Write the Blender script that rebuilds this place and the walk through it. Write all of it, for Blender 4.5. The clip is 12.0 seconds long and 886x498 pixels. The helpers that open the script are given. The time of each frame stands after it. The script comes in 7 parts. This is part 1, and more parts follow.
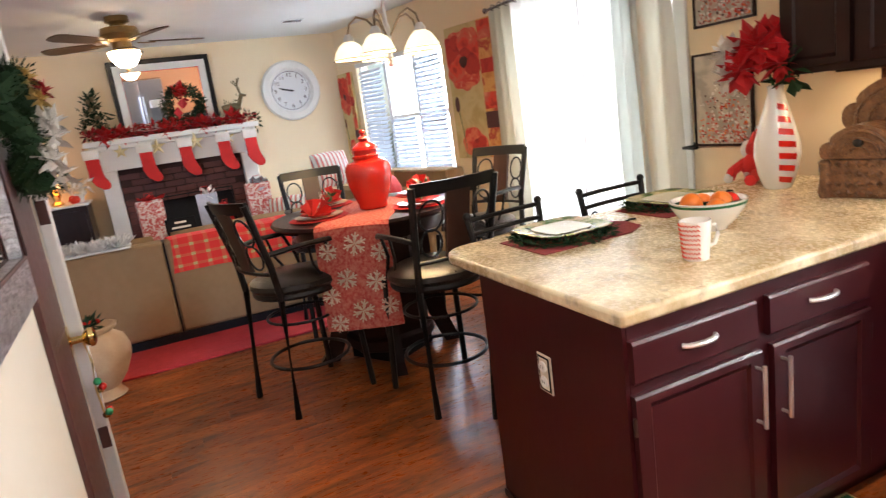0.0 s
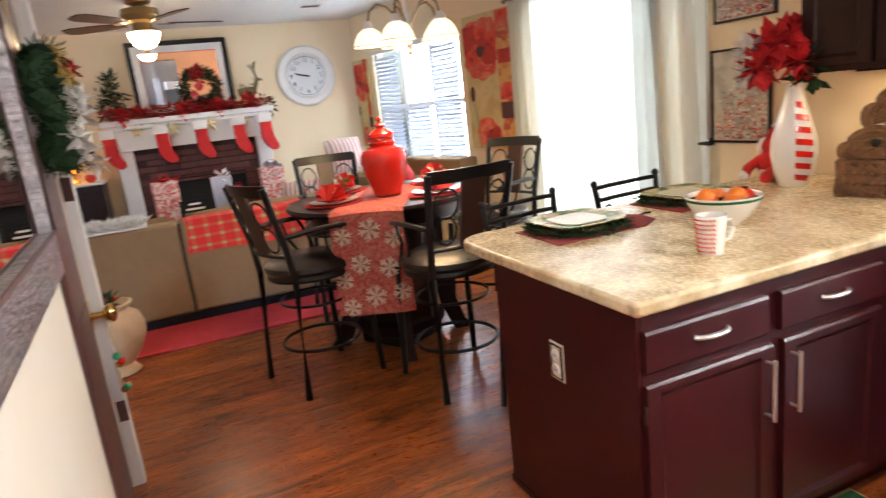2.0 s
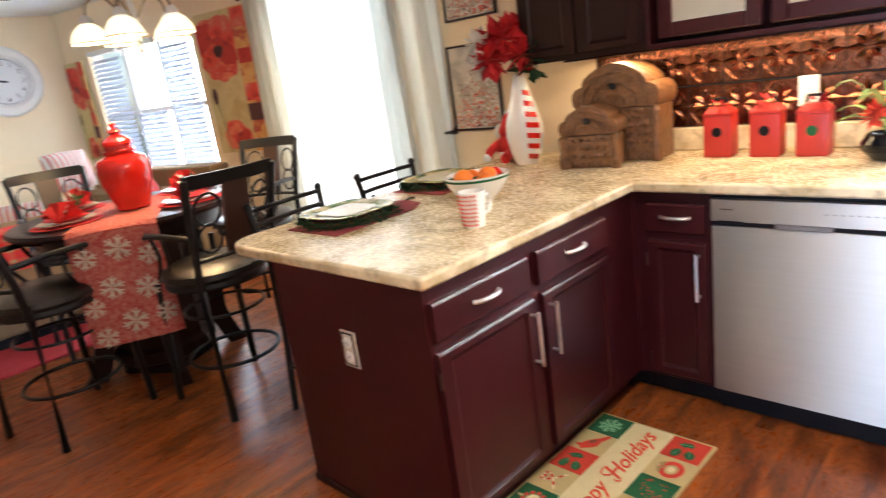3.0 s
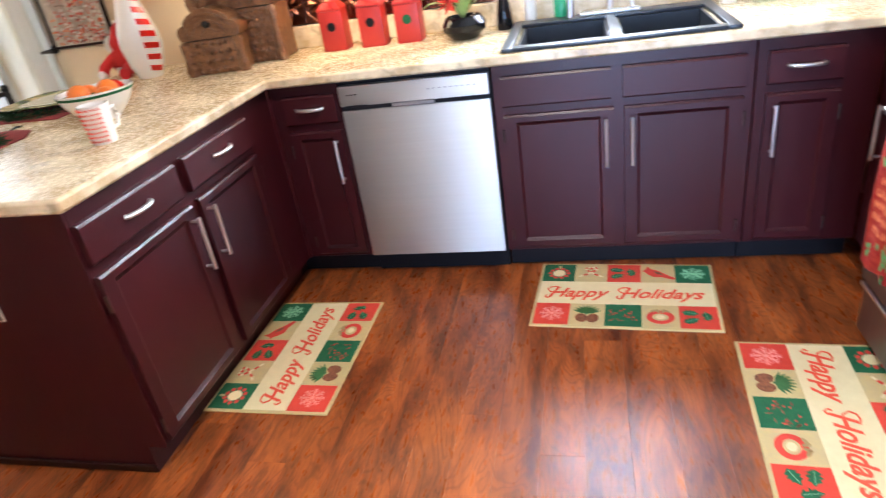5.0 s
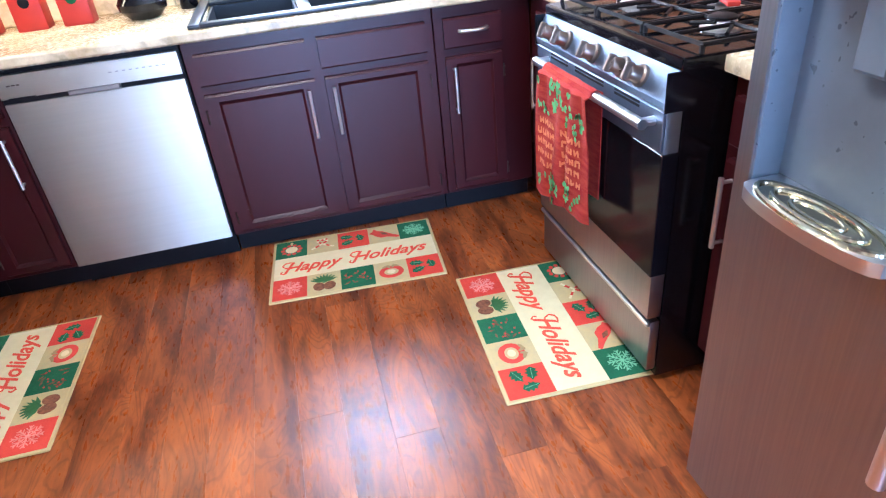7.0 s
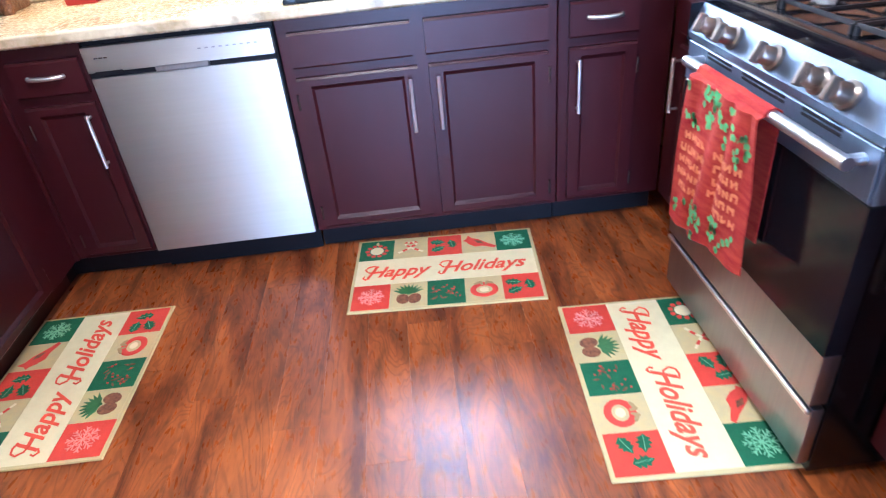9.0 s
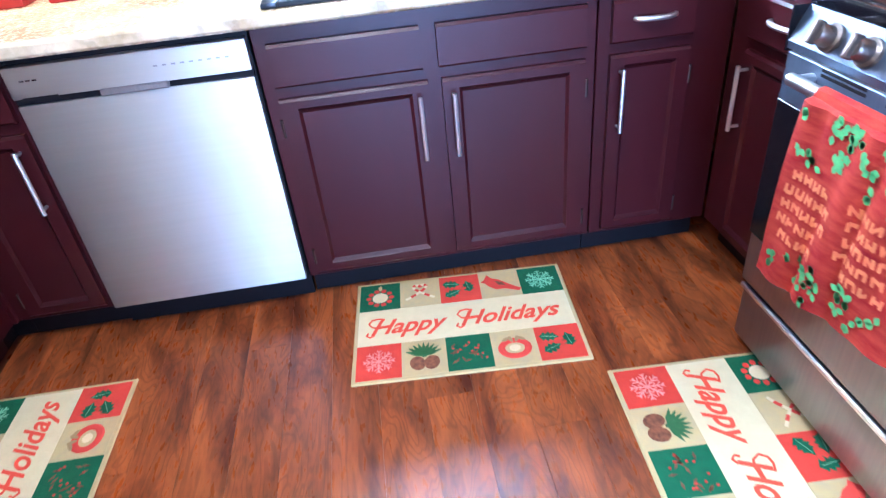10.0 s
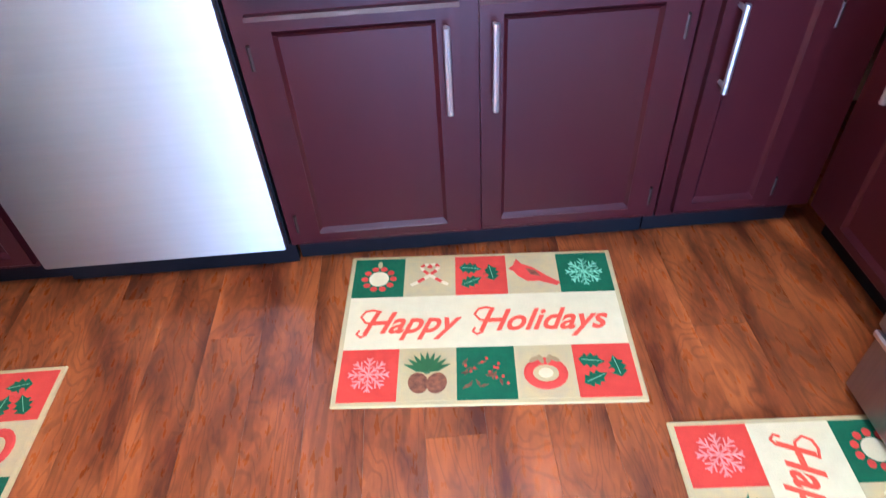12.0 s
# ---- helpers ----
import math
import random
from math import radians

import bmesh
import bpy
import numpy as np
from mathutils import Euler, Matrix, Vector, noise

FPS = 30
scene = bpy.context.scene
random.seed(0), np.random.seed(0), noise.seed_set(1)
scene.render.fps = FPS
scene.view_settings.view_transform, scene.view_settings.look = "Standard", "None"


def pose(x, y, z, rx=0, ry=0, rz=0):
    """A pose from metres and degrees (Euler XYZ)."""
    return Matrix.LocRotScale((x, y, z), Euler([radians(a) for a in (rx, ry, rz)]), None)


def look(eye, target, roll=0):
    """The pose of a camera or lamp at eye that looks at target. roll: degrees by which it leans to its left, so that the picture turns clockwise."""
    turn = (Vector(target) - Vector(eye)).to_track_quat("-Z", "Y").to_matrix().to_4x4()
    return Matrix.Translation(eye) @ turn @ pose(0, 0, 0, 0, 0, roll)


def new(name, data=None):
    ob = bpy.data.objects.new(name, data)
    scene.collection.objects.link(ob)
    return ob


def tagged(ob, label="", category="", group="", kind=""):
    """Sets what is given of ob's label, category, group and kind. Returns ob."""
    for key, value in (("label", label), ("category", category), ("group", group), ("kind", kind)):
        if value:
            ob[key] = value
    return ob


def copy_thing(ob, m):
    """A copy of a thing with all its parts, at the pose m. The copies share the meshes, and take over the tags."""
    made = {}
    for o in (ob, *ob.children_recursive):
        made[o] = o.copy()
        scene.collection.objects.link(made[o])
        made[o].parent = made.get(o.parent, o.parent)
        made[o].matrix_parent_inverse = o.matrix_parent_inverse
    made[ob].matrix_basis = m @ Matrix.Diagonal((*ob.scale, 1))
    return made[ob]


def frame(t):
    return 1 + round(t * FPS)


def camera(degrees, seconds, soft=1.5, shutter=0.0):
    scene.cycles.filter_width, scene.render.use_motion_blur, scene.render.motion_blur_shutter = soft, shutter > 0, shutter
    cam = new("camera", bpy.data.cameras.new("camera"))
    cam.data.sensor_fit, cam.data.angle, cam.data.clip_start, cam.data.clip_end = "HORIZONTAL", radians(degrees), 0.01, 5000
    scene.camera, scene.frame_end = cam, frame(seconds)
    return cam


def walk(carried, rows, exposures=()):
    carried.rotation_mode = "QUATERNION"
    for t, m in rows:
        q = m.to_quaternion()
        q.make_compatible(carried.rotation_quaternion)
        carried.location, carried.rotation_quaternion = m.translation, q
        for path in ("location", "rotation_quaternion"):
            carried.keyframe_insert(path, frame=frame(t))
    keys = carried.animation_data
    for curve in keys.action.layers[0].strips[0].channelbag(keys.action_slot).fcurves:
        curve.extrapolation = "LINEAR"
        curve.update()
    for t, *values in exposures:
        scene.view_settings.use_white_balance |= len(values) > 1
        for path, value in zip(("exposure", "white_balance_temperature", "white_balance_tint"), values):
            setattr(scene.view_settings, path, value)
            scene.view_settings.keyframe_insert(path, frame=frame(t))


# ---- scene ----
cam = camera(70.4, 12.0, 1.2, 0.4)
PATH = [
    (0, (0.09, -0.005, 1.434), (0.861, 1.789, 1.004), -8.0),
    (0.5, (0.076, -0.03, 1.437), (0.702, 1.822, 1.016), -5.5),
    (1, (0.061, -0.055, 1.437), (0.558, 1.808, 0.905), -6.2),
    (1.5, (0.066, -0.052, 1.441), (0.591, 1.823, 0.985), -6.6),
    (2, (0.049, -0.022, 1.435), (0.792, 1.777, 0.977), -6.5),
    (2.5, (0.016, 0.008, 1.425), (1.093, 1.618, 0.928), -7.8),
    (3, (-0.014, -0.005, 1.407), (1.337, 1.367, 0.865), -8.1),
    (3.2, (-0.028, -0.029, 1.403), (1.424, 1.229, 0.847), -7.7),
    (4.8, (-0.135, -0.092, 1.358), (1.563, 0.47, 0.464), -8.2),
    (5, (-0.143, -0.089, 1.356), (1.575, 0.369, 0.44), -9.0),
    (5.5, (-0.173, -0.084, 1.342), (1.606, 0.035, 0.435), -8.9),
    (6, (-0.193, -0.102, 1.321), (1.588, -0.201, 0.417), -8.4),
    (6.5, (-0.214, -0.112, 1.31), (1.496, -0.396, 0.313), -6.8),
    (6.7, (-0.217, -0.116, 1.306), (1.466, -0.458, 0.281), -6.1),
    (8.3, (-0.171, -0.116, 1.264), (1.501, -0.424, 0.212), -5.7),
    (8.5, (-0.096, -0.129, 1.279), (1.574, -0.353, 0.201), -6.4),
    (9, (0.098, -0.14, 1.261), (1.791, -0.197, 0.199), -5.9),
    (9.5, (0.303, -0.084, 1.241), (1.99, -0.088, 0.167), -5.4),
    (10, (0.519, -0.042, 1.234), (2.18, -0.18, 0.129), -6.1),
    (10.5, (0.724, -0.068, 1.187), (2.38, -0.091, 0.066), -6.1),
    (11, (0.908, -0.101, 1.148), (2.393, -0.142, -0.191), -4.6),
    (11.5, (0.98, -0.105, 1.131), (2.376, -0.167, -0.3), -4.2),
    (12, (1.014, -0.103, 1.137), (2.478, -0.132, -0.225), -3.9),
]
EXPOSURES = [(0, 0.06, 6650, 10), (3.2, 0.08, 6550, 10), (5, 0.24, 5850, 11), (6.7, 0.38, 5150, 11), (8.5, 0.52, 5150, 11), (10, 0.66, 4720, 12), (10.6, 0.76, 4620, 12), (11.5, 0.74, 5120, 12), (12, 0.82, 4780, 12)]
walk(cam, [(t, look(eye, target, roll)) for t, eye, target, roll in PATH], EXPOSURES)

# world, sun and large lights
world = bpy.data.worlds.new("sky")
world.use_nodes = True
scene.world = world
wn = world.node_tree.nodes
sky = wn.new("ShaderNodeTexSky")
sky.sky_type, sky.sun_disc, sky.sun_elevation, sky.sun_rotation = "NISHITA", False, radians(32), radians(200)
world.node_tree.links.new(sky.outputs[0], wn["Background"].inputs[0])
wn["Background"].inputs[1].default_value = 0.1
sun = new("sun", bpy.data.lights.new("sun", "SUN"))
sun.data.energy, sun.data.angle, sun.data.color = 1.2, radians(10), (1.0, 0.95, 0.88)
sun.matrix_world = look((0, 0, 8), (2.0, 5.0, 0))


def area(name, eye, target, w, h, watts, color):
    ob = new(name, bpy.data.lights.new(name, "AREA"))
    ob.data.shape, ob.data.size, ob.data.size_y, ob.data.energy, ob.data.color = "RECTANGLE", w, h, watts, color
    ob.matrix_world = look(eye, target)
    return ob


def bulb(name, at, watts, color, r=0.04):
    ob = new(name, bpy.data.lights.new(name, "POINT"))
    ob.data.energy, ob.data.color, ob.data.shadow_soft_size = watts, color, r
    ob.location = at
    return ob


DAY = (0.86, 0.93, 1.0)
COOL_FILL = (0.46, 0.66, 1.0)
WARM = (1.0, 0.72, 0.42)
area("daylight_slider", (3.0, 3.55, 1.1), (0, 3.55, 0.9), 1.7, 1.9, 80, DAY)
area("daylight_living", (2.72, 5.95, 1.45), (0, 5.3, 1.0), 1.2, 1.2, 95, (0.72, 0.85, 1.0))
# added cool fill from the west, to brighten the kitchen fronts
area("west_fill", (-3.1, -0.15, 1.1), (0.6, -0.05, 0.75), 1.8, 2.0, 265, COOL_FILL)
area("kitchen_ceiling_lamp", (0.95, 0.05, 2.30), (0.95, 0.05, 0), 0.36, 0.36, 25, (1.0, 0.93, 0.84))
area("under_cabinet_light", (2.62, 1.05, 1.36), (2.62, 1.05, 0), 0.06, 1.2, 8, WARM)
for k in range(5):
    bulb("chandelier_bulb", (1.40 + 0.2 * math.cos(1.2566 * k + 0.3), 3.40 + 0.2 * math.sin(1.2566 * k + 0.3), 1.79), 9, WARM)
area("daylight_sink", (3.0, -0.2, 1.62), (0, -0.2, 0.9), 0.8, 0.9, 95, DAY)

# materials


def material(name, color, rough=0.5, metal=0.0, color2=None, scale=8.0, stretch=(1, 1, 1), bump=0.0, bump_scale=60.0, spread=0.5, spec=0.5, vary=0.0, emit=0.0, coat=0.0, wear=0.25, distort=0.0, gloss_vary=0.07, bump_depth=0.004):
    """Two scales of noise mix the colours; a third gives relief; vary shifts the brightness from piece to piece."""
    m = bpy.data.materials.new(name)
    m.use_nodes = True
    nt = m.node_tree
    n, link = nt.nodes, nt.links.new
    b = n["Principled BSDF"]
    b.inputs["Roughness"].default_value, b.inputs["Metallic"].default_value = rough, metal
    b.inputs["Specular IOR Level"].default_value = spec
    b.inputs["Coat Weight"].default_value = coat
    b.inputs["Coat Roughness"].default_value = 0.15
    c1 = (*color, 1)
    c2 = (*(color2 or [c * 0.8 for c in color]), 1)
    tc, mp = n.new("ShaderNodeTexCoord"), n.new("ShaderNodeMapping")
    mp.inputs["Scale"].default_value = stretch
    link(tc.outputs["Object"], mp.inputs[0])
    info = n.new("ShaderNodeObjectInfo")
    off = n.new("ShaderNodeVectorMath")
    off.operation = "ADD"
    sc = n.new("ShaderNodeMath")
    sc.operation = "MULTIPLY"
    sc.inputs[1].default_value = 17.0
    link(info.outputs["Random"], sc.inputs[0])
    link(mp.outputs[0], off.inputs[0])
    link(sc.outputs[0], off.inputs[1])
    big, fine = n.new("ShaderNodeTexNoise"), n.new("ShaderNodeTexNoise")
    big.inputs["Scale"].default_value, big.inputs["Detail"].default_value = scale, 5
    fine.inputs["Scale"].default_value, fine.inputs["Detail"].default_value = scale * 7, 4
    big.inputs["Distortion"].default_value = distort
    mixf = n.new("ShaderNodeMix")
    mixf.inputs[0].default_value = wear
    ramp = n.new("ShaderNodeValToRGB")
    ramp.color_ramp.elements[0].position, ramp.color_ramp.elements[1].position = 0.5 - spread / 2, 0.5 + spread / 2
    ramp.color_ramp.elements[0].color, ramp.color_ramp.elements[1].color = c1, c2
    for tex in (big, fine):
        link(off.outputs[0], tex.inputs[0])
    link(big.outputs[0], mixf.inputs[2])
    link(fine.outputs[0], mixf.inputs[3])
    link(mixf.outputs[0], ramp.inputs[0])
    out = ramp.outputs[0]
    if vary:
        hsv, mr = n.new("ShaderNodeHueSaturation"), n.new("ShaderNodeMapRange")
        mr.inputs[3].default_value, mr.inputs[4].default_value = 1 - vary, 1 + vary
        link(info.outputs["Random"], mr.inputs[0])
        link(mr.outputs[0], hsv.inputs["Value"])
        link(out, hsv.inputs["Color"])
        out = hsv.outputs[0]
    link(out, b.inputs["Base Color"])
    rr = n.new("ShaderNodeMapRange")
    rr.inputs[3].default_value, rr.inputs[4].default_value = max(rough - gloss_vary, 0.02), min(rough + gloss_vary, 1)
    link(fine.outputs[0], rr.inputs[0])
    link(rr.outputs[0], b.inputs["Roughness"])
    if bump:
        bt, bp = n.new("ShaderNodeTexNoise"), n.new("ShaderNodeBump")
        bt.inputs["Scale"].default_value, bt.inputs["Detail"].default_value = bump_scale, 3
        bp.inputs["Strength"].default_value, bp.inputs["Distance"].default_value = bump, bump_depth
        link(mp.outputs[0], bt.inputs[0])
        link(bt.outputs[0], bp.inputs["Height"])
        link(bp.outputs[0], b.inputs["Normal"])
    if emit:
        b.inputs["Emission Color"].default_value, b.inputs["Emission Strength"].default_value = c1, emit
    return m


def glass(name, color=(1, 1, 1), rough=0.02):
    m = bpy.data.materials.new(name)
    m.use_nodes = True
    b = m.node_tree.nodes["Principled BSDF"]
    b.inputs["Base Color"].default_value, b.inputs["Roughness"].default_value = (*color, 1), rough
    b.inputs["Transmission Weight"].default_value, b.inputs["IOR"].default_value = 1.0, 1.45
    return m


def cloth(name, color, through_part=0.5, color2=None, scale=5.0, stretch=(1, 1, 1)):
    """A thin weave that lets part of the light through."""
    m = material(name, color, 0.9, 0, color2, scale, stretch, 0.3, 300)
    n, link = m.node_tree.nodes, m.node_tree.links.new
    t, mix = n.new("ShaderNodeBsdfTranslucent"), n.new("ShaderNodeMixShader")
    t.inputs[0].default_value, mix.inputs[0].default_value = (*color, 1), through_part
    link(n["Principled BSDF"].outputs[0], mix.inputs[1])
    link(t.outputs[0], mix.inputs[2])
    link(mix.outputs[0], n["Material Output"].inputs[0])
    return m


def granite(name):
    m = material(name, (0.84, 0.71, 0.47), 0.27, 0, (0.52, 0.385, 0.21), 9, bump=0.03, bump_scale=120, spread=0.24, spec=0.5, wear=0.10)
    n, link = m.node_tree.nodes, m.node_tree.links.new
    b = n["Principled BSDF"]
    base = b.inputs["Base Color"].links[0].from_socket
    tc, v = n.new("ShaderNodeTexCoord"), n.new("ShaderNodeTexNoise")
    v.inputs["Scale"].default_value, v.inputs["Detail"].default_value = 17, 2
    ramp, mix = n.new("ShaderNodeValToRGB"), n.new("ShaderNodeMix")
    ramp.color_ramp.elements[0].position, ramp.color_ramp.elements[1].position = 0.57, 0.66
    ramp.color_ramp.elements[1].color = (0.45, 0.45, 0.45, 1)
    mix.data_type = "RGBA"
    mix.inputs[7].default_value = (0.28, 0.205, 0.12, 1)
    link(tc.outputs["Object"], v.inputs[0])
    link(v.outputs[0], ramp.inputs[0])
    link(ramp.outputs[0], mix.inputs[0])
    link(base, mix.inputs[6])
    link(mix.outputs[2], b.inputs["Base Color"])
    return m


CHERRY = material("cherry_stain", (0.046, 0.0052, 0.0072), 0.37, 0, (0.034, 0.0038, 0.0056), 2, (5, 5, 0.8), 0.02, 90, 0.8, 0.33, vary=0.09, wear=0.12, gloss_vary=0.04, coat=0.03)
CHERRY.node_tree.nodes["Principled BSDF"].inputs["Coat Roughness"].default_value = 0.22
CHERRY_DARK = material("espresso_stain", (0.024, 0.0075, 0.006), 0.38, 0, (0.014, 0.0045, 0.004), 5, (6, 6, 1), 0.05, 90, spec=0.25)
KICK = material("black_toe_kick", (0.008, 0.007, 0.009), 0.55, spec=0.2)
STEEL = material("brushed_steel", (0.80, 0.80, 0.80), 0.30, 1, (0.76, 0.76, 0.76), 4, (1, 1, 40), gloss_vary=0.02)
STEEL_DARK = material("dark_steel", (0.30, 0.30, 0.32), 0.36, 1, (0.38, 0.37, 0.38), 4, (40, 1, 1))


def brushed(name, color, color2, rough, aniso):
    """Steel with a horizontal grain: it spreads reflections up and down."""
    m = material(name, color, rough, 1, color2, 3, (1, 1, 30), spread=0.7, gloss_vary=0.02)
    n, b = m.node_tree.nodes, m.node_tree.nodes["Principled BSDF"]
    tg = n.new("ShaderNodeTangent")
    tg.direction_type, tg.axis = "RADIAL", "Z"
    m.node_tree.links.new(tg.outputs[0], b.inputs["Tangent"])
    b.inputs["Anisotropic"].default_value, b.inputs["Anisotropic Rotation"].default_value = aniso, 0.25
    return m


GRAINED = brushed("grained_steel", (0.68, 0.68, 0.66), (0.62, 0.62, 0.60), 0.60, 0.75)
CHROME = material("satin_nickel", (0.90, 0.89, 0.88), 0.42, 1)
BRONZE = material("dark_bronze", (0.09, 0.06, 0.05), 0.4, 0.8)
BRASS = material("polished_brass", (0.80, 0.58, 0.22), 0.2, 1)
BLACK_METAL = material("black_iron", (0.006, 0.006, 0.007), 0.36, 0.0, (0.010, 0.010, 0.010), 20, spec=0.35)
BLACK_GLOSS = material("black_enamel", (0.006, 0.006, 0.008), 0.14, 0, spec=0.32)
BLACK_STONE = material("black_composite", (0.012, 0.015, 0.021), 0.33, 0, (0.020, 0.023, 0.029), 60, spec=0.5)
LEATHER = material("black_leather", (0.010, 0.008, 0.007), 0.30, 0, (0.018, 0.013, 0.010), 9, bump=0.25, bump_scale=150)
# one off-white paint twice: the first has warm lamplight in its colour
LAMPLIT_WALL = material("lamplit_wall_paint", (0.84, 0.69, 0.47), 0.75, 0, (0.81, 0.66, 0.44), 2, bump=0.12, bump_scale=180)
PALE_WALL = material("off_white_wall_paint", (0.84, 0.77, 0.65), 0.7, 0, (0.80, 0.73, 0.61), 2, bump=0.12, bump_scale=180)
CEIL = material("white_ceiling_paint", (0.80, 0.80, 0.78), 0.85, 0, (0.76, 0.76, 0.74), 3, bump=0.3, bump_scale=120)
WHITE = material("white_gloss_paint", (0.80, 0.79, 0.76), 0.35, 0, (0.74, 0.73, 0.70), 4)
PLANK = material("vinyl_wood_plank", (0.44, 0.112, 0.023), 0.29, 0, (0.095, 0.019, 0.006), 2.3, (1.2, 4.6, 1), 0.03, 40, 0.30, 0.40, vary=0.15, wear=0.25, distort=0.9)


def figure_grain(m):
    """Wavy cathedral lines of the printed wood, from the contours of a soft noise."""
    n, link = m.node_tree.nodes, m.node_tree.links.new
    b = n["Principled BSDF"]
    base = b.inputs["Base Color"].links[0].from_socket
    off = [k for k in n if k.bl_idname == "ShaderNodeVectorMath"][0]
    soft = n.new("ShaderNodeTexNoise")
    soft.inputs["Scale"].default_value, soft.inputs["Detail"].default_value, soft.inputs["Distortion"].default_value = 1.5, 3.0, 0.8
    mul, sn_, ramp, mix = n.new("ShaderNodeMath"), n.new("ShaderNodeMath"), n.new("ShaderNodeValToRGB"), n.new("ShaderNodeMix")
    mul.operation, sn_.operation = "MULTIPLY", "SINE"
    mul.inputs[1].default_value = 105.0
    ramp.color_ramp.elements[0].position, ramp.color_ramp.elements[1].position = 0.25, 1.0
    ramp.color_ramp.elements[0].color, ramp.color_ramp.elements[1].color = (0, 0, 0, 1), (0.34, 0.34, 0.34, 1)
    mix.data_type = "RGBA"
    mix.inputs[7].default_value = (0.060, 0.011, 0.004, 1)
    link(off.outputs[0], soft.inputs[0])
    link(soft.outputs[0], mul.inputs[0])
    link(mul.outputs[0], sn_.inputs[0])
    link(sn_.outputs[0], ramp.inputs[0])
    link(ramp.outputs[0], mix.inputs[0])
    link(base, mix.inputs[6])
    link(mix.outputs[2], b.inputs["Base Color"])


figure_grain(PLANK)
GROUT = material("dark_joint", (0.03, 0.012, 0.008), 0.6)
GRANITE = granite("granite_laminate")
SOFA = material("brown_microfibre", (0.29, 0.185, 0.090), 0.9, 0, (0.22, 0.135, 0.065), 3, bump=0.2, bump_scale=220)
RED_RUG = material("red_shag_rug", (0.55, 0.04, 0.05), 0.95, 0, (0.40, 0.025, 0.03), 20, bump=0.9, bump_scale=150)
RED_GLAZE = material("red_glazed_ceramic", (0.72, 0.02, 0.012), 0.12, 0, (0.62, 0.016, 0.010), 3, spec=0.6, coat=0.5)
COPPER = material("copper_tile_face", (0.30, 0.125, 0.075), 0.25, 1, (0.11, 0.042, 0.028), 16, bump=1.0, bump_scale=38, spread=0.3)
BRICK = material("red_brown_brick", (0.10, 0.022, 0.017), 0.5, 0, (0.07, 0.016, 0.013), 12, bump=0.3, vary=0.12)
MORTAR = material("dark_mortar", (0.05, 0.016, 0.012), 0.8)
FLAT_BLACK = material("flat_black", (0.01, 0.009, 0.009), 0.8)
MIRROR = bpy.data.materials.new("mirror_silver")
MIRROR.use_nodes = True
MIRROR.node_tree.nodes["Principled BSDF"].inputs["Base Color"].default_value = (0.9, 0.9, 0.9, 1)
MIRROR.node_tree.nodes["Principled BSDF"].inputs["Metallic"].default_value = 1
MIRROR.node_tree.nodes["Principled BSDF"].inputs["Roughness"].default_value = 0.02
FRAME_METAL = material("hammered_mirror_frame", (0.62, 0.61, 0.64), 0.34, 0.85, (0.26, 0.25, 0.27), 34, (1, 0.45, 1.3), 1.0, 62, 0.4, bump_depth=0.012)
PEWTER = material("hammered_pewter_frame", (0.44, 0.42, 0.45), 0.25, 1.0, (0.16, 0.14, 0.16), 55, (1, 0.6, 2), 1.0, 75)
GLASS = glass("clear_glass")
SHADE = material("frosted_shade", (1.0, 0.86, 0.62), 0.5, emit=1.25)
BOWL_GLOW = material("lit_bowl", (1.0, 0.80, 0.52), 0.5, emit=42.0)
SHEER = cloth("white_sheer", (0.92, 0.93, 0.92), 0.5)
DRAPE = cloth("cream_drape", (0.62, 0.60, 0.50), 0.13, (0.52, 0.50, 0.41), 3, (1, 8, 1))
PALE_DRAPE = cloth("pale_drape", (0.62, 0.66, 0.64), 0.14, (0.48, 0.53, 0.51), 3, (1, 8, 1))

# mesh helpers


def box(bm, a, b, bev=0.0, seg=1):
    (x0, y0, z0), (x1, y1, z1) = a, b
    m = Matrix.LocRotScale(((x0 + x1) / 2, (y0 + y1) / 2, (z0 + z1) / 2), None, (abs(x1 - x0), abs(y1 - y0), abs(z1 - z0)))
    vs = bmesh.ops.create_cube(bm, size=1, matrix=m)["verts"]
    if bev:
        es = list({e for v in vs for e in v.link_edges})
        bmesh.ops.bevel(bm, geom=es, offset=bev, segments=seg, affect="EDGES", profile=0.6)
    return bm


def B(a, b, bev=0.0, seg=1):
    return box(bmesh.new(), a, b, bev, seg)


def tube(bm, pts, r, n=8, closed=False, r1=None):
    """A round bar along pts; the radius runs from r to r1."""
    pts = [Vector(p) for p in pts]
    rings, count = [], len(pts)
    up = Vector((0, 0, 1))
    for i, p in enumerate(pts):
        a = pts[(i - 1) % count] if closed or i else pts[0]
        b = pts[(i + 1) % count] if closed or i < count - 1 else pts[-1]
        d = (b - a).normalized()
        s = d.cross(up)
        if s.length < 0.05:
            s = d.cross(Vector((0, 1, 0)))
        s.normalize()
        w = s.cross(d)
        rr = r if r1 is None else r + (r1 - r) * i / max(count - 1, 1)
        rings.append([bm.verts.new(p + rr * (math.cos(2 * math.pi * k / n) * s + math.sin(2 * math.pi * k / n) * w)) for k in range(n)])
    for i in range(count if closed else count - 1):
        p, q = rings[i], rings[(i + 1) % count]
        for k in range(n):
            bm.faces.new((p[k], p[(k + 1) % n], q[(k + 1) % n], q[k]))
    if not closed:
        bm.faces.new(rings[0][::-1])
        bm.faces.new(rings[-1])
    return bm


def T(pts, r, n=8, closed=False, r1=None):
    return tube(bmesh.new(), pts, r, n, closed, r1)


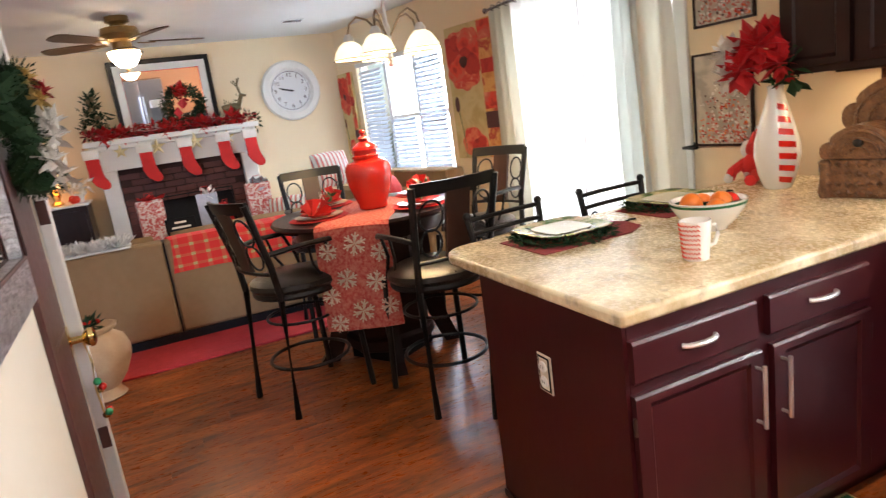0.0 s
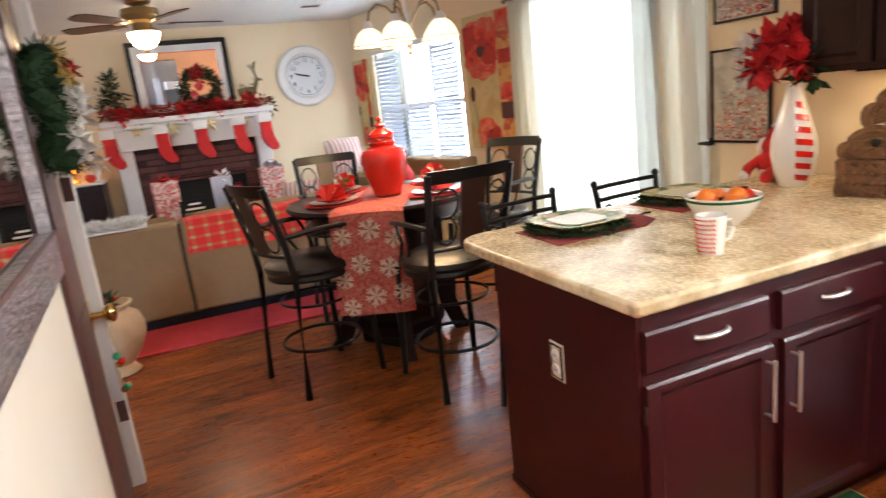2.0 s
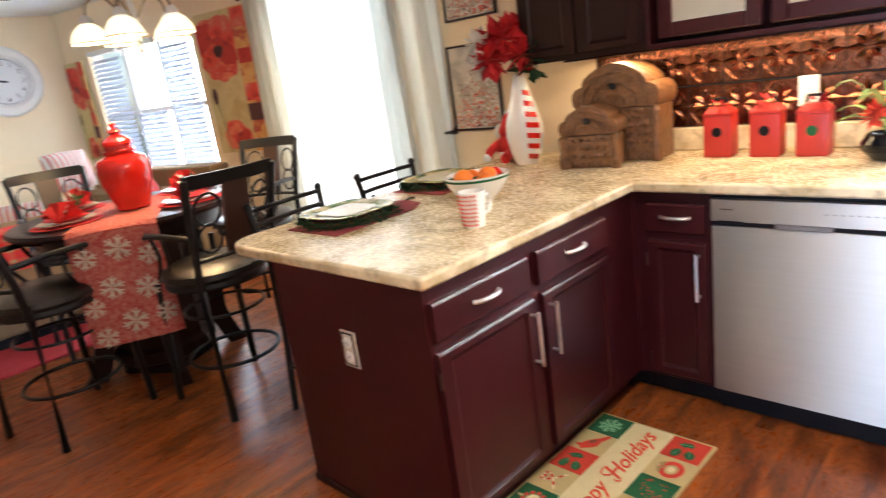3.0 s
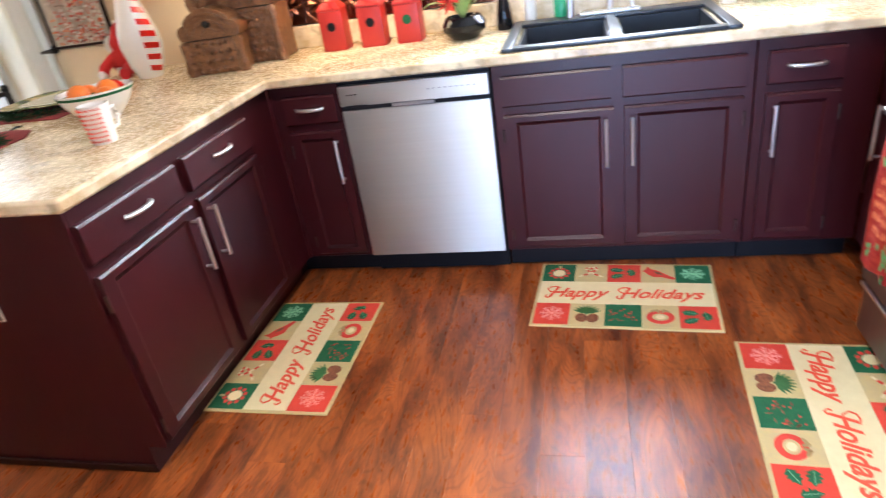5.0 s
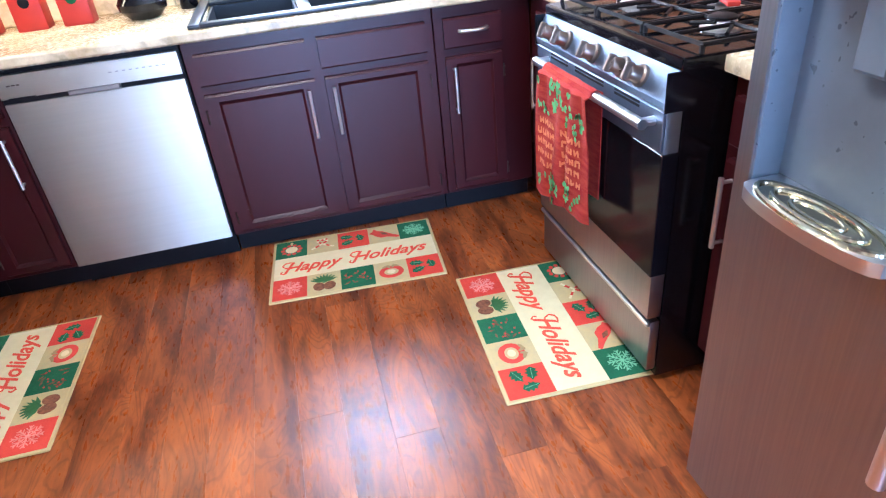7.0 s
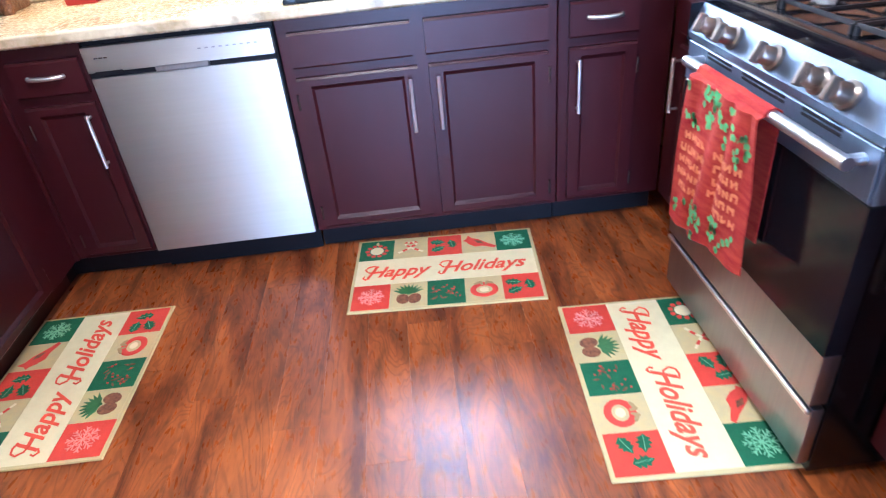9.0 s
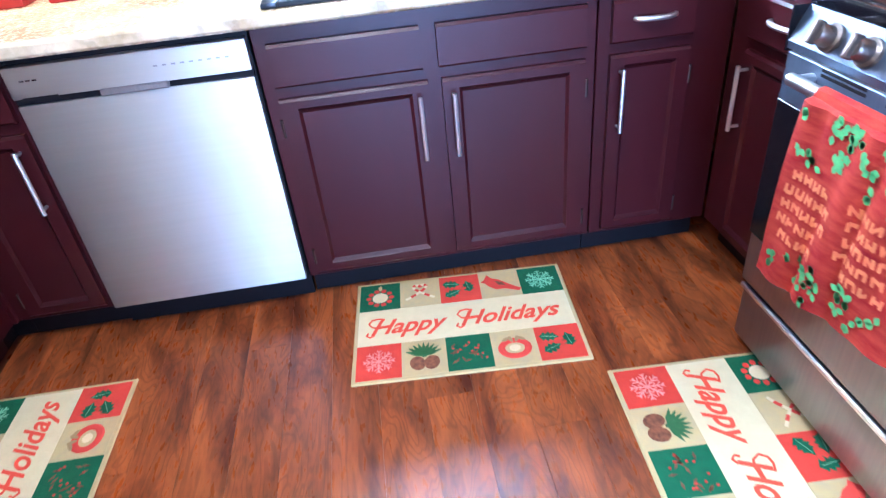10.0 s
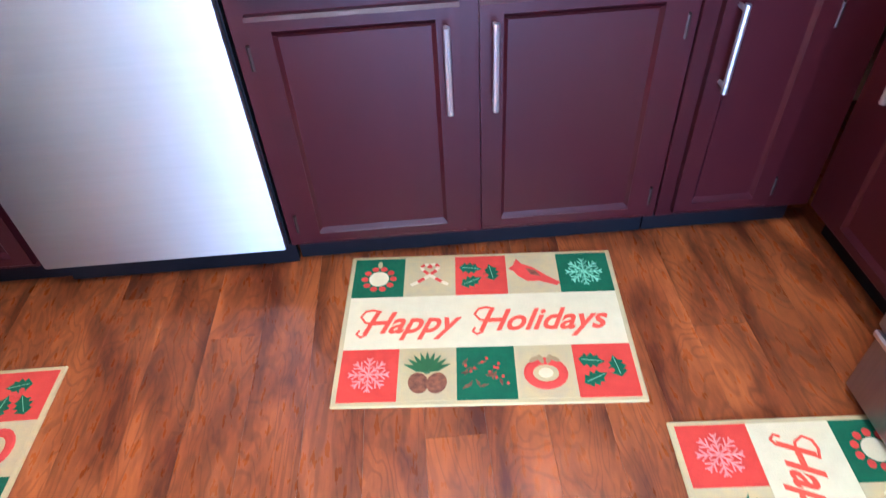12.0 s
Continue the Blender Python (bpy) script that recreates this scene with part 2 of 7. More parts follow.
def lathe(bm, profile, n=28, at=(0, 0, 0)):
    """Turns (radius, height) pairs about the z axis."""
    rings = []
    for r, z in profile:
        rings.append([bm.verts.new((at[0] + r * math.cos(2 * math.pi * k / n), at[1] + r * math.sin(2 * math.pi * k / n), at[2] + z)) for k in range(n)])
    for p, q in zip(rings, rings[1:]):
        for k in range(n):
            bm.faces.new((p[k], p[(k + 1) % n], q[(k + 1) % n], q[k]))
    bm.faces.new(rings[0][::-1])
    bm.faces.new(rings[-1])
    return bm


def L(profile, n=28, at=(0, 0, 0)):
    return lathe(bmesh.new(), profile, n, at)


def prism(bm, outline, z0, z1):
    """An upright slab with that outline (x, y)."""
    lo, hi = [bm.verts.new((x, y, z0)) for x, y in outline], [bm.verts.new((x, y, z1)) for x, y in outline]
    bm.faces.new(lo[::-1])
    bm.faces.new(hi)
    for i in range(len(lo)):
        j = (i + 1) % len(lo)
        bm.faces.new((lo[i], lo[j], hi[j], hi[i]))
    return bm


def ring(r, n=24, z=0.0, at=(0, 0)):
    return [(at[0] + r * math.cos(2 * math.pi * k / n), at[1] + r * math.sin(2 * math.pi * k / n), z) for k in range(n)]


def moved(bm, m):
    bm.transform(m)
    return bm


def link_mesh(name, bm, mat, smooth):
    bmesh.ops.recalc_face_normals(bm, faces=bm.faces[:])
    me = bpy.data.meshes.new(name)
    bm.to_mesh(me)
    bm.free()
    me.materials.append(mat)
    if smooth:
        me.polygons.foreach_set("use_smooth", [True] * len(me.polygons))
        me.set_sharp_from_angle(angle=radians(35))
    return me


def part(name, bm, mat, parent=None, label="", smooth=True):
    ob = new(name, link_mesh(name, bm, mat, smooth))
    if parent:
        ob.parent = parent
    if label:
        ob["label"] = label
    return ob


def thing(name, m, label, category, group=""):
    ob = new(name)
    ob.empty_display_size = 0.1
    ob.matrix_world = m
    return tagged(ob, label, category, group)


def solid(name, bm, mat, label, category, m=None, group="", smooth=True):
    ob = part(name, bm, mat, None, "", smooth)
    if m:
        ob.matrix_world = m
    return tagged(ob, label, category, group)


def setting(name, bm, mat, label, category="", smooth=False):
    return tagged(part(name, bm, mat, None, "", smooth), label, category or name.split("_")[0], "", "structure")


EAST, SOUTH, NORTH, WEST, CEILING = 2.80, -1.68, 7.2, -2.9, 2.44
BEND = (2.80, 4.56)
CORNER = (2.20, 7.2)


# ---- structure ----
floor = setting("floor", B((WEST - 0.3, SOUTH - 0.3, -0.12), (3.2, NORTH + 0.3, -0.006)), GROUT, "glossy reddish-brown wood plank floor", "floor")
setting("ceiling", B((WEST - 0.3, SOUTH - 0.3, CEILING), (3.2, NORTH + 0.3, CEILING + 0.15)), CEIL, "white textured ceiling", "ceiling")
W0, W1, WZ0, WZ1 = -0.62, 0.20, 1.16, 2.12
S0, S1, SZ = 2.70, 4.42, 2.06
bm = bmesh.new()
for a, b in (((SOUTH - 0.15, 0), (W0, CEILING)), ((W0, 0), (W1, WZ0)), ((W0, WZ1), (W1, CEILING)), ((W1, 0), (S0, CEILING)), ((S0, SZ), (S1, CEILING)), ((S1, 0), (BEND[1], CEILING))):
    box(bm, (EAST, a[0], a[1]), (EAST + 0.15, b[0], b[1]))
setting("wall_east", bm, LAMPLIT_WALL, "off-white wall of kitchen and dining area, tinted cream as lamplit")
# the bent wall of the living area: s runs from the bend to the corner
BENT = Matrix.Translation((*BEND, 0)) @ Matrix.Rotation(math.atan2(CORNER[1] - BEND[1], CORNER[0] - BEND[0]), 4, "Z")
BLEN = math.hypot(CORNER[0] - BEND[0], CORNER[1] - BEND[1])
V0, V1, VZ0, VZ1 = 0.78, 2.30, 0.84, 2.04
bm = bmesh.new()
for a, b in (((0, 0), (V0, CEILING)), ((V0, 0), (V1, VZ0)), ((V0, VZ1), (V1, CEILING)), ((V1, 0), (BLEN + 0.1, CEILING))):
    box(bm, (a[0], -0.15, a[1]), (b[0], 0, b[1]))
setting("wall_bent", moved(bm, BENT), LAMPLIT_WALL, "off-white wall with a triple window, tinted cream as lamplit")
setting("wall_north", B((WEST - 0.15, NORTH, 0), (CORNER[0] + 0.2, NORTH + 0.15, CEILING)), LAMPLIT_WALL, "off-white chimney wall, tinted cream as lamplit")
# unseen wall; its tall opening is added to let the west fill in
Q0, Q1, QZ0, QZ1 = -1.05, 0.75, 0.06, 2.1
bm = bmesh.new()
for a, b in (((SOUTH - 0.15, 0), (Q0, CEILING)), ((Q0, 0), (Q1, QZ0)), ((Q0, QZ1), (Q1, CEILING)), ((Q1, 0), (NORTH, CEILING))):
    box(bm, (WEST - 0.15, a[0], a[1]), (WEST, b[0], b[1]))
setting("wall_west", bm, LAMPLIT_WALL, "unseen plain wall with an opening added for the west fill")
TERRACOTTA = material("terracotta_wall_paint", (0.52, 0.22, 0.10), 0.75, 0, (0.48, 0.20, 0.09), 2, bump=0.12, bump_scale=180)
setting("wall_south", B((WEST, SOUTH - 0.15, 0), (EAST, SOUTH, CEILING)), TERRACOTTA, "terracotta painted kitchen wall")
LX = -0.32
# the partition stands slightly askew
SKEW = Matrix.Translation((LX, 2.3, 0)) @ Matrix.Rotation(radians(2.5), 4, "Z") @ Matrix.Translation((-LX, -2.3, 0))
D0, D1 = 2.16, 2.72
bm = bmesh.new()
for a, b in (((0.22, 0), (D0, CEILING)), ((D0, 2.05), (D1, CEILING)), ((D1, 0), (2.80, CEILING))):
    box(bm, (LX - 0.12, a[0], a[1]), (LX, b[0], b[1]))
setting("wall_hall", moved(bm, SKEW), PALE_WALL, "off-white painted partition wall")
setting("ground", B((-40, -40, -0.30), (60, 60, -0.16)), material("lawn", (0.06, 0.085, 0.03), 0.95, 0, (0.08, 0.08, 0.04), 3), "plain lawn round the house", "ground")
setting("backdrop", B((5.6, -6, -1), (5.7, 12, 6)), material("outdoor_haze", (1, 1, 1), 0.9, emit=2.2), "bright overcast daylight outside", "backdrop")
setting("baseboard", moved(B((LX, D1 + 0.065, 0), (LX + 0.02, 2.80, 0.11), 0.004), SKEW), WHITE, "white painted baseboard")

# sliding door
door = tagged(new("door_1"), "white sliding glass patio door", "door", "", "structure")
bm = bmesh.new()
for a, b in (((S0, 0.0), (S0 + 0.06, SZ)), ((S1 - 0.06, 0), (S1, SZ)), ((S0 + 0.06, SZ - 0.06), (S1 - 0.06, SZ)), ((S0 + 0.06, 0), (S1 - 0.06, 0.05)), ((3.52, 0.05), (3.60, SZ - 0.06))):
    box(bm, (EAST + 0.04, a[0], a[1]), (EAST + 0.12, b[0], b[1]), 0.006)
part("frame", bm, WHITE, door)
for y0, y1 in ((S0 + 0.06, 3.52), (3.60, S1 - 0.06)):
    part("pane", B((EAST + 0.07, y0, 0.05), (EAST + 0.078, y1, SZ - 0.06)), GLASS, door).visible_shadow = False
bm = bmesh.new()
for a, b in (((S0 - 0.09, 0), (S0, SZ + 0.09)), ((S1, 0), (S1 + 0.07, SZ + 0.09)), ((S0, SZ), (S1, SZ + 0.09))):
    box(bm, (EAST - 0.02, a[0], a[1]), (EAST - 0.001, b[0], b[1]), 0.005)
setting("trim", bm, WHITE, "white door casing", "trim")

# living window
win = tagged(new("window_1"), "white triple window with horizontal blinds", "window", "", "structure")
win.matrix_world = BENT
bm = bmesh.new()
cuts = [V0, V0 + 0.5, V0 + 1.02, V1]
for s in cuts:
    box(bm, (s - 0.03, -0.12, VZ0), (s + 0.03, -0.04, VZ1), 0.005)
for z in (VZ0 + 0.02, VZ1 - 0.02, 1.42):
    box(bm, (V0 + 0.03, -0.11, z - 0.02), (V1 - 0.03, -0.05, z + 0.02), 0.005)
part("window_frame", bm, WHITE, win)
part("window_sill", B((V0 - 0.06, 0.001, VZ0 - 0.04), (V1 + 0.06, 0.06, VZ0 - 0.005), 0.006), WHITE, win)
for a, b in zip(cuts, cuts[1:]):
    part("pane", B((a + 0.03, -0.085, VZ0 + 0.04), (b - 0.03, -0.079, VZ1 - 0.04)), GLASS, win).visible_shadow = False
BLIND = cloth("white_blind_slat", (0.66, 0.72, 0.82), 0.10)
slat = link_mesh("slat", B((0.035, -0.022, -0.0012), (0.46, 0.022, 0.0012)), BLIND, False)
for k, (a, b) in enumerate(zip(cuts, cuts[1:])):
    blind = tagged(new("window_blind"), "white horizontal slat blind lowered in the window" if k != 1 else "white slat blind half raised", "blind", "window blinds")
    blind.matrix_world = BENT @ Matrix.Translation((a, -0.005, 0))
    w = b - a
    part("headrail", B((0.02, -0.03, VZ1 - 0.05), (w - 0.02, 0.03, VZ1 - 0.005), 0.005), WHITE, blind)
    top = VZ1 - 0.08 if k != 1 else 1.40
    z = VZ0 + 0.04
    while z < top:
        ob = new("slat", slat)
        ob.parent = blind
        ob.matrix_local = Matrix.Translation((0, 0, z)) @ Matrix.Rotation(radians(-48), 4, "X") @ Matrix.Diagonal((w / 0.5, 1, 1, 1))
        z += 0.042
    part("bottom_rail", B((0.03, -0.02, VZ0 + 0.005), (w - 0.03, 0.02, VZ0 + 0.022), 0.004), WHITE, blind)
    for s in (0.12, w - 0.12):
        part("cord", T([(s, 0.026, VZ0 + 0.02), (s, 0.026, VZ1 - 0.05)], 0.0015, 5), WHITE, blind)

# window over the sink
win = tagged(new("window_2"), "white casement window over the sink", "window", "", "structure")
bm = bmesh.new()
for a, b in (((W0, WZ0), (W0 + 0.04, WZ1)), ((W1 - 0.04, WZ0), (W1, WZ1)), ((W0 + 0.04, WZ0), (W1 - 0.04, WZ0 + 0.04)), ((W0 + 0.04, WZ1 - 0.04), (W1 - 0.04, WZ1)), ((W0 + 0.04, 1.62), (W1 - 0.04, 1.66))):
    box(bm, (EAST + 0.04, a[0], a[1]), (EAST + 0.10, b[0], b[1]), 0.005)
part("window_frame", bm, WHITE, win)
part("pane", B((EAST + 0.07, W0 + 0.04, WZ0 + 0.04), (EAST + 0.076, W1 - 0.04, WZ1 - 0.04)), GLASS, win).visible_shadow = False
bm = bmesh.new()
for a, b in (((W0 - 0.07, WZ0 - 0.06), (W0, WZ1 + 0.07)), ((W1, WZ0 - 0.06), (W1 + 0.07, WZ1 + 0.07)), ((W0, WZ1), (W1, WZ1 + 0.07)), ((W0, WZ0 - 0.06), (W1, WZ0))):
    box(bm, (EAST - 0.018, a[0], a[1]), (EAST - 0.001, b[0], b[1]), 0.004)
part("casing", bm, WHITE, win)

# brown door in the partition
hall = tagged(new("door_2"), "dark brown panelled door, closed, with brass knob", "door", "", "structure")
hall.matrix_world = SKEW
BROWN_DOOR = material("brown_door_paint", (0.10, 0.040, 0.035), 0.35, 0, (0.075, 0.03, 0.026), 5, bump=0.08, bump_scale=60)
bm = B((LX - 0.045, D0 + 0.002, 0.01), (LX - 0.006, D1 - 0.002, 2.045), 0.003)
for z0, z1 in ((0.2, 0.85), (1.02, 1.85)):
    box(bm, (LX - 0.008, D0 + 0.10, z0), (LX + 0.002, D1 - 0.10, z1), 0.006)
part("door_leaf", bm, BROWN_DOOR, hall)
part("casing", B((LX - 0.002, D0 - 0.07, 0), (LX + 0.018, D0, 2.12), 0.005), BROWN_DOOR, hall)
part("casing", B((LX - 0.002, D1, 0), (LX + 0.045, D1 + 0.06, 2.12), 0.005), WHITE, hall, "white painted casing")
part("rosette", B((LX - 0.0055, D1 - 0.105, 0.725), (LX + 0.004, D1 - 0.035, 0.835), 0.004), BRASS, hall)
knob = part("door_handle", moved(L([(0.038, 0), (0.038, 0.008), (0.015, 0.014), (0.013, 0.05), (0.028, 0.06), (0.038, 0.074), (0.035, 0.09), (0.018, 0.098)], 20), Matrix.Translation((LX - 0.006, D1 - 0.07, 0.78)) @ Matrix.Rotation(radians(90), 4, "Y")), BRASS, hall, "polished brass knob")
for z in (1.22, 0.30):
    part("strike_plate", B((LX + 0.004, D1 - 0.003, z), (LX + 0.04, D1 - 0.0002, z + 0.09), 0.001), BROWN_DOOR, hall)

# ---- kitchen ----


def bar_handle(parent, a, b, out):
    """A bar pull from a to b that stands off along out."""
    a, b, out = Vector(a), Vector(b), Vector(out)
    d = (b - a).normalized()
    bm = tube(bmesh.new(), [a + out - d * 0.012, a + out, b + out, b + out + d * 0.012], 0.0065, 8)
    for p in (a, b):
        tube(bm, [p, p + out], 0.005, 8)
    return part("handle", bm, CHROME, parent, "brushed nickel bar pull")


def arch_handle(parent, c, half, out):
    """A curved drawer pull about c."""
    pts = [Vector(c) + Vector((half * math.cos(math.pi * (1 - k / 8)), -out * (0.15 + 0.85 * math.sin(math.pi * k / 8)), 0)) for k in range(9)]
    return part("handle", tube(bmesh.new(), pts, 0.0075, 8), CHROME, parent, "satin nickel arched pull")


def lipped(x0, x1, z0, z1, t, lip=0.008):
    """A front t thick with a sloping lip along its top and small ones elsewhere."""
    sec = [(-0.001, z0), (-t + 0.005, z0), (-t, z0 + 0.006), (-t, z1 - lip), (-t + 0.0052, z1), (-0.001, z1)]
    bm = bmesh.new()
    rows = [[bm.verts.new((x, y, z)) for y, z in sec] for x in (x0, x1)]
    for i in range(6):
        j = (i + 1) % 6
        bm.faces.new((rows[0][i], rows[0][j], rows[1][j], rows[1][i]))
    bm.faces.new(rows[0][::-1])
    bm.faces.new(rows[1])
    return bm


def slab_front(parent, name, x0, x1, z0, z1):
    return part(name, lipped(x0, x1, z0, z1, 0.022), CHERRY, parent, "", False)


def panel_door(parent, x0, x1, z0, z1, st=0.046, mat=CHERRY):
    bm = bmesh.new()
    rl = 0.034
    a, b, c, d = x0 + st, x1 - st, z0 + rl, z1 - rl
    f = 0.010
    outer = [bm.verts.new(p) for p in ((a, -0.019, c), (b, -0.019, c), (b, -0.019, d), (a, -0.019, d))]
    inner = [bm.verts.new(p) for p in ((a + f, -0.011, c + f), (b - f, -0.011, c + f), (b - f, -0.011, d - f), (a + f, -0.011, d - f))]
    for i in range(4):
        bm.faces.new((outer[i], outer[(i + 1) % 4], inner[(i + 1) % 4], inner[i]))
    box(bm, (a, -0.012, c), (b, -0.004, d))
    door = part("door", bm, mat, parent, "", False)
    for p, q in (((x0, z0), (a, z1)), ((b, z0), (x1, z1))):
        part("stile", lipped(p[0], q[0], p[1], q[1], 0.020), mat, door, "", False)
    for p, q in (((a, z0), (b, c)), ((a, d), (b, z1))):
        part("rail", lipped(p[0], q[0], p[1], q[1], 0.020, 0.008 if q[1] == z1 else 0.005), mat, door, "", False)
    return door


def hinges(door, x, z0, z1):
    for z in (z0 + 0.06, z1 - 0.08):
        part("hinge", T([(x, -0.016, z - 0.025), (x, -0.016, z + 0.025)], 0.005, 8), BRONZE, door, "dark bronze barrel hinge")


DZ0, DZ1, RZ0, RZ1, TOP = 0.12, 0.68, 0.712, 0.825, 0.872


def base_cabinet(name, m, w, label, fronts, d=0.60, group="base cabinets", kick=KICK):
    """fronts: (kind, x0, x1, side of the handle)."""
    cab = thing(name, m, label, "cabinet", group)
    if name == "sink_cabinet":
        bm = B((0.001, 0, 0.10), (w - 0.001, 0.014, TOP - 0.001), 0.002)
        box(bm, (0.001, 0.0145, 0.10), (w - 0.001, d, 0.70))
        for x in (0.001, w - 0.017):
            box(bm, (x, 0.0145, 0.7005), (x + 0.016, d, TOP - 0.001))
        part("body", bm, CHERRY, cab, "", False)
    else:
        part("body", B((0.001, 0, 0.10), (w - 0.001, d, TOP - 0.001), 0.002), CHERRY, cab)
    if kick:
        part("toe_kick", B((0.001, 0.065, 0), (w - 0.001, 0.085, 0.099)), kick, cab, "recessed toe kick")
    for kind, x0, x1, side in fronts:
        if kind == "drawer":
            f = slab_front(cab, "drawer_front", x0, x1, RZ0, RZ1)
            if side:
                arch_handle(f, ((x0 + x1) / 2, -0.02, 0.775), 0.056, 0.024)
        else:
            f = panel_door(cab, x0, x1, DZ0, DZ1, 0.046 if x1 - x0 > 0.3 else 0.040)
            hx = x1 - 0.028 if side == "r" else x0 + 0.028
            bar_handle(f, (hx, -0.02, 0.475), (hx, -0.02, 0.635), (0, -0.028, 0))
            hinges(f, x0 - 0.004 if side == "r" else x1 + 0.004, DZ0, DZ1)
    return cab


FX, FY, FS = 2.185, 1.152, -1.05
facing_west = lambda y: pose(FX, y, 0, 0, 0, -90)
base_cabinet("base_cabinet", facing_west(1.150), 0.298, "narrow cherry-stained cabinet with one drawer and door", [("drawer", 0.06, 0.285, 1), ("door", 0.06, 0.285, "r")])
base_cabinet("sink_cabinet", facing_west(0.248), 0.905, "cherry-stained sink cabinet with two doors and false drawers", [("drawer", 0.035, 0.425, 0), ("drawer", 0.468, 0.872, 0), ("door", 0.035, 0.435, "r"), ("door", 0.472, 0.872, "l")])
base_cabinet("base_cabinet", facing_west(-0.659), 0.389, "narrow cherry-stained cabinet beside the corner", [("drawer", 0.035, 0.265, 1), ("door", 0.035, 0.265, "l")])
pen = base_cabinet("peninsula_cabinet", pose(1.035, FY, 0), 1.148, "cherry-stained peninsula cabinet with two drawers and doors", [("drawer", 0.0, 0.425, 1), ("drawer", 0.475, 0.90, 1), ("door", 0.0, 0.445, "r"), ("door", 0.49, 0.915, "l")], 0.73, kick=CHERRY)
bm = moved(prism(bmesh.new(), [(0.0, 0.10), (0.065, 0.10), (0.065, 0.0), (0.73, 0.0), (0.73, TOP - 0.001), (0.0, TOP - 0.001)], -0.0002, 0.012), Matrix(((0, 0, -1, 0), (1, 0, 0, 0), (0, 1, 0, 0), (0, 0, 0, 1))))
part("end_panel", bm, CHERRY, pen, "", False)
part("corner_kick", B((1.1481, 0.065, 0), (1.235, 0.085, 0.099)), KICK, pen)
part("corner_kick", B((1.215, -0.0018, 0), (1.235, 0.0648, 0.099)), KICK, pen)
part("corner_filler", B((1.136, -0.012, 0.10), (1.156, 0.004, TOP - 0.002), 0.002), CHERRY, pen)
part("base_trim", B((-0.02, 0.062, 0), (-0.0125, 0.735, 0.03), 0.003), CHERRY_DARK, pen)
CERAMIC_PLATE = material("ivory_plastic", (0.72, 0.66, 0.54), 0.35)
# outlet on the peninsula's end panel
outlet = thing("electrical_outlet", pose(1.0225, 1.515, 0.62, 90, 0, -90), "white duplex outlet in a steel-edged plate on the cabinet end", "outlet")
part("plate", B((-0.036, -0.062, 0), (0.036, 0.062, 0.005), 0.002), CERAMIC_PLATE, outlet, "cream cover plate")
part("insert", B((-0.030, -0.056, 0.005), (0.030, 0.056, 0.0062), 0.001), KICK, outlet)
part("face", B((-0.022, -0.050, 0.0062), (0.022, 0.050, 0.0078), 0.001), CERAMIC_PLATE, outlet)
for z in (-0.024, 0.024):
    sock = part("socket", moved(L([(0.018, 0), (0.018, 0.004), (0.016, 0.006)], 16), Matrix.Translation((0, z, 0.0075))), WHITE, outlet)
    for x in (-0.006, 0.006):
        part("slot", B((x - 0.0012, z - 0.005, 0.0132), (x + 0.0012, z + 0.005, 0.0140)), KICK, sock)
# south run
base_cabinet("base_cabinet", pose(2.180, FS, 0, 0, 0, 180), 0.45, "cherry-stained corner cabinet beside the range", [("drawer", 0.10, 0.40, 1), ("door", 0.10, 0.40, "l")])
base_cabinet("base_cabinet", pose(0.955, FS, 0, 0, 0, 180), 0.315, "narrow cherry-stained cabinet between range and refrigerator", [("drawer", 0.03, 0.285, 1), ("door", 0.03, 0.285, "l")])

# worktop: one slab with the peninsula
R = 0.13
arc = [(0.998 + R - R * math.cos(a), 2.17 - R + R * math.sin(a)) for a in (math.pi / 2 * k / 6 for k in range(7))]
arc2 = [(1.012 - 0.014 * math.sin(a), 1.132 - 0.014 * math.cos(a)) for a in (math.pi / 2 * k / 4 for k in range(5))]
KX = 2.128
sx0, sx1, sy0, sy1 = 2.20, 2.70, -0.56, 0.16
bm = bmesh.new()
back = EAST - 0.002
prism(bm, arc2 + arc + [(back, 2.17), (back, -0.199), (sx1, -0.199), (sx1, sy1), (sx0, sy1), (sx0, sy0), (sx1, sy0), (sx1, -0.201), (back, -0.201), (back, SOUTH + 0.002), (1.722, SOUTH + 0.002), (1.722, -1.02), (KX, -1.02), (KX, 1.118)], 0.873, 0.912)
top = solid("worktop", bm, GRANITE, "beige speckled granite-look worktop of sink run and peninsula", "countertop")
bv = top.modifiers.new("round", "BEVEL")
bv.width, bv.segments, bv.limit_method, bv.angle_limit = 0.010, 3, "ANGLE", radians(50)
solid("worktop", B((0.642, SOUTH + 0.002, 0.873), (0.957, -1.012, 0.912), 0.008, 2), GRANITE, "short beige granite-look worktop beside the refrigerator", "countertop")
bm = B((EAST - 0.022, W1 + 0.1, 0.913), (EAST - 0.002, 1.86, 1.015), 0.006)
part("backsplash_curb", bm, GRANITE, top)
part("backsplash_curb", B((EAST - 0.022, SOUTH + 0.03, 0.913), (EAST - 0.002, W1 + 0.099, 1.015), 0.006), GRANITE, top)

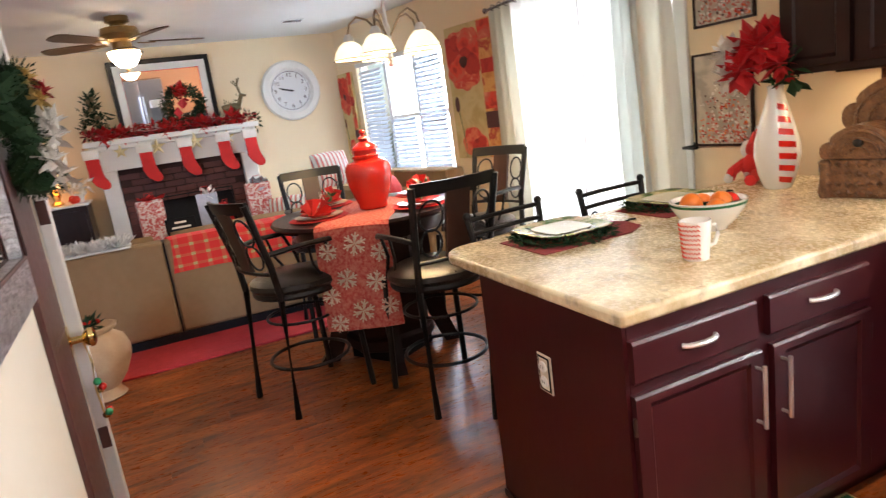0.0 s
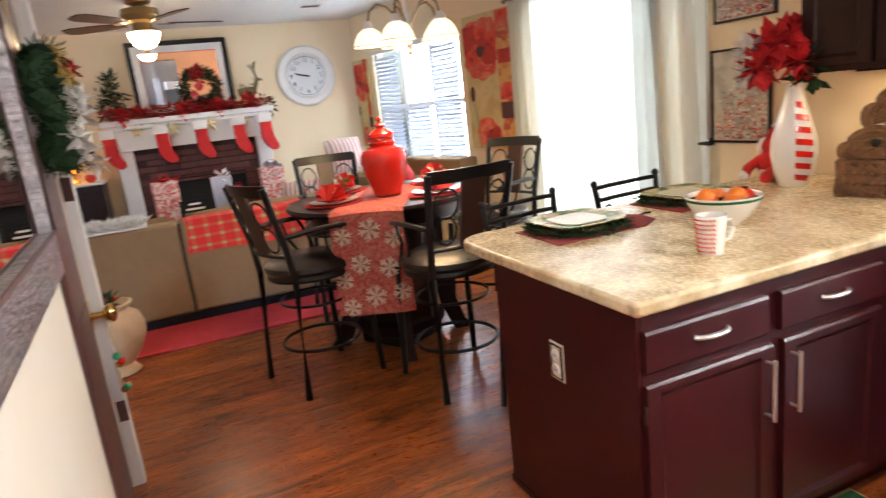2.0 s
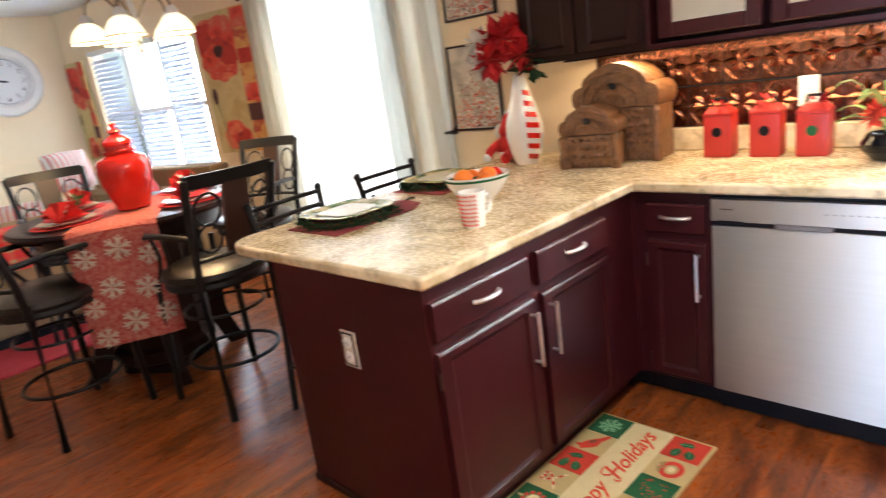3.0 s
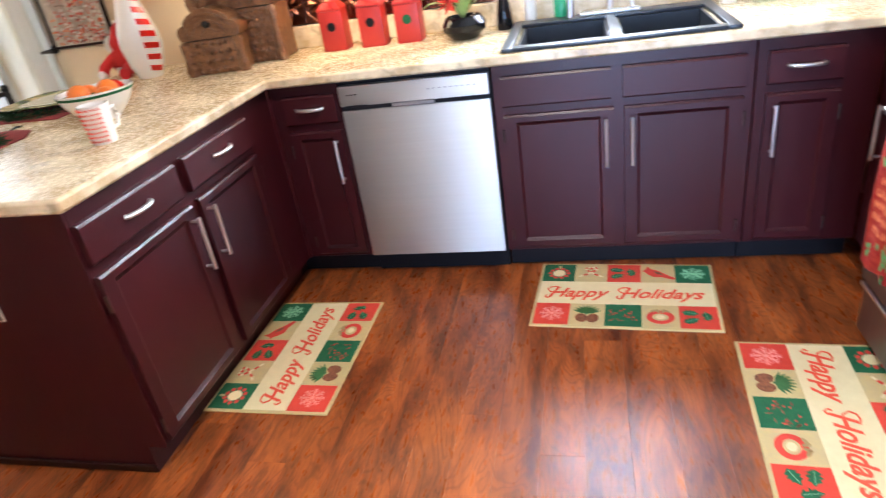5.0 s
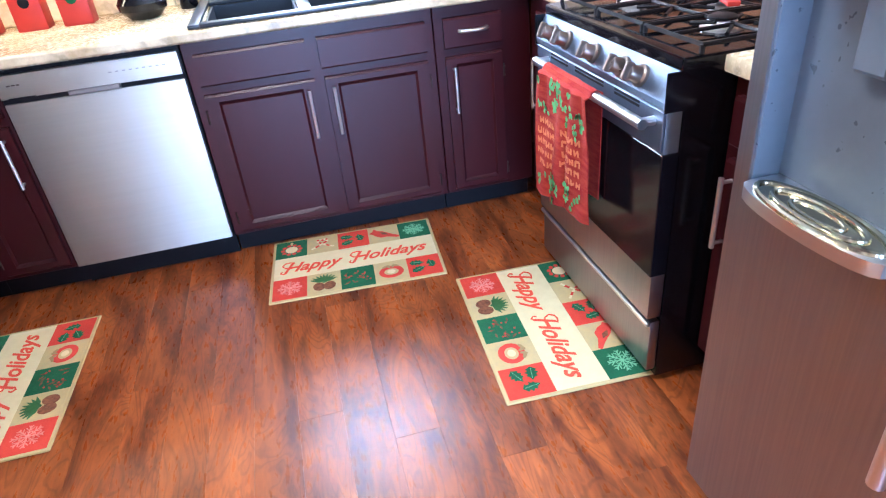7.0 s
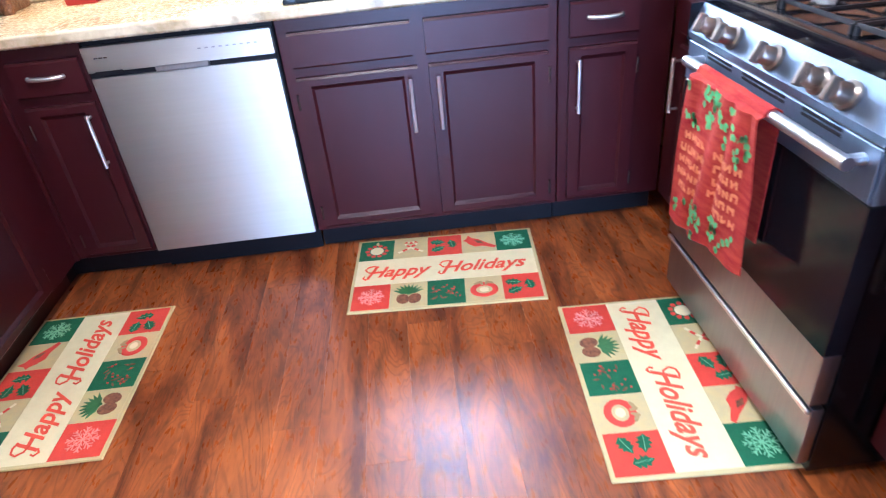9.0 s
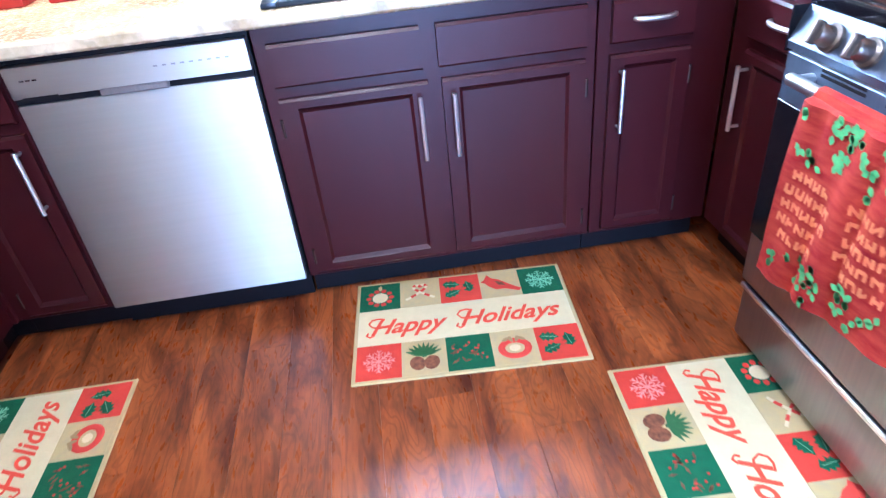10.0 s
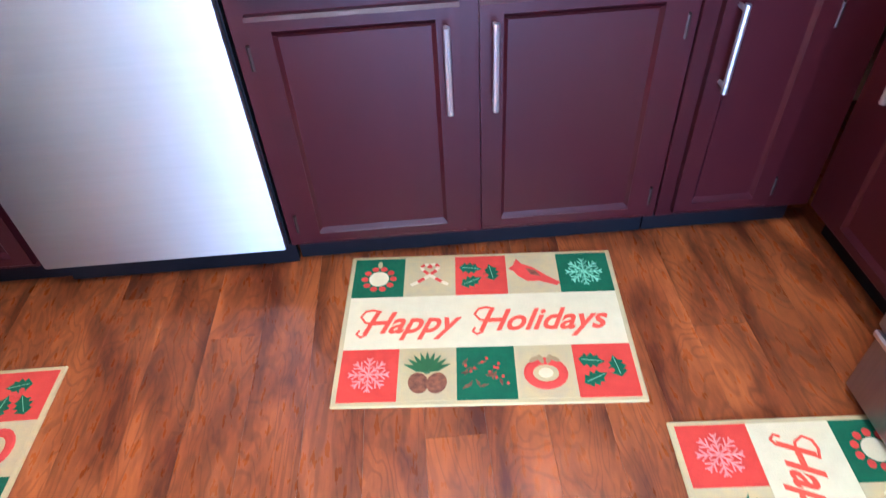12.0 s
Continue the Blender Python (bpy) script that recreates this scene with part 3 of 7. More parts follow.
# sink
sink = thing("sink", pose(2.45, -0.2, 0.913), "black composite double-bowl drop-in sink", "sink")
bm = bmesh.new()
for a, b in (((-0.30, -0.40), (0.30, -0.36)), ((-0.30, 0.36), (0.30, 0.40)), ((-0.30, -0.36), (-0.25, 0.36)), ((0.19, -0.36), (0.30, 0.36)), ((-0.25, -0.02), (0.19, 0.02))):
    box(bm, (a[0], a[1], 0), (b[0], b[1], 0.014), 0.005, 2)
part("rim", bm, BLACK_STONE, sink)
for y0, y1 in ((-0.35, -0.022), (0.022, 0.35)):
    bm = bmesh.new()
    for a, b in (((-0.245, y0, -0.18), (0.185, y1, -0.17)), ((-0.248, y0, -0.17), (-0.24, y1, 0.0)), ((0.18, y0, -0.17), (0.188, y1, 0)), ((-0.24, y0, -0.17), (0.18, y0 + 0.008, 0)), ((-0.24, y1 - 0.008, -0.17), (0.18, y1, 0))):
        box(bm, a, b)
    bowl = part("bowl", bm, BLACK_STONE, sink, "", False)
    part("drain", moved(L([(0.045, 0), (0.045, 0.004), (0.03, 0.005), (0.028, 0.001)], 20), Matrix.Translation((-0.03, (y0 + y1) / 2, -0.17))), CHROME, bowl)
tap = thing("faucet", pose(2.70, -0.2, 0.928, 0, 0, 0), "chrome arched kitchen faucet with lever", "faucet")
part("base", B((-0.03, -0.12, 0), (0.03, 0.12, 0.012), 0.005, 2), CHROME, tap)
part("spout", T([(0, 0, 0.012), (0, 0, 0.2)] + [(-0.09 + 0.09 * math.cos(a), 0, 0.2 + 0.09 * math.sin(a)) for a in (math.pi * k / 8 for k in range(1, 9))] + [(-0.18, 0, 0.15)], 0.012, 12), CHROME, tap)
part("lever", T([(0, -0.09, 0.012), (0, -0.09, 0.05), (-0.05, -0.10, 0.075)], 0.009, 10), CHROME, tap)
part("sprayer", moved(L([(0.016, 0), (0.014, 0.05), (0.018, 0.09), (0.012, 0.1)], 14), Matrix.Translation((0, 0.16, -0.001))), CHROME, tap)

# dishwasher
dw = thing("dishwasher", facing_west(0.850), "stainless steel dishwasher built in under the worktop", "dishwasher")
part("body", B((0.003, 0.0, 0.10), (0.597, 0.58, 0.868)), KICK, dw)
part("kick_plate", B((0.003, 0.05, 0), (0.597, 0.07, 0.099)), KICK, dw)
doorp = part("door", B((0.006, -0.025, 0.108), (0.594, -0.001, 0.755), 0.006, 2), GRAINED, dw)
ctl = part("control_panel", B((0.006, -0.03, 0.772), (0.594, -0.001, 0.852), 0.005, 2), GRAINED, dw)
part("recess", B((0.006, -0.018, 0.755), (0.594, -0.001, 0.772)), KICK, dw)
part("pocket_handle", B((0.215, -0.036, 0.757), (0.385, -0.022, 0.775), 0.004), STEEL_DARK, ctl)
part("vent", B((0.03, -0.0305, 0.765), (0.115, -0.024, 0.776)), KICK, ctl)
for x in (0.04, 0.055, 0.07):
    part("mark", B((x, -0.0308, 0.815), (x + 0.011, -0.0298, 0.819)), PEWTER, ctl)
# thin grey bars stand for the panel's faint lettering
for k in range(9):
    part("button", B((0.36 + 0.022 * k, -0.0308, 0.812), (0.37 + 0.022 * k, -0.0298, 0.816)), STEEL_DARK, ctl)

# range
PANEL_STEEL = material("range_panel_steel", (0.17, 0.21, 0.28), 0.44, 0.9, (0.14, 0.175, 0.24), 4, (40, 1, 1))
KNOB = material("warm_dark_knob", (0.30, 0.25, 0.21), 0.30, 0.9, (0.20, 0.16, 0.13), 12)
RX0, RX1, RY = 0.955, 1.705, -0.90
rg = thing("gas_range", pose(RX1, RY, 0, 0, 0, 180), "stainless steel gas range with black cooktop and oven door", "range")
w = RX1 - RX0
part("body", B((0.004, 0.03, 0.02), (w - 0.004, 0.76, 0.90)), BLACK_GLOSS, rg, "black enamelled sides")
dr = part("storage_drawer", B((0.006, 0.0, 0.045), (w - 0.006, 0.029, 0.215), 0.006, 2), STEEL_DARK, rg)
part("lip", B((0.006, -0.012, 0.200), (w - 0.006, 0.0, 0.216), 0.004), STEEL, dr)
od = part("oven_door", B((0.006, -0.012, 0.228), (w - 0.006, 0.029, 0.803), 0.006, 2), STEEL_DARK, rg)
part("window", B((0.0035, -0.0155, 0.365), (w - 0.0035, 0.0295, 0.700), 0.002), BLACK_GLOSS, od, "black oven glass")
part("top_strip", B((0.008, -0.018, 0.703), (w - 0.008, -0.0115, 0.801), 0.002), PANEL_STEEL, od)
for x0, x1 in ((0.12, 0.24), (0.29, 0.46), (0.52, 0.64)):
    for z in (0.783, 0.793):
        part("vent_slot", B((x0, -0.0195, z), (x1, -0.0175, z + 0.006)), KICK, rg)
hd = part("handle", T([(0.085, -0.055, 0.772), (w - 0.03, -0.055, 0.772)], 0.013, 14), STEEL, od, "brushed steel towel-bar handle")
for x in (0.098, w - 0.045):
    part("bracket", T([(x, -0.012, 0.772), (x, -0.055, 0.772)], 0.011, 10), STEEL, hd)
bm = bmesh.new()
pr = [(-0.018, 0.806), (-0.020, 0.822), (0.012, 0.888), (0.10, 0.888), (0.10, 0.806)]
vs = [[bm.verts.new((x, y, z)) for y, z in pr] for x in (0.004, w - 0.004)]
bm.faces.new(vs[0]), bm.faces.new(vs[1][::-1])
for i in range(5):
    bm.faces.new((vs[0][i], vs[1][i], vs[1][(i + 1) % 5], vs[0][(i + 1) % 5]))
part("control_panel", bm, PANEL_STEEL, rg, "sloped steel control panel", False)
for x in (0.0005, w - 0.0035):
    part("end_cap", B((x, -0.021, 0.80), (x + 0.003, 0.12, 0.889)), BLACK_GLOSS, rg)
KN = Matrix.Rotation(radians(66), 4, "X")
for k, x in enumerate((0.11, 0.21, 0.38, 0.535, 0.62)):
    kn = part("knob", moved(L([(0.027, 0), (0.027, 0.008), (0.021, 0.012), (0.019, 0.036), (0.016, 0.04)], 18), Matrix.Translation((x, -0.006, 0.850)) @ KN), KNOB, rg, "chunky steel burner knob")
    part("grip", moved(B((-0.006, -0.022, 0.03), (0.006, 0.022, 0.052), 0.003), Matrix.Translation((x, -0.006, 0.850)) @ KN), KNOB, kn)
part("cooktop", B((0.0, 0.012, 0.886), (w, 0.75, 0.918), 0.008, 2), BLACK_GLOSS, rg, "glossy black cooktop")
for x in (0.17, w / 2, w - 0.17):
    for y in ((0.22, 0.54) if x != w / 2 else (0.38,)):
        bn = part("burner", moved(L([(0.05, 0), (0.05, 0.008), (0.036, 0.012), (0.034, 0.02), (0.03, 0.024)], 22), Matrix.Translation((x, y, 0.918))), CHROME, rg, "bright burner ring")
        part("cap", moved(L([(0.034, 0), (0.034, 0.006), (0.028, 0.009)], 22), Matrix.Translation((x, y, 0.942))), KICK, bn)
for x0, x1 in ((0.02, 0.25), (0.265, 0.495), (0.51, 0.74)):
    bm = bmesh.new()
    z = 0.936
    tube(bm, [(x0, 0.06, z), (x1, 0.06, z), (x1, 0.70, z), (x0, 0.70, z)], 0.0058, 6, True)
    for y in (0.22, 0.38, 0.54):
        tube(bm, [(x0, y, z), (x1, y, z)], 0.005, 6)
    xm = (x0 + x1) / 2
    tube(bm, [(xm, 0.06, z), (xm, 0.70, z)], 0.005, 6)
    for y in (0.22, 0.54):
        for dx, dy in ((0.07, 0.07), (-0.07, 0.07), (0.07, -0.07), (-0.07, -0.07)):
            tube(bm, [(xm + dx * 0.4, y + dy * 0.4, z + 0.004), (xm + dx, y + dy, z)], 0.005, 6)
    for x, y in ((x0, 0.06), (x1, 0.06), (x0, 0.70), (x1, 0.70)):
        tube(bm, [(x, y, z), (x, y, 0.917)], 0.0058, 6)
    part("grate", bm, KICK, rg, "black cast-iron grate")
part("foot", B((0.03, 0.04, 0), (0.07, 0.08, 0.021)), KICK, rg)
part("foot", B((w - 0.07, 0.04, 0), (w - 0.03, 0.08, 0.021)), KICK, rg)
part("foot", B((0.03, 0.70, 0), (0.07, 0.74, 0.021)), KICK, rg)
part("foot", B((w - 0.07, 0.70, 0), (w - 0.03, 0.74, 0.021)), KICK, rg)

# refrigerator
FR0, FR1, FRY, FRH = -0.29, 0.615, -0.80, 1.78
fr = thing("refrigerator", pose(FR1, FRY, 0, 0, 0, 180), "stainless steel side-by-side refrigerator with water dispenser", "refrigerator")
w = FR1 - FR0
part("body", B((0.004, 0.07, 0.02), (w - 0.004, 0.80, FRH)), PEWTER, fr, "dark grey side panels")
part("kick_grille", B((0.01, 0.05, 0.0), (w - 0.01, 0.07, 0.07)), KICK, fr)
part("base_feet", B((0.02, 0.1, 0.0), (w - 0.02, 0.7, 0.0199)), KICK, fr)
FRZ = 0.455
dx0, dx1, dz0, dz1 = 0.035, 0.325, 0.80, 1.36
bm = bmesh.new()
for a, b in (((0.002, 0.075), (dx0, FRH)), ((dx1, 0.075), (FRZ, FRH)), ((dx0, 0.075), (dx1, dz0)), ((dx0, dz1), (dx1, FRH))):
    box(bm, (a[0], 0, a[1]), (b[0], 0.066, b[1]))
fd = part("freezer_door", bm, STEEL_DARK, fr, "", False)
GREY_PLASTIC = material("grey_plastic", (0.22, 0.25, 0.29), 0.3, 0.4)
part("dispenser_back", B((dx0, 0.055, dz0), (dx1, 0.064, dz1)), GREY_PLASTIC, fd, "grey recessed dispenser niche", False)
for x in (dx0, dx1 - 0.005):
    part("niche_side", B((x, 0.004, dz0), (x + 0.005, 0.0549, dz1)), GREY_PLASTIC, fd)
# the gold tint paints warm reflections onto plain bright metal
WARM_TRAY = material("warm_reflecting_steel", (0.62, 0.58, 0.44), 0.16, 1, (0.50, 0.46, 0.32), 6)
# the drip tray bulges from the door and holds an oval dish
tx, tr = (dx0 + dx1) / 2, (dx1 - dx0) / 2 - 0.006
bow_out = [(tx - tr, 0.054)] + [(tx - tr * math.cos(math.pi * k / 14), 0.0 - 0.040 * math.sin(math.pi * k / 14) ** 0.7) for k in range(15)] + [(tx + tr, 0.054)]
tray_ob = part("drip_tray", prism(bmesh.new(), bow_out, dz0 + 0.0005, dz0 + 0.022), STEEL, fd, "shiny bulging drip tray")
for k, (q, z) in enumerate(((0.86, 0.023), (0.62, 0.025), (0.36, 0.024))):
    rim = [(tx + tr * q * math.cos(t), 0.004 + 0.046 * q * math.sin(t), dz0 + z) for t in (2 * math.pi * j / 32 for j in range(32))]
    part("dish_ring", T(rim, 0.0055 - 0.001 * k, 8, True), WARM_TRAY, tray_ob, "polished ring")
part("dish", prism(bmesh.new(), [(tx + tr * 0.84 * math.cos(t), 0.004 + 0.038 * math.sin(t)) for t in (2 * math.pi * j / 32 for j in range(32))], dz0 + 0.0215, dz0 + 0.0235), WARM_TRAY, tray_ob)
hood = [(tx - tr, 0.054)] + [(tx - tr * math.cos(math.pi * k / 14), 0.0 - 0.045 * math.sin(math.pi * k / 14) ** 0.6) for k in range(15)] + [(tx + tr, 0.054)]
hood_ob = part("dispenser_hood", prism(bmesh.new(), hood, 1.195, dz1 - 0.0005), CHROME, fd, "rounded silver control hood")
part("hood_lip", T([(x, y - 0.001, 1.197) for x, y in hood[1:-1]], 0.005, 8), GREY_PLASTIC, hood_ob)
part("paddle", B((tx - 0.03, 0.03, 1.02), (tx + 0.03, 0.045, 1.194), 0.006), GREY_PLASTIC, fd)
part("fridge_door", B((FRZ + 0.006, 0, 0.075), (w - 0.002, 0.066, FRH), 0.008, 2), STEEL_DARK, fr)
for x in (FRZ - 0.03, FRZ + 0.036):
    h = part("handle", T([(x, -0.05, 0.55), (x, -0.05, 1.45)], 0.012, 12), STEEL, fr, "long tubular steel handle")
    for z in (0.57, 1.43):
        part("bracket", T([(x, 0, z), (x, -0.05, z)], 0.009, 8), STEEL, h)

# upper cabinets
UZ = 1.375


def upper(y, w, label, doors, glazed=False):
    cab = thing("wall_cabinet", pose(2.485, y, UZ, 0, 0, -90), label, "cabinet", "wall cabinets")
    if glazed:
        bm = bmesh.new()
        for a, b in (((0.001, 0.31, 0), (w - 0.001, 0.313, 0.76)), ((0.001, 0, 0), (0.018, 0.309, 0.76)), ((w - 0.018, 0, 0), (w - 0.001, 0.309, 0.76)), ((0.019, 0, 0), (w - 0.019, 0.309, 0.018)), ((0.019, 0, 0.742), (w - 0.019, 0.309, 0.76))):
            box(bm, a, b)
        part("body", bm, CHERRY, cab, "", False)
        part("shelf", B((0.02, 0.02, 0.37), (w - 0.02, 0.3, 0.385)), CHERRY, cab)
    else:
        part("body", B((0.001, 0, 0), (w - 0.001, 0.313, 0.76), 0.002), CHERRY_DARK, cab)
    for x0, x1 in doors:
        if glazed:
            bm = bmesh.new()
            st = 0.055
            for a, b in (((x0, 0.035), (x0 + st, 0.735)), ((x1 - st, 0.035), (x1, 0.735)), ((x0 + st, 0.035), (x1 - st, 0.035 + st)), ((x0 + st, 0.735 - st), (x1 - st, 0.735))):
                box(bm, (a[0], -0.02, a[1]), (b[0], -0.001, b[1]), 0.005)
            d = part("door", bm, CHERRY, cab)
            part("pane", B((x0 + st, -0.012, 0.035 + st), (x1 - st, -0.007, 0.735 - st)), FROST, d, "frosted pale glass")
        else:
            panel_door(cab, x0, x1, 0.025, 0.735, 0.052, CHERRY_DARK)
    return cab


FROST = material("frosted_glass_pane", (0.50, 0.46, 0.35), 0.25, 0, (0.44, 0.40, 0.30), 6)
upper(1.835, 0.62, "dark cherry wall cabinet with two panelled doors", [(0.02, 0.30), (0.32, 0.60)])
upper(1.214, 0.90, "cherry wall cabinet with two frosted glass doors", [(0.06, 0.44), (0.47, 0.86)], True)

# ---- shared soft shapes ----
rnd = random.Random(7)


def leaf(bm, p, d, size, width=0.35, fold=0.25):
    """A pointed leaf of four faces from p along d."""
    d = Vector(d).normalized()
    s = d.cross(Vector((0.13, 0.31, 1))).normalized()
    u = s.cross(d)
    p = Vector(p)
    pts = [p, p + d * size * 0.5 + s * size * width - u * size * fold * 0.3, p + d * size, p + d * size * 0.5 - s * size * width - u * size * fold * 0.3, p + d * size * 0.5 + u * size * fold * 0.3]
    v = [bm.verts.new(q) for q in pts]
    for a, b in ((0, 1), (1, 2), (2, 3), (3, 0)):
        bm.faces.new((v[a], v[b], v[4]))


def foliage(bm, points, count, spread, size, width=0.3):
    for p in points:
        for _ in range(count):
            d = Vector((rnd.gauss(0, 1), rnd.gauss(0, 1), rnd.gauss(0, 1))).normalized()
            leaf(bm, Vector(p) + d * spread * rnd.random(), d, size * rnd.uniform(0.6, 1.2), width)
    return bm


def ball(bm, c, r, n=10):
    bmesh.ops.create_uvsphere(bm, u_segments=n, v_segments=max(6, n // 2 + 2), radius=r, matrix=Matrix.Translation(c))
    return bm


def pillow(bm, w, h, t, n=10):
    """A puffed square cushion in the x, z plane."""
    def at(i, j, side):
        u, v = 2 * i / n - 1, 2 * j / n - 1
        puff = (max(0, 1 - u * u) * max(0, 1 - v * v)) ** 0.4
        k = 1 - 0.06 * (abs(u * v))
        return (u * w / 2 * k, side * t / 2 * puff, v * h / 2 * k)
    grid = {}
    for side in (-1, 1):
        for i in range(n + 1):
            for j in range(n + 1):
                edge = i in (0, n) or j in (0, n)
                key = (i, j, 0 if edge else side)
                if key not in grid:
                    grid[key] = bm.verts.new(at(i, j, side))
        for i in range(n):
            for j in range(n):
                vs = [grid.get((a, b, side)) or grid[(a, b, 0)] for a, b in ((i, j), (i + 1, j), (i + 1, j + 1), (i, j + 1))]
                bm.faces.new(vs)
    return bm


def sheet(bm, f, nu, nv, thick=0.0):
    """A cloth: f(u, v) gives the place for u and v from 0 to 1."""
    vs = [[bm.verts.new(f(i / nu, j / nv)) for j in range(nv + 1)] for i in range(nu + 1)]
    for i in range(nu):
        for j in range(nv):
            bm.faces.new((vs[i][j], vs[i + 1][j], vs[i + 1][j + 1], vs[i][j + 1]))
    if thick:
        bmesh.ops.recalc_face_normals(bm, faces=bm.faces[:])
        bmesh.ops.solidify(bm, geom=bm.faces[:], thickness=thick)
    return bm


def lettering(name, text, size, mat, parent, m, shear=0.0, label="", extrude=0.0006, bold=0.0, span=None):
    cu = bpy.data.curves.new(name, "FONT")
    cu.body, cu.size, cu.shear, cu.align_x, cu.align_y, cu.extrude, cu.offset, cu.resolution_u = text, size, shear, "CENTER", "CENTER", extrude, bold, 3
    tmp = new(name, cu)
    bpy.context.view_layer.update()
    me = bpy.data.meshes.new_from_object(tmp.evaluated_get(bpy.context.evaluated_depsgraph_get()))
    bpy.data.objects.remove(tmp)
    me.materials.clear()
    me.materials.append(mat)
    if span:
        xs, ys = [v.co.x for v in me.vertices], [v.co.y for v in me.vertices]
        me.transform(Matrix.Diagonal((span[0] / (max(xs) - min(xs)), span[1], 1, 1)) @ Matrix.Translation((-min(xs), 0, 0)))
    me.transform(m)
    ob = new(name, me)
    ob.parent = parent
    if label:
        ob["label"] = label
    return ob


CREAM_PILE = material("cream_pile", (0.80, 0.66, 0.36), 0.95, 0, (0.72, 0.58, 0.31), 30, bump=0.5, bump_scale=400)
TAN_PILE = material("tan_pile", (0.63, 0.45, 0.17), 0.95, 0, (0.50, 0.38, 0.19), 40, bump=0.5, bump_scale=400)
RED_PILE = material("red_pile", (0.70, 0.052, 0.022), 0.95, 0, (0.58, 0.038, 0.018), 40, bump=0.5, bump_scale=400)
GREEN_PILE = material("green_pile", (0.015, 0.13, 0.045), 0.95, 0, (0.01, 0.09, 0.03), 40, bump=0.5, bump_scale=400)
LIGHT_GREEN = material("pale_green_pile", (0.25, 0.52, 0.27), 0.95, 0, None, 40)
CORAL = material("coral_pile", (0.72, 0.055, 0.028), 0.95, 0, None, 40)
TAN_DARK = material("dark_tan_pile", (0.42, 0.27, 0.10), 0.95, 0, None, 40)
LETTER_RED = material("orange_red_pile", (0.80, 0.085, 0.03), 0.95, 0, (0.72, 0.065, 0.025), 40)
PINK_PILE = material("pink_pile", (0.85, 0.27, 0.20), 0.95, 0, None, 40)
BROWN_PILE = material("brown_pile", (0.30, 0.10, 0.035), 0.95, 0, (0.14, 0.045, 0.02), 90, bump=0.5, bump_scale=300, spread=0.25)
PINE = material("pine_needles", (0.011, 0.034, 0.013), 0.7, 0, (0.022, 0.052, 0.019), 30, spec=0.2)
HOLLY = material("leaf_green", (0.05, 0.16, 0.04), 0.45, 0, (0.03, 0.10, 0.025), 12)
RED_CLOTH = material("red_cloth", (0.62, 0.02, 0.018), 0.8, 0, (0.50, 0.014, 0.014), 12, bump=0.3, bump_scale=200)
RED_SATIN = material("red_satin", (0.55, 0.015, 0.02), 0.35, 0, (0.35, 0.008, 0.012), 10)
WHITE_FUR = material("white_plush", (0.85, 0.83, 0.78), 0.95, 0, (0.74, 0.71, 0.66), 30, bump=0.8, bump_scale=150)
CERAMIC = material("white_ceramic", (0.84, 0.82, 0.77), 0.15, 0, (0.80, 0.77, 0.71), 5, coat=0.4)
GOLD = material("gold_glitter", (0.78, 0.60, 0.25), 0.35, 0.8, (0.6, 0.42, 0.14), 60)

# ---- kitchen mats ----


def oval(cx, cy, rx, ry, n=18, a0=0.0, turn=0.0):
    c, s = math.cos(turn), math.sin(turn)
    pts = [(rx * math.cos(a0 + 2 * math.pi * k / n), ry * math.sin(a0 + 2 * math.pi * k / n)) for k in range(n)]
    return [(cx + c * x - s * y, cy + s * x + c * y) for x, y in pts]


def spiny_leaf(cx, cy, length, wide, turn):
    """A holly leaf with three spines a side."""
    c, s = math.cos(turn), math.sin(turn)
    half = [(-0.5, 0.0), (-0.36, 0.55), (-0.28, 0.95), (-0.18, 0.55), (-0.04, 1.1), (0.06, 0.6), (0.20, 0.9), (0.26, 0.42), (0.5, 0.0)]
    pts = [(x * length, y * wide) for x, y in half] + [(x * length, -y * wide) for x, y in half[-2:0:-1]]
    return [(cx + c * x - s * y, cy + s * x + c * y) for x, y in pts]


def lens_leaf(cx, cy, length, wide, turn, n=12):
    c, s = math.cos(turn), math.sin(turn)
    out = []
    for k in range(n):
        u = 2 * k / n
        x, side = (u, 1) if u <= 1 else (2 - u, -1)
        y = side * wide * math.sin(math.pi * x) * (1 + 0.25 * math.cos(8 * math.pi * x))
        out.append((cx + c * (x - 0.5) * length - s * y, cy + s * (x - 0.5) * length + c * y))
    return out


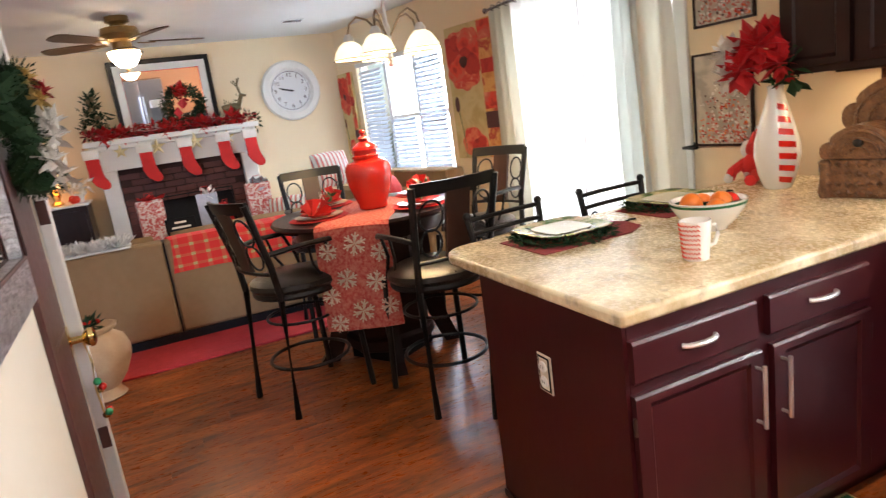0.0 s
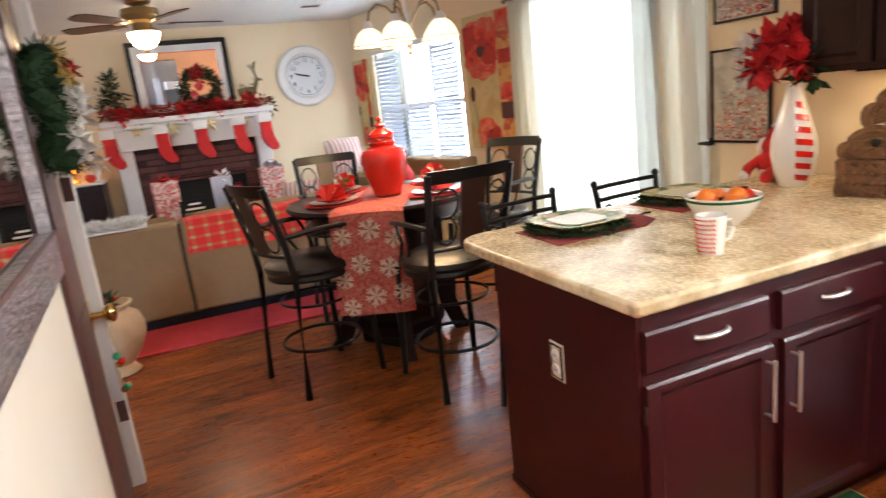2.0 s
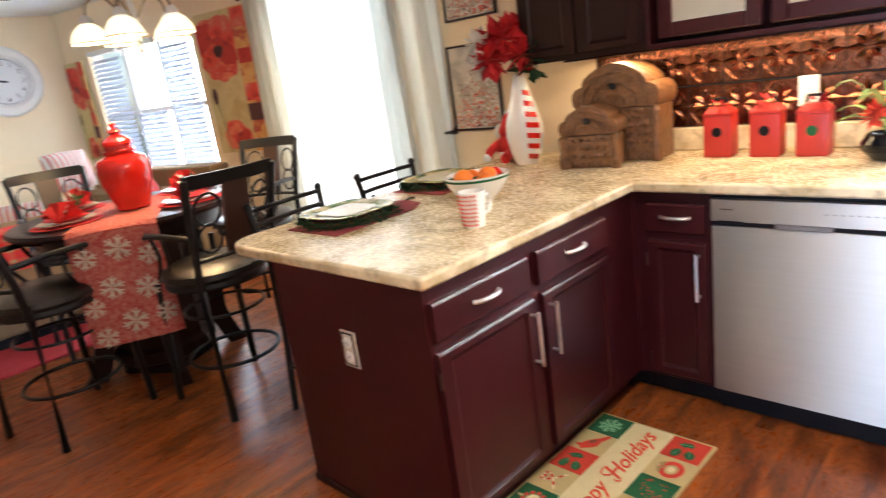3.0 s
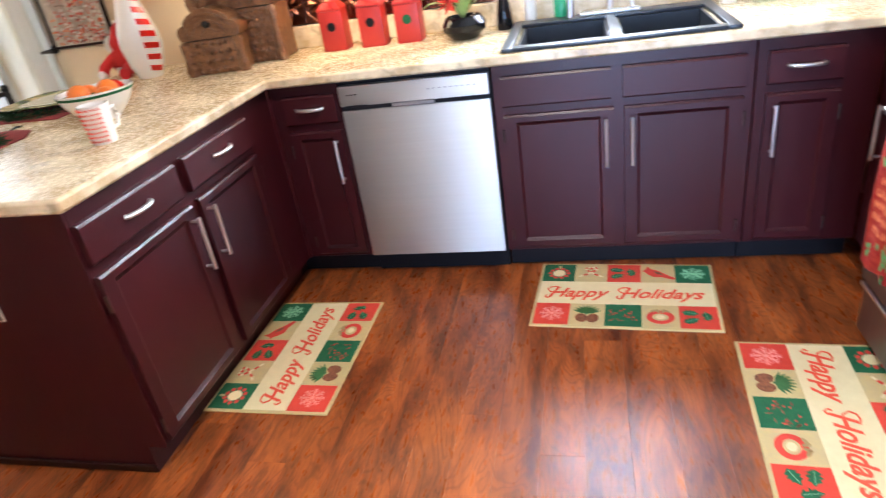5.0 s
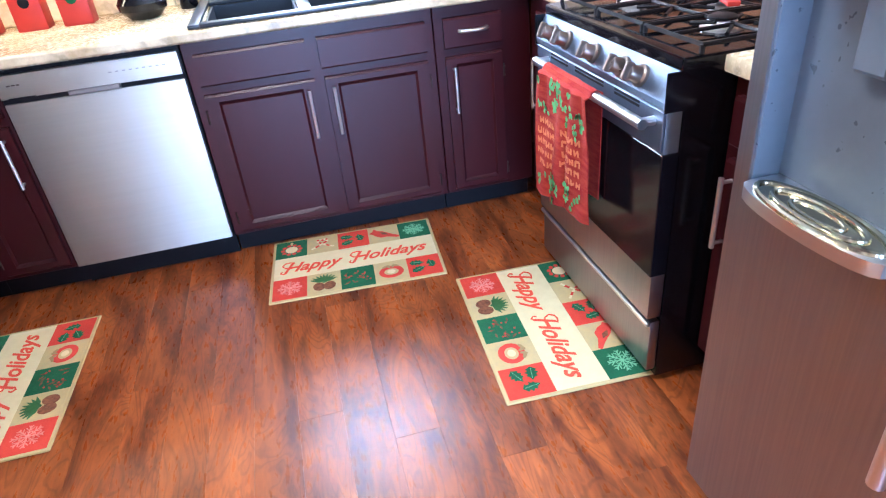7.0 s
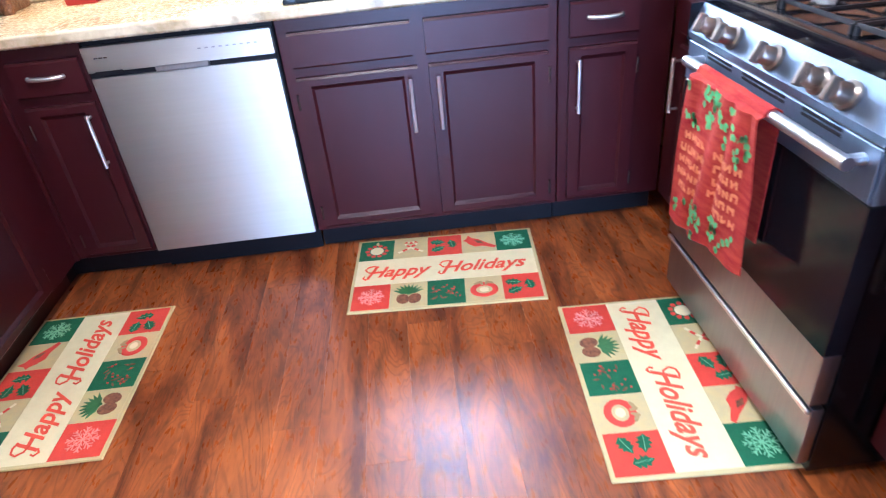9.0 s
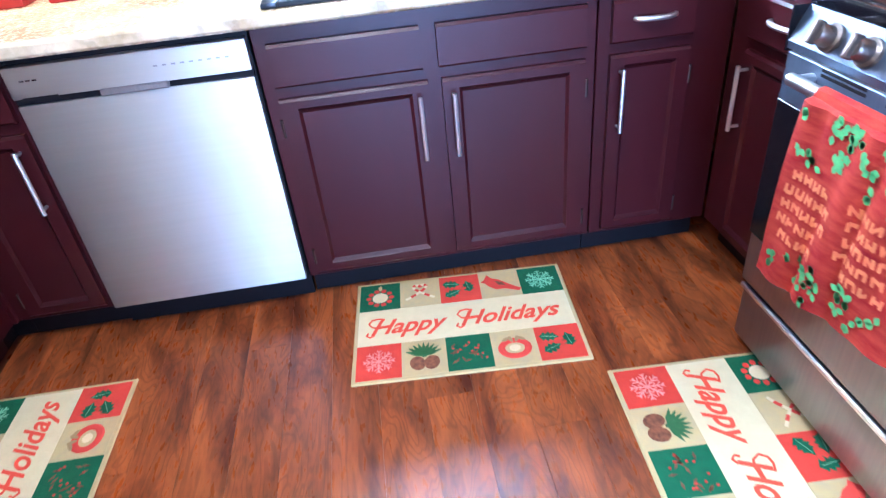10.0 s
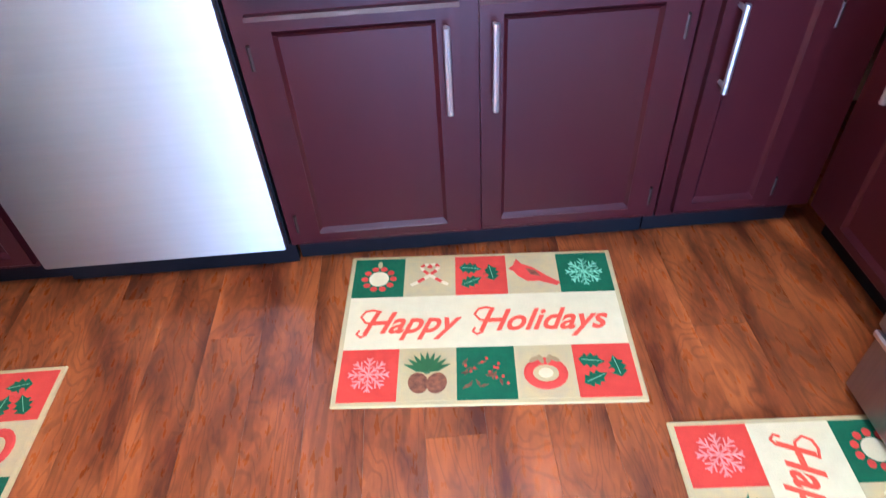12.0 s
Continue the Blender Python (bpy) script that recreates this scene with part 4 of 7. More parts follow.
def mat_rug(m, label):
    rug = thing("kitchen_mat", m, label, "mat", "holiday kitchen mats")
    W, D, h = 0.667, 0.457, 0.007
    part("mat_base", B((-W / 2, -D / 2, 0), (W / 2, D / 2, h), 0.003), TAN_PILE, rug)
    e = 0.012
    cw = (W - 2 * e) / 5
    rows = {"t": (0.083, D / 2 - e), "b": (-D / 2 + e, -0.078)}
    part("centre_band", B((-W / 2 + e, -0.077, h), (W / 2 - e, 0.082, h + 0.0008)), CREAM_PILE, rug, "cream band with red lettering")
    for word, x0, wide in (("Happy", -0.282, 0.232), ("Holidays", -0.012, 0.302)):
        lt = lettering("lettering", word, 0.100, LETTER_RED, rug, Matrix.Translation((x0, -0.004, h + 0.0018)), 0.45, "red script lettering", bold=0.0018, span=(wide, 0.90))
        # the capital's curls and the long tails
        curl = [(x0 + 0.052, 0.004), (x0 + 0.028, -0.004), (x0 + 0.004, 0.002), (x0 - 0.008, 0.020), (x0 + 0.002, 0.036), (x0 + 0.020, 0.040), (x0 + 0.040, 0.034)]
        foot = [(x0 + 0.010, -0.034), (x0 - 0.004, -0.042), (x0 - 0.014, -0.032), (x0 - 0.008, -0.022)]
        for stroke in (curl, foot):
            part("flourish", T([(x, y, h + 0.0012) for x, y in stroke], 0.0030, 6), LETTER_RED, lt)
    z1 = h + 0.0008

    def shape(name, outline, mat, parent, lift=0.0012):
        part(name, prism(bmesh.new(), outline, z1, z1 + lift), mat, parent, "", False)

    def flake(c, mat, parent, r=0.043):
        bm = bmesh.new()
        for k in range(8):
            a = math.pi * k / 4
            d = Vector((math.cos(a), math.sin(a), 0))
            q = Vector((c[0], c[1], z1 + 0.001))
            tube(bm, [q, q + d * r], 0.0022, 4)
            s = Vector((-d.y, d.x, 0))
            for side in (1, -1):
                tube(bm, [q + d * r * 0.55, q + d * r * 0.85 + s * side * r * 0.28], 0.0018, 4)
                tube(bm, [q + d * r * 0.30, q + d * r * 0.52 + s * side * r * 0.17], 0.0016, 4)
                tube(bm, [q + d * r * 0.78, q + d * r * 1.05 + s * side * r * 0.14], 0.0016, 4)
        part("snowflake", bm, mat, parent, "", False)

    def holly(c, parent):
        for t, dx, dy in ((-0.15, -0.026, 0.024), (1.75, 0.026, 0.008), (0.45, -0.024, -0.022)):
            shape("leaf", spiny_leaf(c[0] + dx, c[1] + dy, 0.058, 0.019, t), GREEN_PILE, parent)
            bmv = bmesh.new()
            tube(bmv, [(c[0] + dx - 0.022 * math.cos(t), c[1] + dy - 0.022 * math.sin(t), z1 + 0.0013), (c[0] + dx + 0.022 * math.cos(t), c[1] + dy + 0.022 * math.sin(t), z1 + 0.0013)], 0.0008, 4)
            part("vein", bmv, LIGHT_GREEN, parent, "", False)
        bm = bmesh.new()
        for dx, dy in ((0, 0), (0.013, -0.004), (0.005, 0.012)):
            prism(bm, oval(c[0] + dx, c[1] + dy, 0.006, 0.006, 10), z1 + 0.0012, z1 + 0.002)
        part("berry", bm, CORAL, parent, "", False)

    plan = {"t": ("ornament", "tree", "holly", "bird", "flake"), "b": ("flake", "cone", "sprig", "wreath", "holly")}
    ground = {"t": (GREEN_PILE, TAN_PILE, RED_PILE, TAN_PILE, GREEN_PILE), "b": (RED_PILE, TAN_PILE, GREEN_PILE, TAN_PILE, RED_PILE)}
    for r in "tb":
        for k in range(5):
            x0, (y0, y1) = -W / 2 + e + k * cw, rows[r]
            sq = part("printed_square", B((x0, y0, h), (x0 + cw, y1, z1)), ground[r][k], rug)
            c = (x0 + cw / 2, (y0 + y1) / 2)
            what = plan[r][k]
            if what == "flake":
                flake(c, LIGHT_GREEN if r == "t" else PINK_PILE, sq)
            elif what == "holly":
                holly(c, sq)
            elif what == "ornament":
                for j in range(10):
                    a = 2 * math.pi * j / 10
                    shape("petal", oval(c[0] + 0.036 * math.cos(a), c[1] + 0.036 * math.sin(a) - 0.005, 0.009, 0.008, 8), CORAL, sq)
                shape("disc", oval(c[0], c[1] - 0.005, 0.025, 0.025, 20), CREAM_PILE, sq)
                shape("hook", oval(c[0], c[1] + 0.045, 0.006, 0.012, 8), TAN_PILE, sq)
            elif what == "wreath":
                bm = bmesh.new()
                tube(bm, [(x, y, z1) for x, y in oval(c[0], c[1] - 0.006, 0.038, 0.032, 20)], 0.010, 6, True)
                part("wreath_ring", moved(bm, Matrix.Translation((0, 0, z1)) @ Matrix.Diagonal((1, 1, 0.2, 1)) @ Matrix.Translation((0, 0, -z1))), CORAL, sq, "", False)
                for dx, t in ((-0.022, 0.5), (0.022, 2.6), (-0.008, 1.9), (0.010, 1.2)):
                    shape("bow", oval(c[0] + dx, c[1] + 0.030, 0.013, 0.006, 8, 0, t), TAN_DARK, sq, 0.0024)
                shape("inner_bell", oval(c[0], c[1] - 0.006, 0.016, 0.013, 12), CREAM_PILE, sq, 0.0014)
            elif what == "cone":
                shape("cone", oval(c[0] - 0.019, c[1] - 0.024, 0.022, 0.027, turn=0.25), BROWN_PILE, sq)
                shape("cone", oval(c[0] + 0.021, c[1] - 0.025, 0.022, 0.027, turn=-0.25), BROWN_PILE, sq, 0.0014)
                for j in range(9):
                    t = math.pi * (0.12 + 0.76 * j / 8)
                    shape("needle", lens_leaf(c[0] + 0.024 * math.cos(t), c[1] + 0.004 + 0.024 * math.sin(t), 0.062, 0.006, t), HOLLY, sq, 0.0016 + 0.0002 * j)
            elif what == "tree":
                for side in (-1, 1):
                    pts = [(c[0] + side * x, c[1] + y) for x, y in ((-0.046, -0.030), (-0.030, -0.020), (-0.014, -0.008), (0.002, 0.006), (0.016, 0.020), (0.022, 0.032), (0.014, 0.042), (0.002, 0.040), (-0.004, 0.030))]
                    for j, (p, q) in enumerate(zip(pts, pts[1:])):
                        d = Vector((q[0] - p[0], q[1] - p[1]))
                        n = Vector((-d.y, d.x)).normalized() * 0.0042
                        shape("cane_stripe", [(p[0] - n.x, p[1] - n.y), (q[0] - n.x, q[1] - n.y), (q[0] + n.x, q[1] + n.y), (p[0] + n.x, p[1] + n.y)], CORAL if j % 2 else CREAM_PILE, sq, 0.0012 if side < 0 else 0.0020)
            elif what == "bird":
                shape("bird", [(c[0] + 1.22 * x, c[1] + 1.22 * y) for x, y in ((-0.048, 0.014), (-0.038, 0.024), (-0.030, 0.044), (-0.020, 0.028), (0.0, 0.018), (0.030, -0.010), (0.054, -0.028), (0.046, -0.036), (0.012, -0.022), (-0.012, -0.022), (-0.030, -0.006), (-0.038, 0.008))], CORAL, sq)
                shape("wing", lens_leaf(c[0] + 0.002, c[1] + 0.002, 0.045, 0.008, -0.7), BROWN_PILE, sq, 0.0018)
            else:
                bm = bmesh.new()
                for j in range(14):
                    x, y = c[0] + rnd.uniform(-0.05, 0.05), c[1] + rnd.uniform(-0.04, 0.04)
                    prism(bm, lens_leaf(x, y, 0.022, 0.003, rnd.uniform(0, 3.1)), z1, z1 + 0.0012)
                tagged(part("sprig_print", bm, BROWN_PILE, sq, "", False), kind="stuff")
                bm = bmesh.new()
                for j in range(12):
                    prism(bm, oval(c[0] + rnd.uniform(-0.048, 0.048), c[1] + rnd.uniform(-0.04, 0.048), 0.0035, 0.0035, 7), z1, z1 + 0.0018)
                tagged(part("berries", bm, CORAL, sq, "", False), kind="stuff")
    return rug


mat_rug(pose(1.972, -0.205, 0, 0, 0, -94.1), "cream, red and green holiday mat before the sink")
mat_rug(pose(1.612, 0.985, 0, 0, 0, -0.8), "cream, red and green holiday mat along the peninsula")
mat_rug(pose(1.325, -0.748, 0, 0, 0, 176.9), "cream, red and green holiday mat before the range")

# towel on the oven handle
towel = thing("dish_towel", pose(1.525, RY, 0, 0, 0, 180), "red dish towel with green leaves over the oven handle", "towel")
tw = 0.31


def towel_at(u, v):
    x = u * tw
    wave = 0.010 * math.sin(u * 9 + 0.6) * (0.35 + v) + 0.006 * math.sin(u * 17 + v * 4)
    if v < 0.12:
        a = math.pi * (1 - v / 0.12)
        return (x, -0.055 + 0.018 * math.cos(a), 0.772 + 0.018 * math.sin(a))
    d = (v - 0.12) / 0.88
    return (x + 0.07 * d * (u - 0.45), -0.073 - abs(wave) * 1.1 - 0.004, 0.772 - 0.40 * d + 0.05 * d * u)


sheetm = sheet(bmesh.new(), towel_at, 22, 30, 0.003)
ORANGE_PRINT = material("orange_print", (0.62, 0.20, 0.06), 0.9, 0, (0.50, 0.08, 0.03), 60)
TOWEL_GREEN = material("towel_green", (0.16, 0.48, 0.14), 0.9, 0, (0.05, 0.20, 0.06), 60)
RED_TOWEL = material("red_printed_towel", (0.24, 0.006, 0.009), 0.95, 0, (0.36, 0.040, 0.018), 14, (1, 1, 5), 0.4, 300, 0.3, spec=0.2)
part("cloth", sheetm, RED_TOWEL, towel)
part("back_fold", sheet(bmesh.new(), lambda u, v: (0.02 + u * (tw - 0.04), -0.030 - 0.004 * math.sin(u * 11), 0.772 - 0.31 * v), 18, 10, 0.003), RED_TOWEL, towel, "back half of the towel behind the handle")
bm, bm2 = bmesh.new(), bmesh.new()
for k in range(46):
    u = rnd.uniform(0.06, 0.94)
    v = rnd.choice((rnd.uniform(0.14, 0.42), rnd.uniform(0.80, 0.97), rnd.uniform(0.14, 0.42)))
    p = Vector(towel_at(u, v))
    for j in range(3):
        a = rnd.uniform(0, 6.3)
        o = [(p.x + x, p.z + z) for x, z in lens_leaf(0.011 * math.cos(a), 0.011 * math.sin(a), 0.019, 0.0055, a, 8)]
        vs = [bm.verts.new((x, p.y - 0.006, z)) for x, z in o]
        bm.faces.new(vs)
tagged(part("leaf_print", bm, TOWEL_GREEN, towel, "printed green leaves", False), kind="stuff")


def patch(bm, u0, v0, u1, v1, lift=0.0062):
    """A thin printed bar that follows the cloth."""
    rows = []
    for i in range(3):
        u, v = u0 + (u1 - u0) * i / 2, v0 + (v1 - v0) * i / 2
        du, dv = (0.010, 0.0) if abs(v1 - v0) > abs(u1 - u0) else (0.0, 0.010)
        rows.append([bm.verts.new(Vector(towel_at(u - du, v - dv)) + Vector((0, -lift, 0))), bm.verts.new(Vector(towel_at(u + du, v + dv)) + Vector((0, -lift, 0)))])
    for p, q in zip(rows, rows[1:]):
        bm.faces.new((p[0], p[1], q[1], q[0]))


for k in range(5):
    v = 0.44 + 0.075 * k
    for u0, u1 in ((0.07, 0.46), (0.56, 0.94)):
        u = u0 + rnd.uniform(0, 0.05)
        while u < u1 - 0.05:
            lean, wd = rnd.uniform(-0.006, 0.006), rnd.uniform(0.035, 0.055)
            vv = v + 0.03 * (u - u0)
            patch(bm2, u, vv - 0.022, u + lean, vv + 0.022)
            if rnd.random() < 0.75:
                patch(bm2, u + wd, vv - 0.022, u + wd + lean, vv + 0.022)
            patch(bm2, u, vv + rnd.choice((-0.018, 0.0, 0.018)), u + wd, vv + rnd.choice((-0.018, 0.0, 0.018)))
            u += wd + 0.035
tagged(part("letter_print", bm2, ORANGE_PRINT, towel, "rows of illegible tan print", False), kind="stuff")

# ---- dining table ----
TC = (1.22, 3.64)
TZ = 0.92
table = thing("dining_table", pose(*TC, 0, 0, 0, 30), "dark wooden counter-height round dining table", "table")
part("tabletop", L([(0.55, 0), (0.59, 0.006), (0.60, 0.02), (0.59, 0.036), (0.0001, 0.037)], 48, (0, 0, TZ - 0.037)), CHERRY_DARK, table)
part("apron", L([(0.47, 0), (0.47, 0.09), (0.44, 0.09), (0.44, 0.0)], 40, (0, 0, TZ - 0.128)), CHERRY_DARK, table)
for k in range(4):
    a = math.pi / 4 + math.pi / 2 * k
    c, s = math.cos(a), math.sin(a)
    bm = bmesh.new()
    prof = [(0.26, 0.79, 0.06), (0.27, 0.45, 0.05), (0.31, 0.2, 0.055), (0.36, 0.06, 0.05), (0.40, 0.0, 0.06)]
    rings = []
    for r, z, w in prof:
        rings.append([bm.verts.new(((r + x) * c - y * s, (r + x) * s + y * c, z)) for x, y in ((-w, -w * 0.7), (w, -w * 0.7), (w, w * 0.7), (-w, w * 0.7))])
    for p, q in zip(rings, rings[1:]):
        for i in range(4):
            bm.faces.new((p[i], p[(i + 1) % 4], q[(i + 1) % 4], q[i]))
    bm.faces.new(rings[0]), bm.faces.new(rings[-1][::-1])
    part("leg", bm, CHERRY_DARK, table, "", False)
part("pedestal", L([(0.27, 0), (0.28, 0.01), (0.28, 0.07), (0.25, 0.09), (0.25, 0.66), (0.28, 0.68), (0.28, 0.71), (0.001, 0.712)], 8, (0, 0, 0.075)), CHERRY_DARK, table, "dark eight-sided pedestal", False)
part("foot", B((-0.18, -0.18, 0), (0.18, 0.18, 0.0749)), KICK, table)

RUN = material("red_plaid_runner", (0.42, 0.035, 0.03), 0.9, 0, (0.56, 0.20, 0.15), 60, (1, 1, 1), 0.4, 350, 0.25)
runner = thing("table_runner", pose(*TC, TZ, 0, 0, -119), "red woven table runner with pale snowflakes, hanging over the edge", "runner")
RW, RL = 0.40, 0.60


def runner_at(u, v):
    y = (u - 0.5) * RW
    edge = math.sqrt(0.604 ** 2 - y * y)
    s = v * (edge + 0.56)
    if s < edge:
        return (-0.35 + (s / edge) * (edge + 0.35), y, 0.002 + 0.003)
    d = s - edge
    return (edge + 0.008 + 0.02 * min(d * 4, 1) + 0.012 * math.sin(u * 7 + 1) * d, y * (1 + 0.08 * d), 0.004 - d)


part("cloth", sheet(bmesh.new(), runner_at, 16, 40, 0.002), RUN, runner)
PALE = material("pale_snowflake_weave", (0.66, 0.55, 0.44), 0.9, 0, (0.58, 0.46, 0.36), 60)
for k, (y, z, r) in enumerate(((-0.13, -0.12, 0.05), (0.02, -0.09, 0.06), (0.14, -0.15, 0.05), (-0.05, -0.27, 0.055), (0.10, -0.30, 0.055), (-0.15, -0.36, 0.05), (0.01, -0.45, 0.06), (0.15, -0.44, 0.05), (-0.13, -0.51, 0.05))):
    bm = bmesh.new()
    edge = math.sqrt(0.604 ** 2 - y * y)
    for j in range(6):
        a = math.pi / 3 * j + 0.3
        d = Vector((0, math.cos(a), math.sin(a)))
        s = Vector((0, -d.z, d.y))
        q = Vector((edge + 0.038, y, z))
        v = [bm.verts.new(p) for p in (q, q + d * r * 0.45 + s * r * 0.17, q + d * r, q + d * r * 0.45 - s * r * 0.17, q + d * r * 0.45 + Vector((0.003, 0, 0)))]
        for i in range(4):
            bm.faces.new((v[i], v[(i + 1) % 4], v[4]))
        for side in (1, -1):
            tube(bm, [q + d * r * 0.55, q + d * r * 0.86 + s * side * r * 0.30], 0.0045, 4)
        tube(bm, [q + d * r * 0.5, q + d * r * 1.06], 0.004, 4)
    part("snowflake", bm, PALE, runner, "", False)

# urn-shaped vase on the table
vase = thing("ginger_jar", pose(1.21, 3.54, TZ + 0.007) @ Matrix.Scale(0.90, 4), "tall glossy red ceramic ginger jar with lid", "vase")
part("jar", L([(0.085, 0), (0.094, 0.008), (0.094, 0.02), (0.096, 0.035), (0.118, 0.09), (0.140, 0.16), (0.150, 0.225), (0.148, 0.272), (0.128, 0.304), (0.088, 0.318), (0.078, 0.33)], 36), RED_GLAZE, vase)
lid = part("lid", L([(0.088, 0.33), (0.090, 0.345), (0.076, 0.352), (0.074, 0.375), (0.086, 0.382), (0.082, 0.40), (0.05, 0.425), (0.030, 0.435), (0.026, 0.445), (0.040, 0.452), (0.03, 0.462), (0.012, 0.468), (0.010, 0.478), (0.02, 0.487), (0.018, 0.50), (0.004, 0.512)], 30), RED_GLAZE, vase)

# place settings
GOLD_RIM = material("pale_plate_glaze", (0.80, 0.72, 0.56), 0.2, 0, (0.70, 0.58, 0.40), 12, coat=0.3)


def setting_at(x, y):
    m = pose(x, y, TZ + 0.001)
    ch = solid("charger_plate", L([(0.12, 0), (0.165, 0.006), (0.17, 0.010), (0.13, 0.008), (0.0001, 0.006)], 32), RED_CLOTH, "round red charger plate on the dining table", "plate", m, "place settings")
    solid("dinner_plate", L([(0.08, 0), (0.135, 0.010), (0.14, 0.014), (0.09, 0.007), (0.0001, 0.006)], 32), GOLD_RIM, "cream dinner plate with gold rim on a charger", "plate", pose(x, y, TZ + 0.0115), "place settings")
    solid("salad_plate", L([(0.06, 0), (0.10, 0.010), (0.105, 0.013), (0.07, 0.006), (0.0001, 0.005)], 32), RED_CLOTH, "small red salad plate", "plate", pose(x, y, TZ + 0.026), "place settings")
    nap = thing("folded_napkin", pose(x, y, TZ + 0.034, 0, 0, rnd.uniform(0, 360)), "red napkin fanned on a plate with green sprig", "napkin", "place settings")
    bm = bmesh.new()
    for j in range(7):
        a = math.pi * j / 6
        v = [bm.verts.new(p) for p in ((0, 0, 0), (0.09 * math.cos(a) + 0.01, 0.05 * (j % 2) + 0.02, 0.02 + 0.075 * math.sin(a)), (0.08 * math.cos(a + 0.45), 0.04, 0.02 + 0.07 * math.sin(a + 0.45)), (0.02, 0.06, 0.004))]
        bm.faces.new(v)
    bmesh.ops.remove_doubles(bm, verts=bm.verts[:], dist=0.0001)
    bmesh.ops.recalc_face_normals(bm, faces=bm.faces[:])
    bmesh.ops.solidify(bm, geom=bm.faces[:], thickness=0.002)
    part("cloth", bm, RED_CLOTH, nap, "", False)
    part("sprig", foliage(bmesh.new(), [(0.03, 0.02, 0.03), (0.05, 0.0, 0.03)], 14, 0.02, 0.035), HOLLY, nap, "", False)
    part("flower", foliage(bmesh.new(), [(-0.02, 0.0, 0.045)], 14, 0.012, 0.03), WHITE_FUR, nap, "white flower", False)


for x, y in ((0.88, 3.55), (1.42, 3.30), (1.62, 3.78), (1.05, 4.03)):
    setting_at(x, y)

# ---- tall dining chairs ----
BROWN_PANEL = material("brown_leather_panel", (0.055, 0.022, 0.014), 0.4, 0, (0.04, 0.016, 0.01), 12)


def tall_chair(m, label):
    ch = thing("dining_chair", m, label, "chair", "tall chairs round the dining table")
    q = 0.205
    for x in (-q, q):
        part("leg", T([(x * 1.10, q * 1.12, 0), (x, q * 0.95, 0.62)], 0.017, 8), BLACK_METAL, ch)
        pts = [(x * 1.10, -q * 1.20, 0), (x, -q, 0.62), (x, -q - 0.02, 0.80), (x * 1.08, -q - 0.10, 1.12)]
        part("back_post", T(pts, 0.018, 8), BLACK_METAL, ch)
    part("foot_ring", T(ring(0.215, 28, 0.22), 0.010, 8, True), BLACK_METAL, ch)
    part("upper_ring", T(ring(0.19, 28, 0.46), 0.008, 8, True), BLACK_METAL, ch)
    part("seat_frame", L([(0.235, 0), (0.24, 0.012), (0.235, 0.03), (0.0001, 0.03)], 28, (0, 0, 0.60)), BLACK_METAL, ch)
    part("seat", L([(0.235, 0), (0.25, 0.02), (0.245, 0.045), (0.20, 0.068), (0.0001, 0.078)], 32, (0, 0, 0.63)), LEATHER, ch, "black leather seat cushion")
    # back: top rail, splat and scrolls
    def bow(x, z):
        t = (z - 0.62) / 0.5
        return (x, -q - 0.10 * t ** 1.5 - 0.045 * (1 - (x / 0.22) ** 2), z)
    bm = bmesh.new()
    box_pts = [[bow(x, z) for z in (1.075, 1.135)] for x in (-0.22, -0.15, -0.08, 0, 0.08, 0.15, 0.22)]
    rows = []
    for lo, hi in box_pts:
        rows.append([bm.verts.new(p) for p in (lo, (lo[0], lo[1] + 0.02, lo[2]), (hi[0], hi[1] + 0.02, hi[2]), hi)])
    for p, r2 in zip(rows, rows[1:]):
        for i in range(4):
            bm.faces.new((p[i], p[(i + 1) % 4], r2[(i + 1) % 4], r2[i]))
    bm.faces.new(rows[0]), bm.faces.new(rows[-1][::-1])
    part("top_rail", bm, BLACK_METAL, ch)
    part("lower_rail", T([bow(x, 0.76) for x in (-0.21, -0.1, 0, 0.1, 0.21)], 0.010, 8), BLACK_METAL, ch)
    bm = bmesh.new()
    sp = [[bow(x, z) for x in (-0.062, 0, 0.062)] for z in (0.76, 0.87, 0.98, 1.08)]
    vs = [[bm.verts.new(p) for p in r2] for r2 in sp]
    for i in range(3):
        for j in range(2):
            bm.faces.new((vs[i][j], vs[i][j + 1], vs[i + 1][j + 1], vs[i + 1][j]))
    bmesh.ops.recalc_face_normals(bm, faces=bm.faces[:])
    bmesh.ops.solidify(bm, geom=bm.faces[:], thickness=0.018)
    part("splat", bm, BROWN_PANEL, ch, "brown leather centre panel")
    for side in (-1, 1):
        for cz, r in ((0.98, 0.055), (0.85, 0.05)):
            pts = [bow(side * (0.135) + r * math.cos(2 * math.pi * k / 16), cz + r * 1.3 * math.sin(2 * math.pi * k / 16)) for k in range(16)]
            part("scroll", T(pts, 0.006, 6, True), BLACK_METAL, ch)
        arm = [(side * q, -q - 0.015, 0.86), (side * (q + 0.035), -0.08, 0.875), (side * (q + 0.035), 0.10, 0.87), (side * (q + 0.01), 0.17, 0.85)]
        part("armrest", T(arm, 0.014, 8), BLACK_METAL, ch)
        part("arm_post", T([(side * (q + 0.03), 0.08, 0.87), (side * (q - 0.01), 0.12, 0.75), (side * q, 0.15, 0.63)], 0.010, 8), BLACK_METAL, ch)
        part("arm_post", T([(side * (q + 0.03), -0.02, 0.87), (side * (q + 0.01), 0.0, 0.76), (side * q * 0.95, 0.07, 0.64)], 0.008, 8), BLACK_METAL, ch)
    return ch


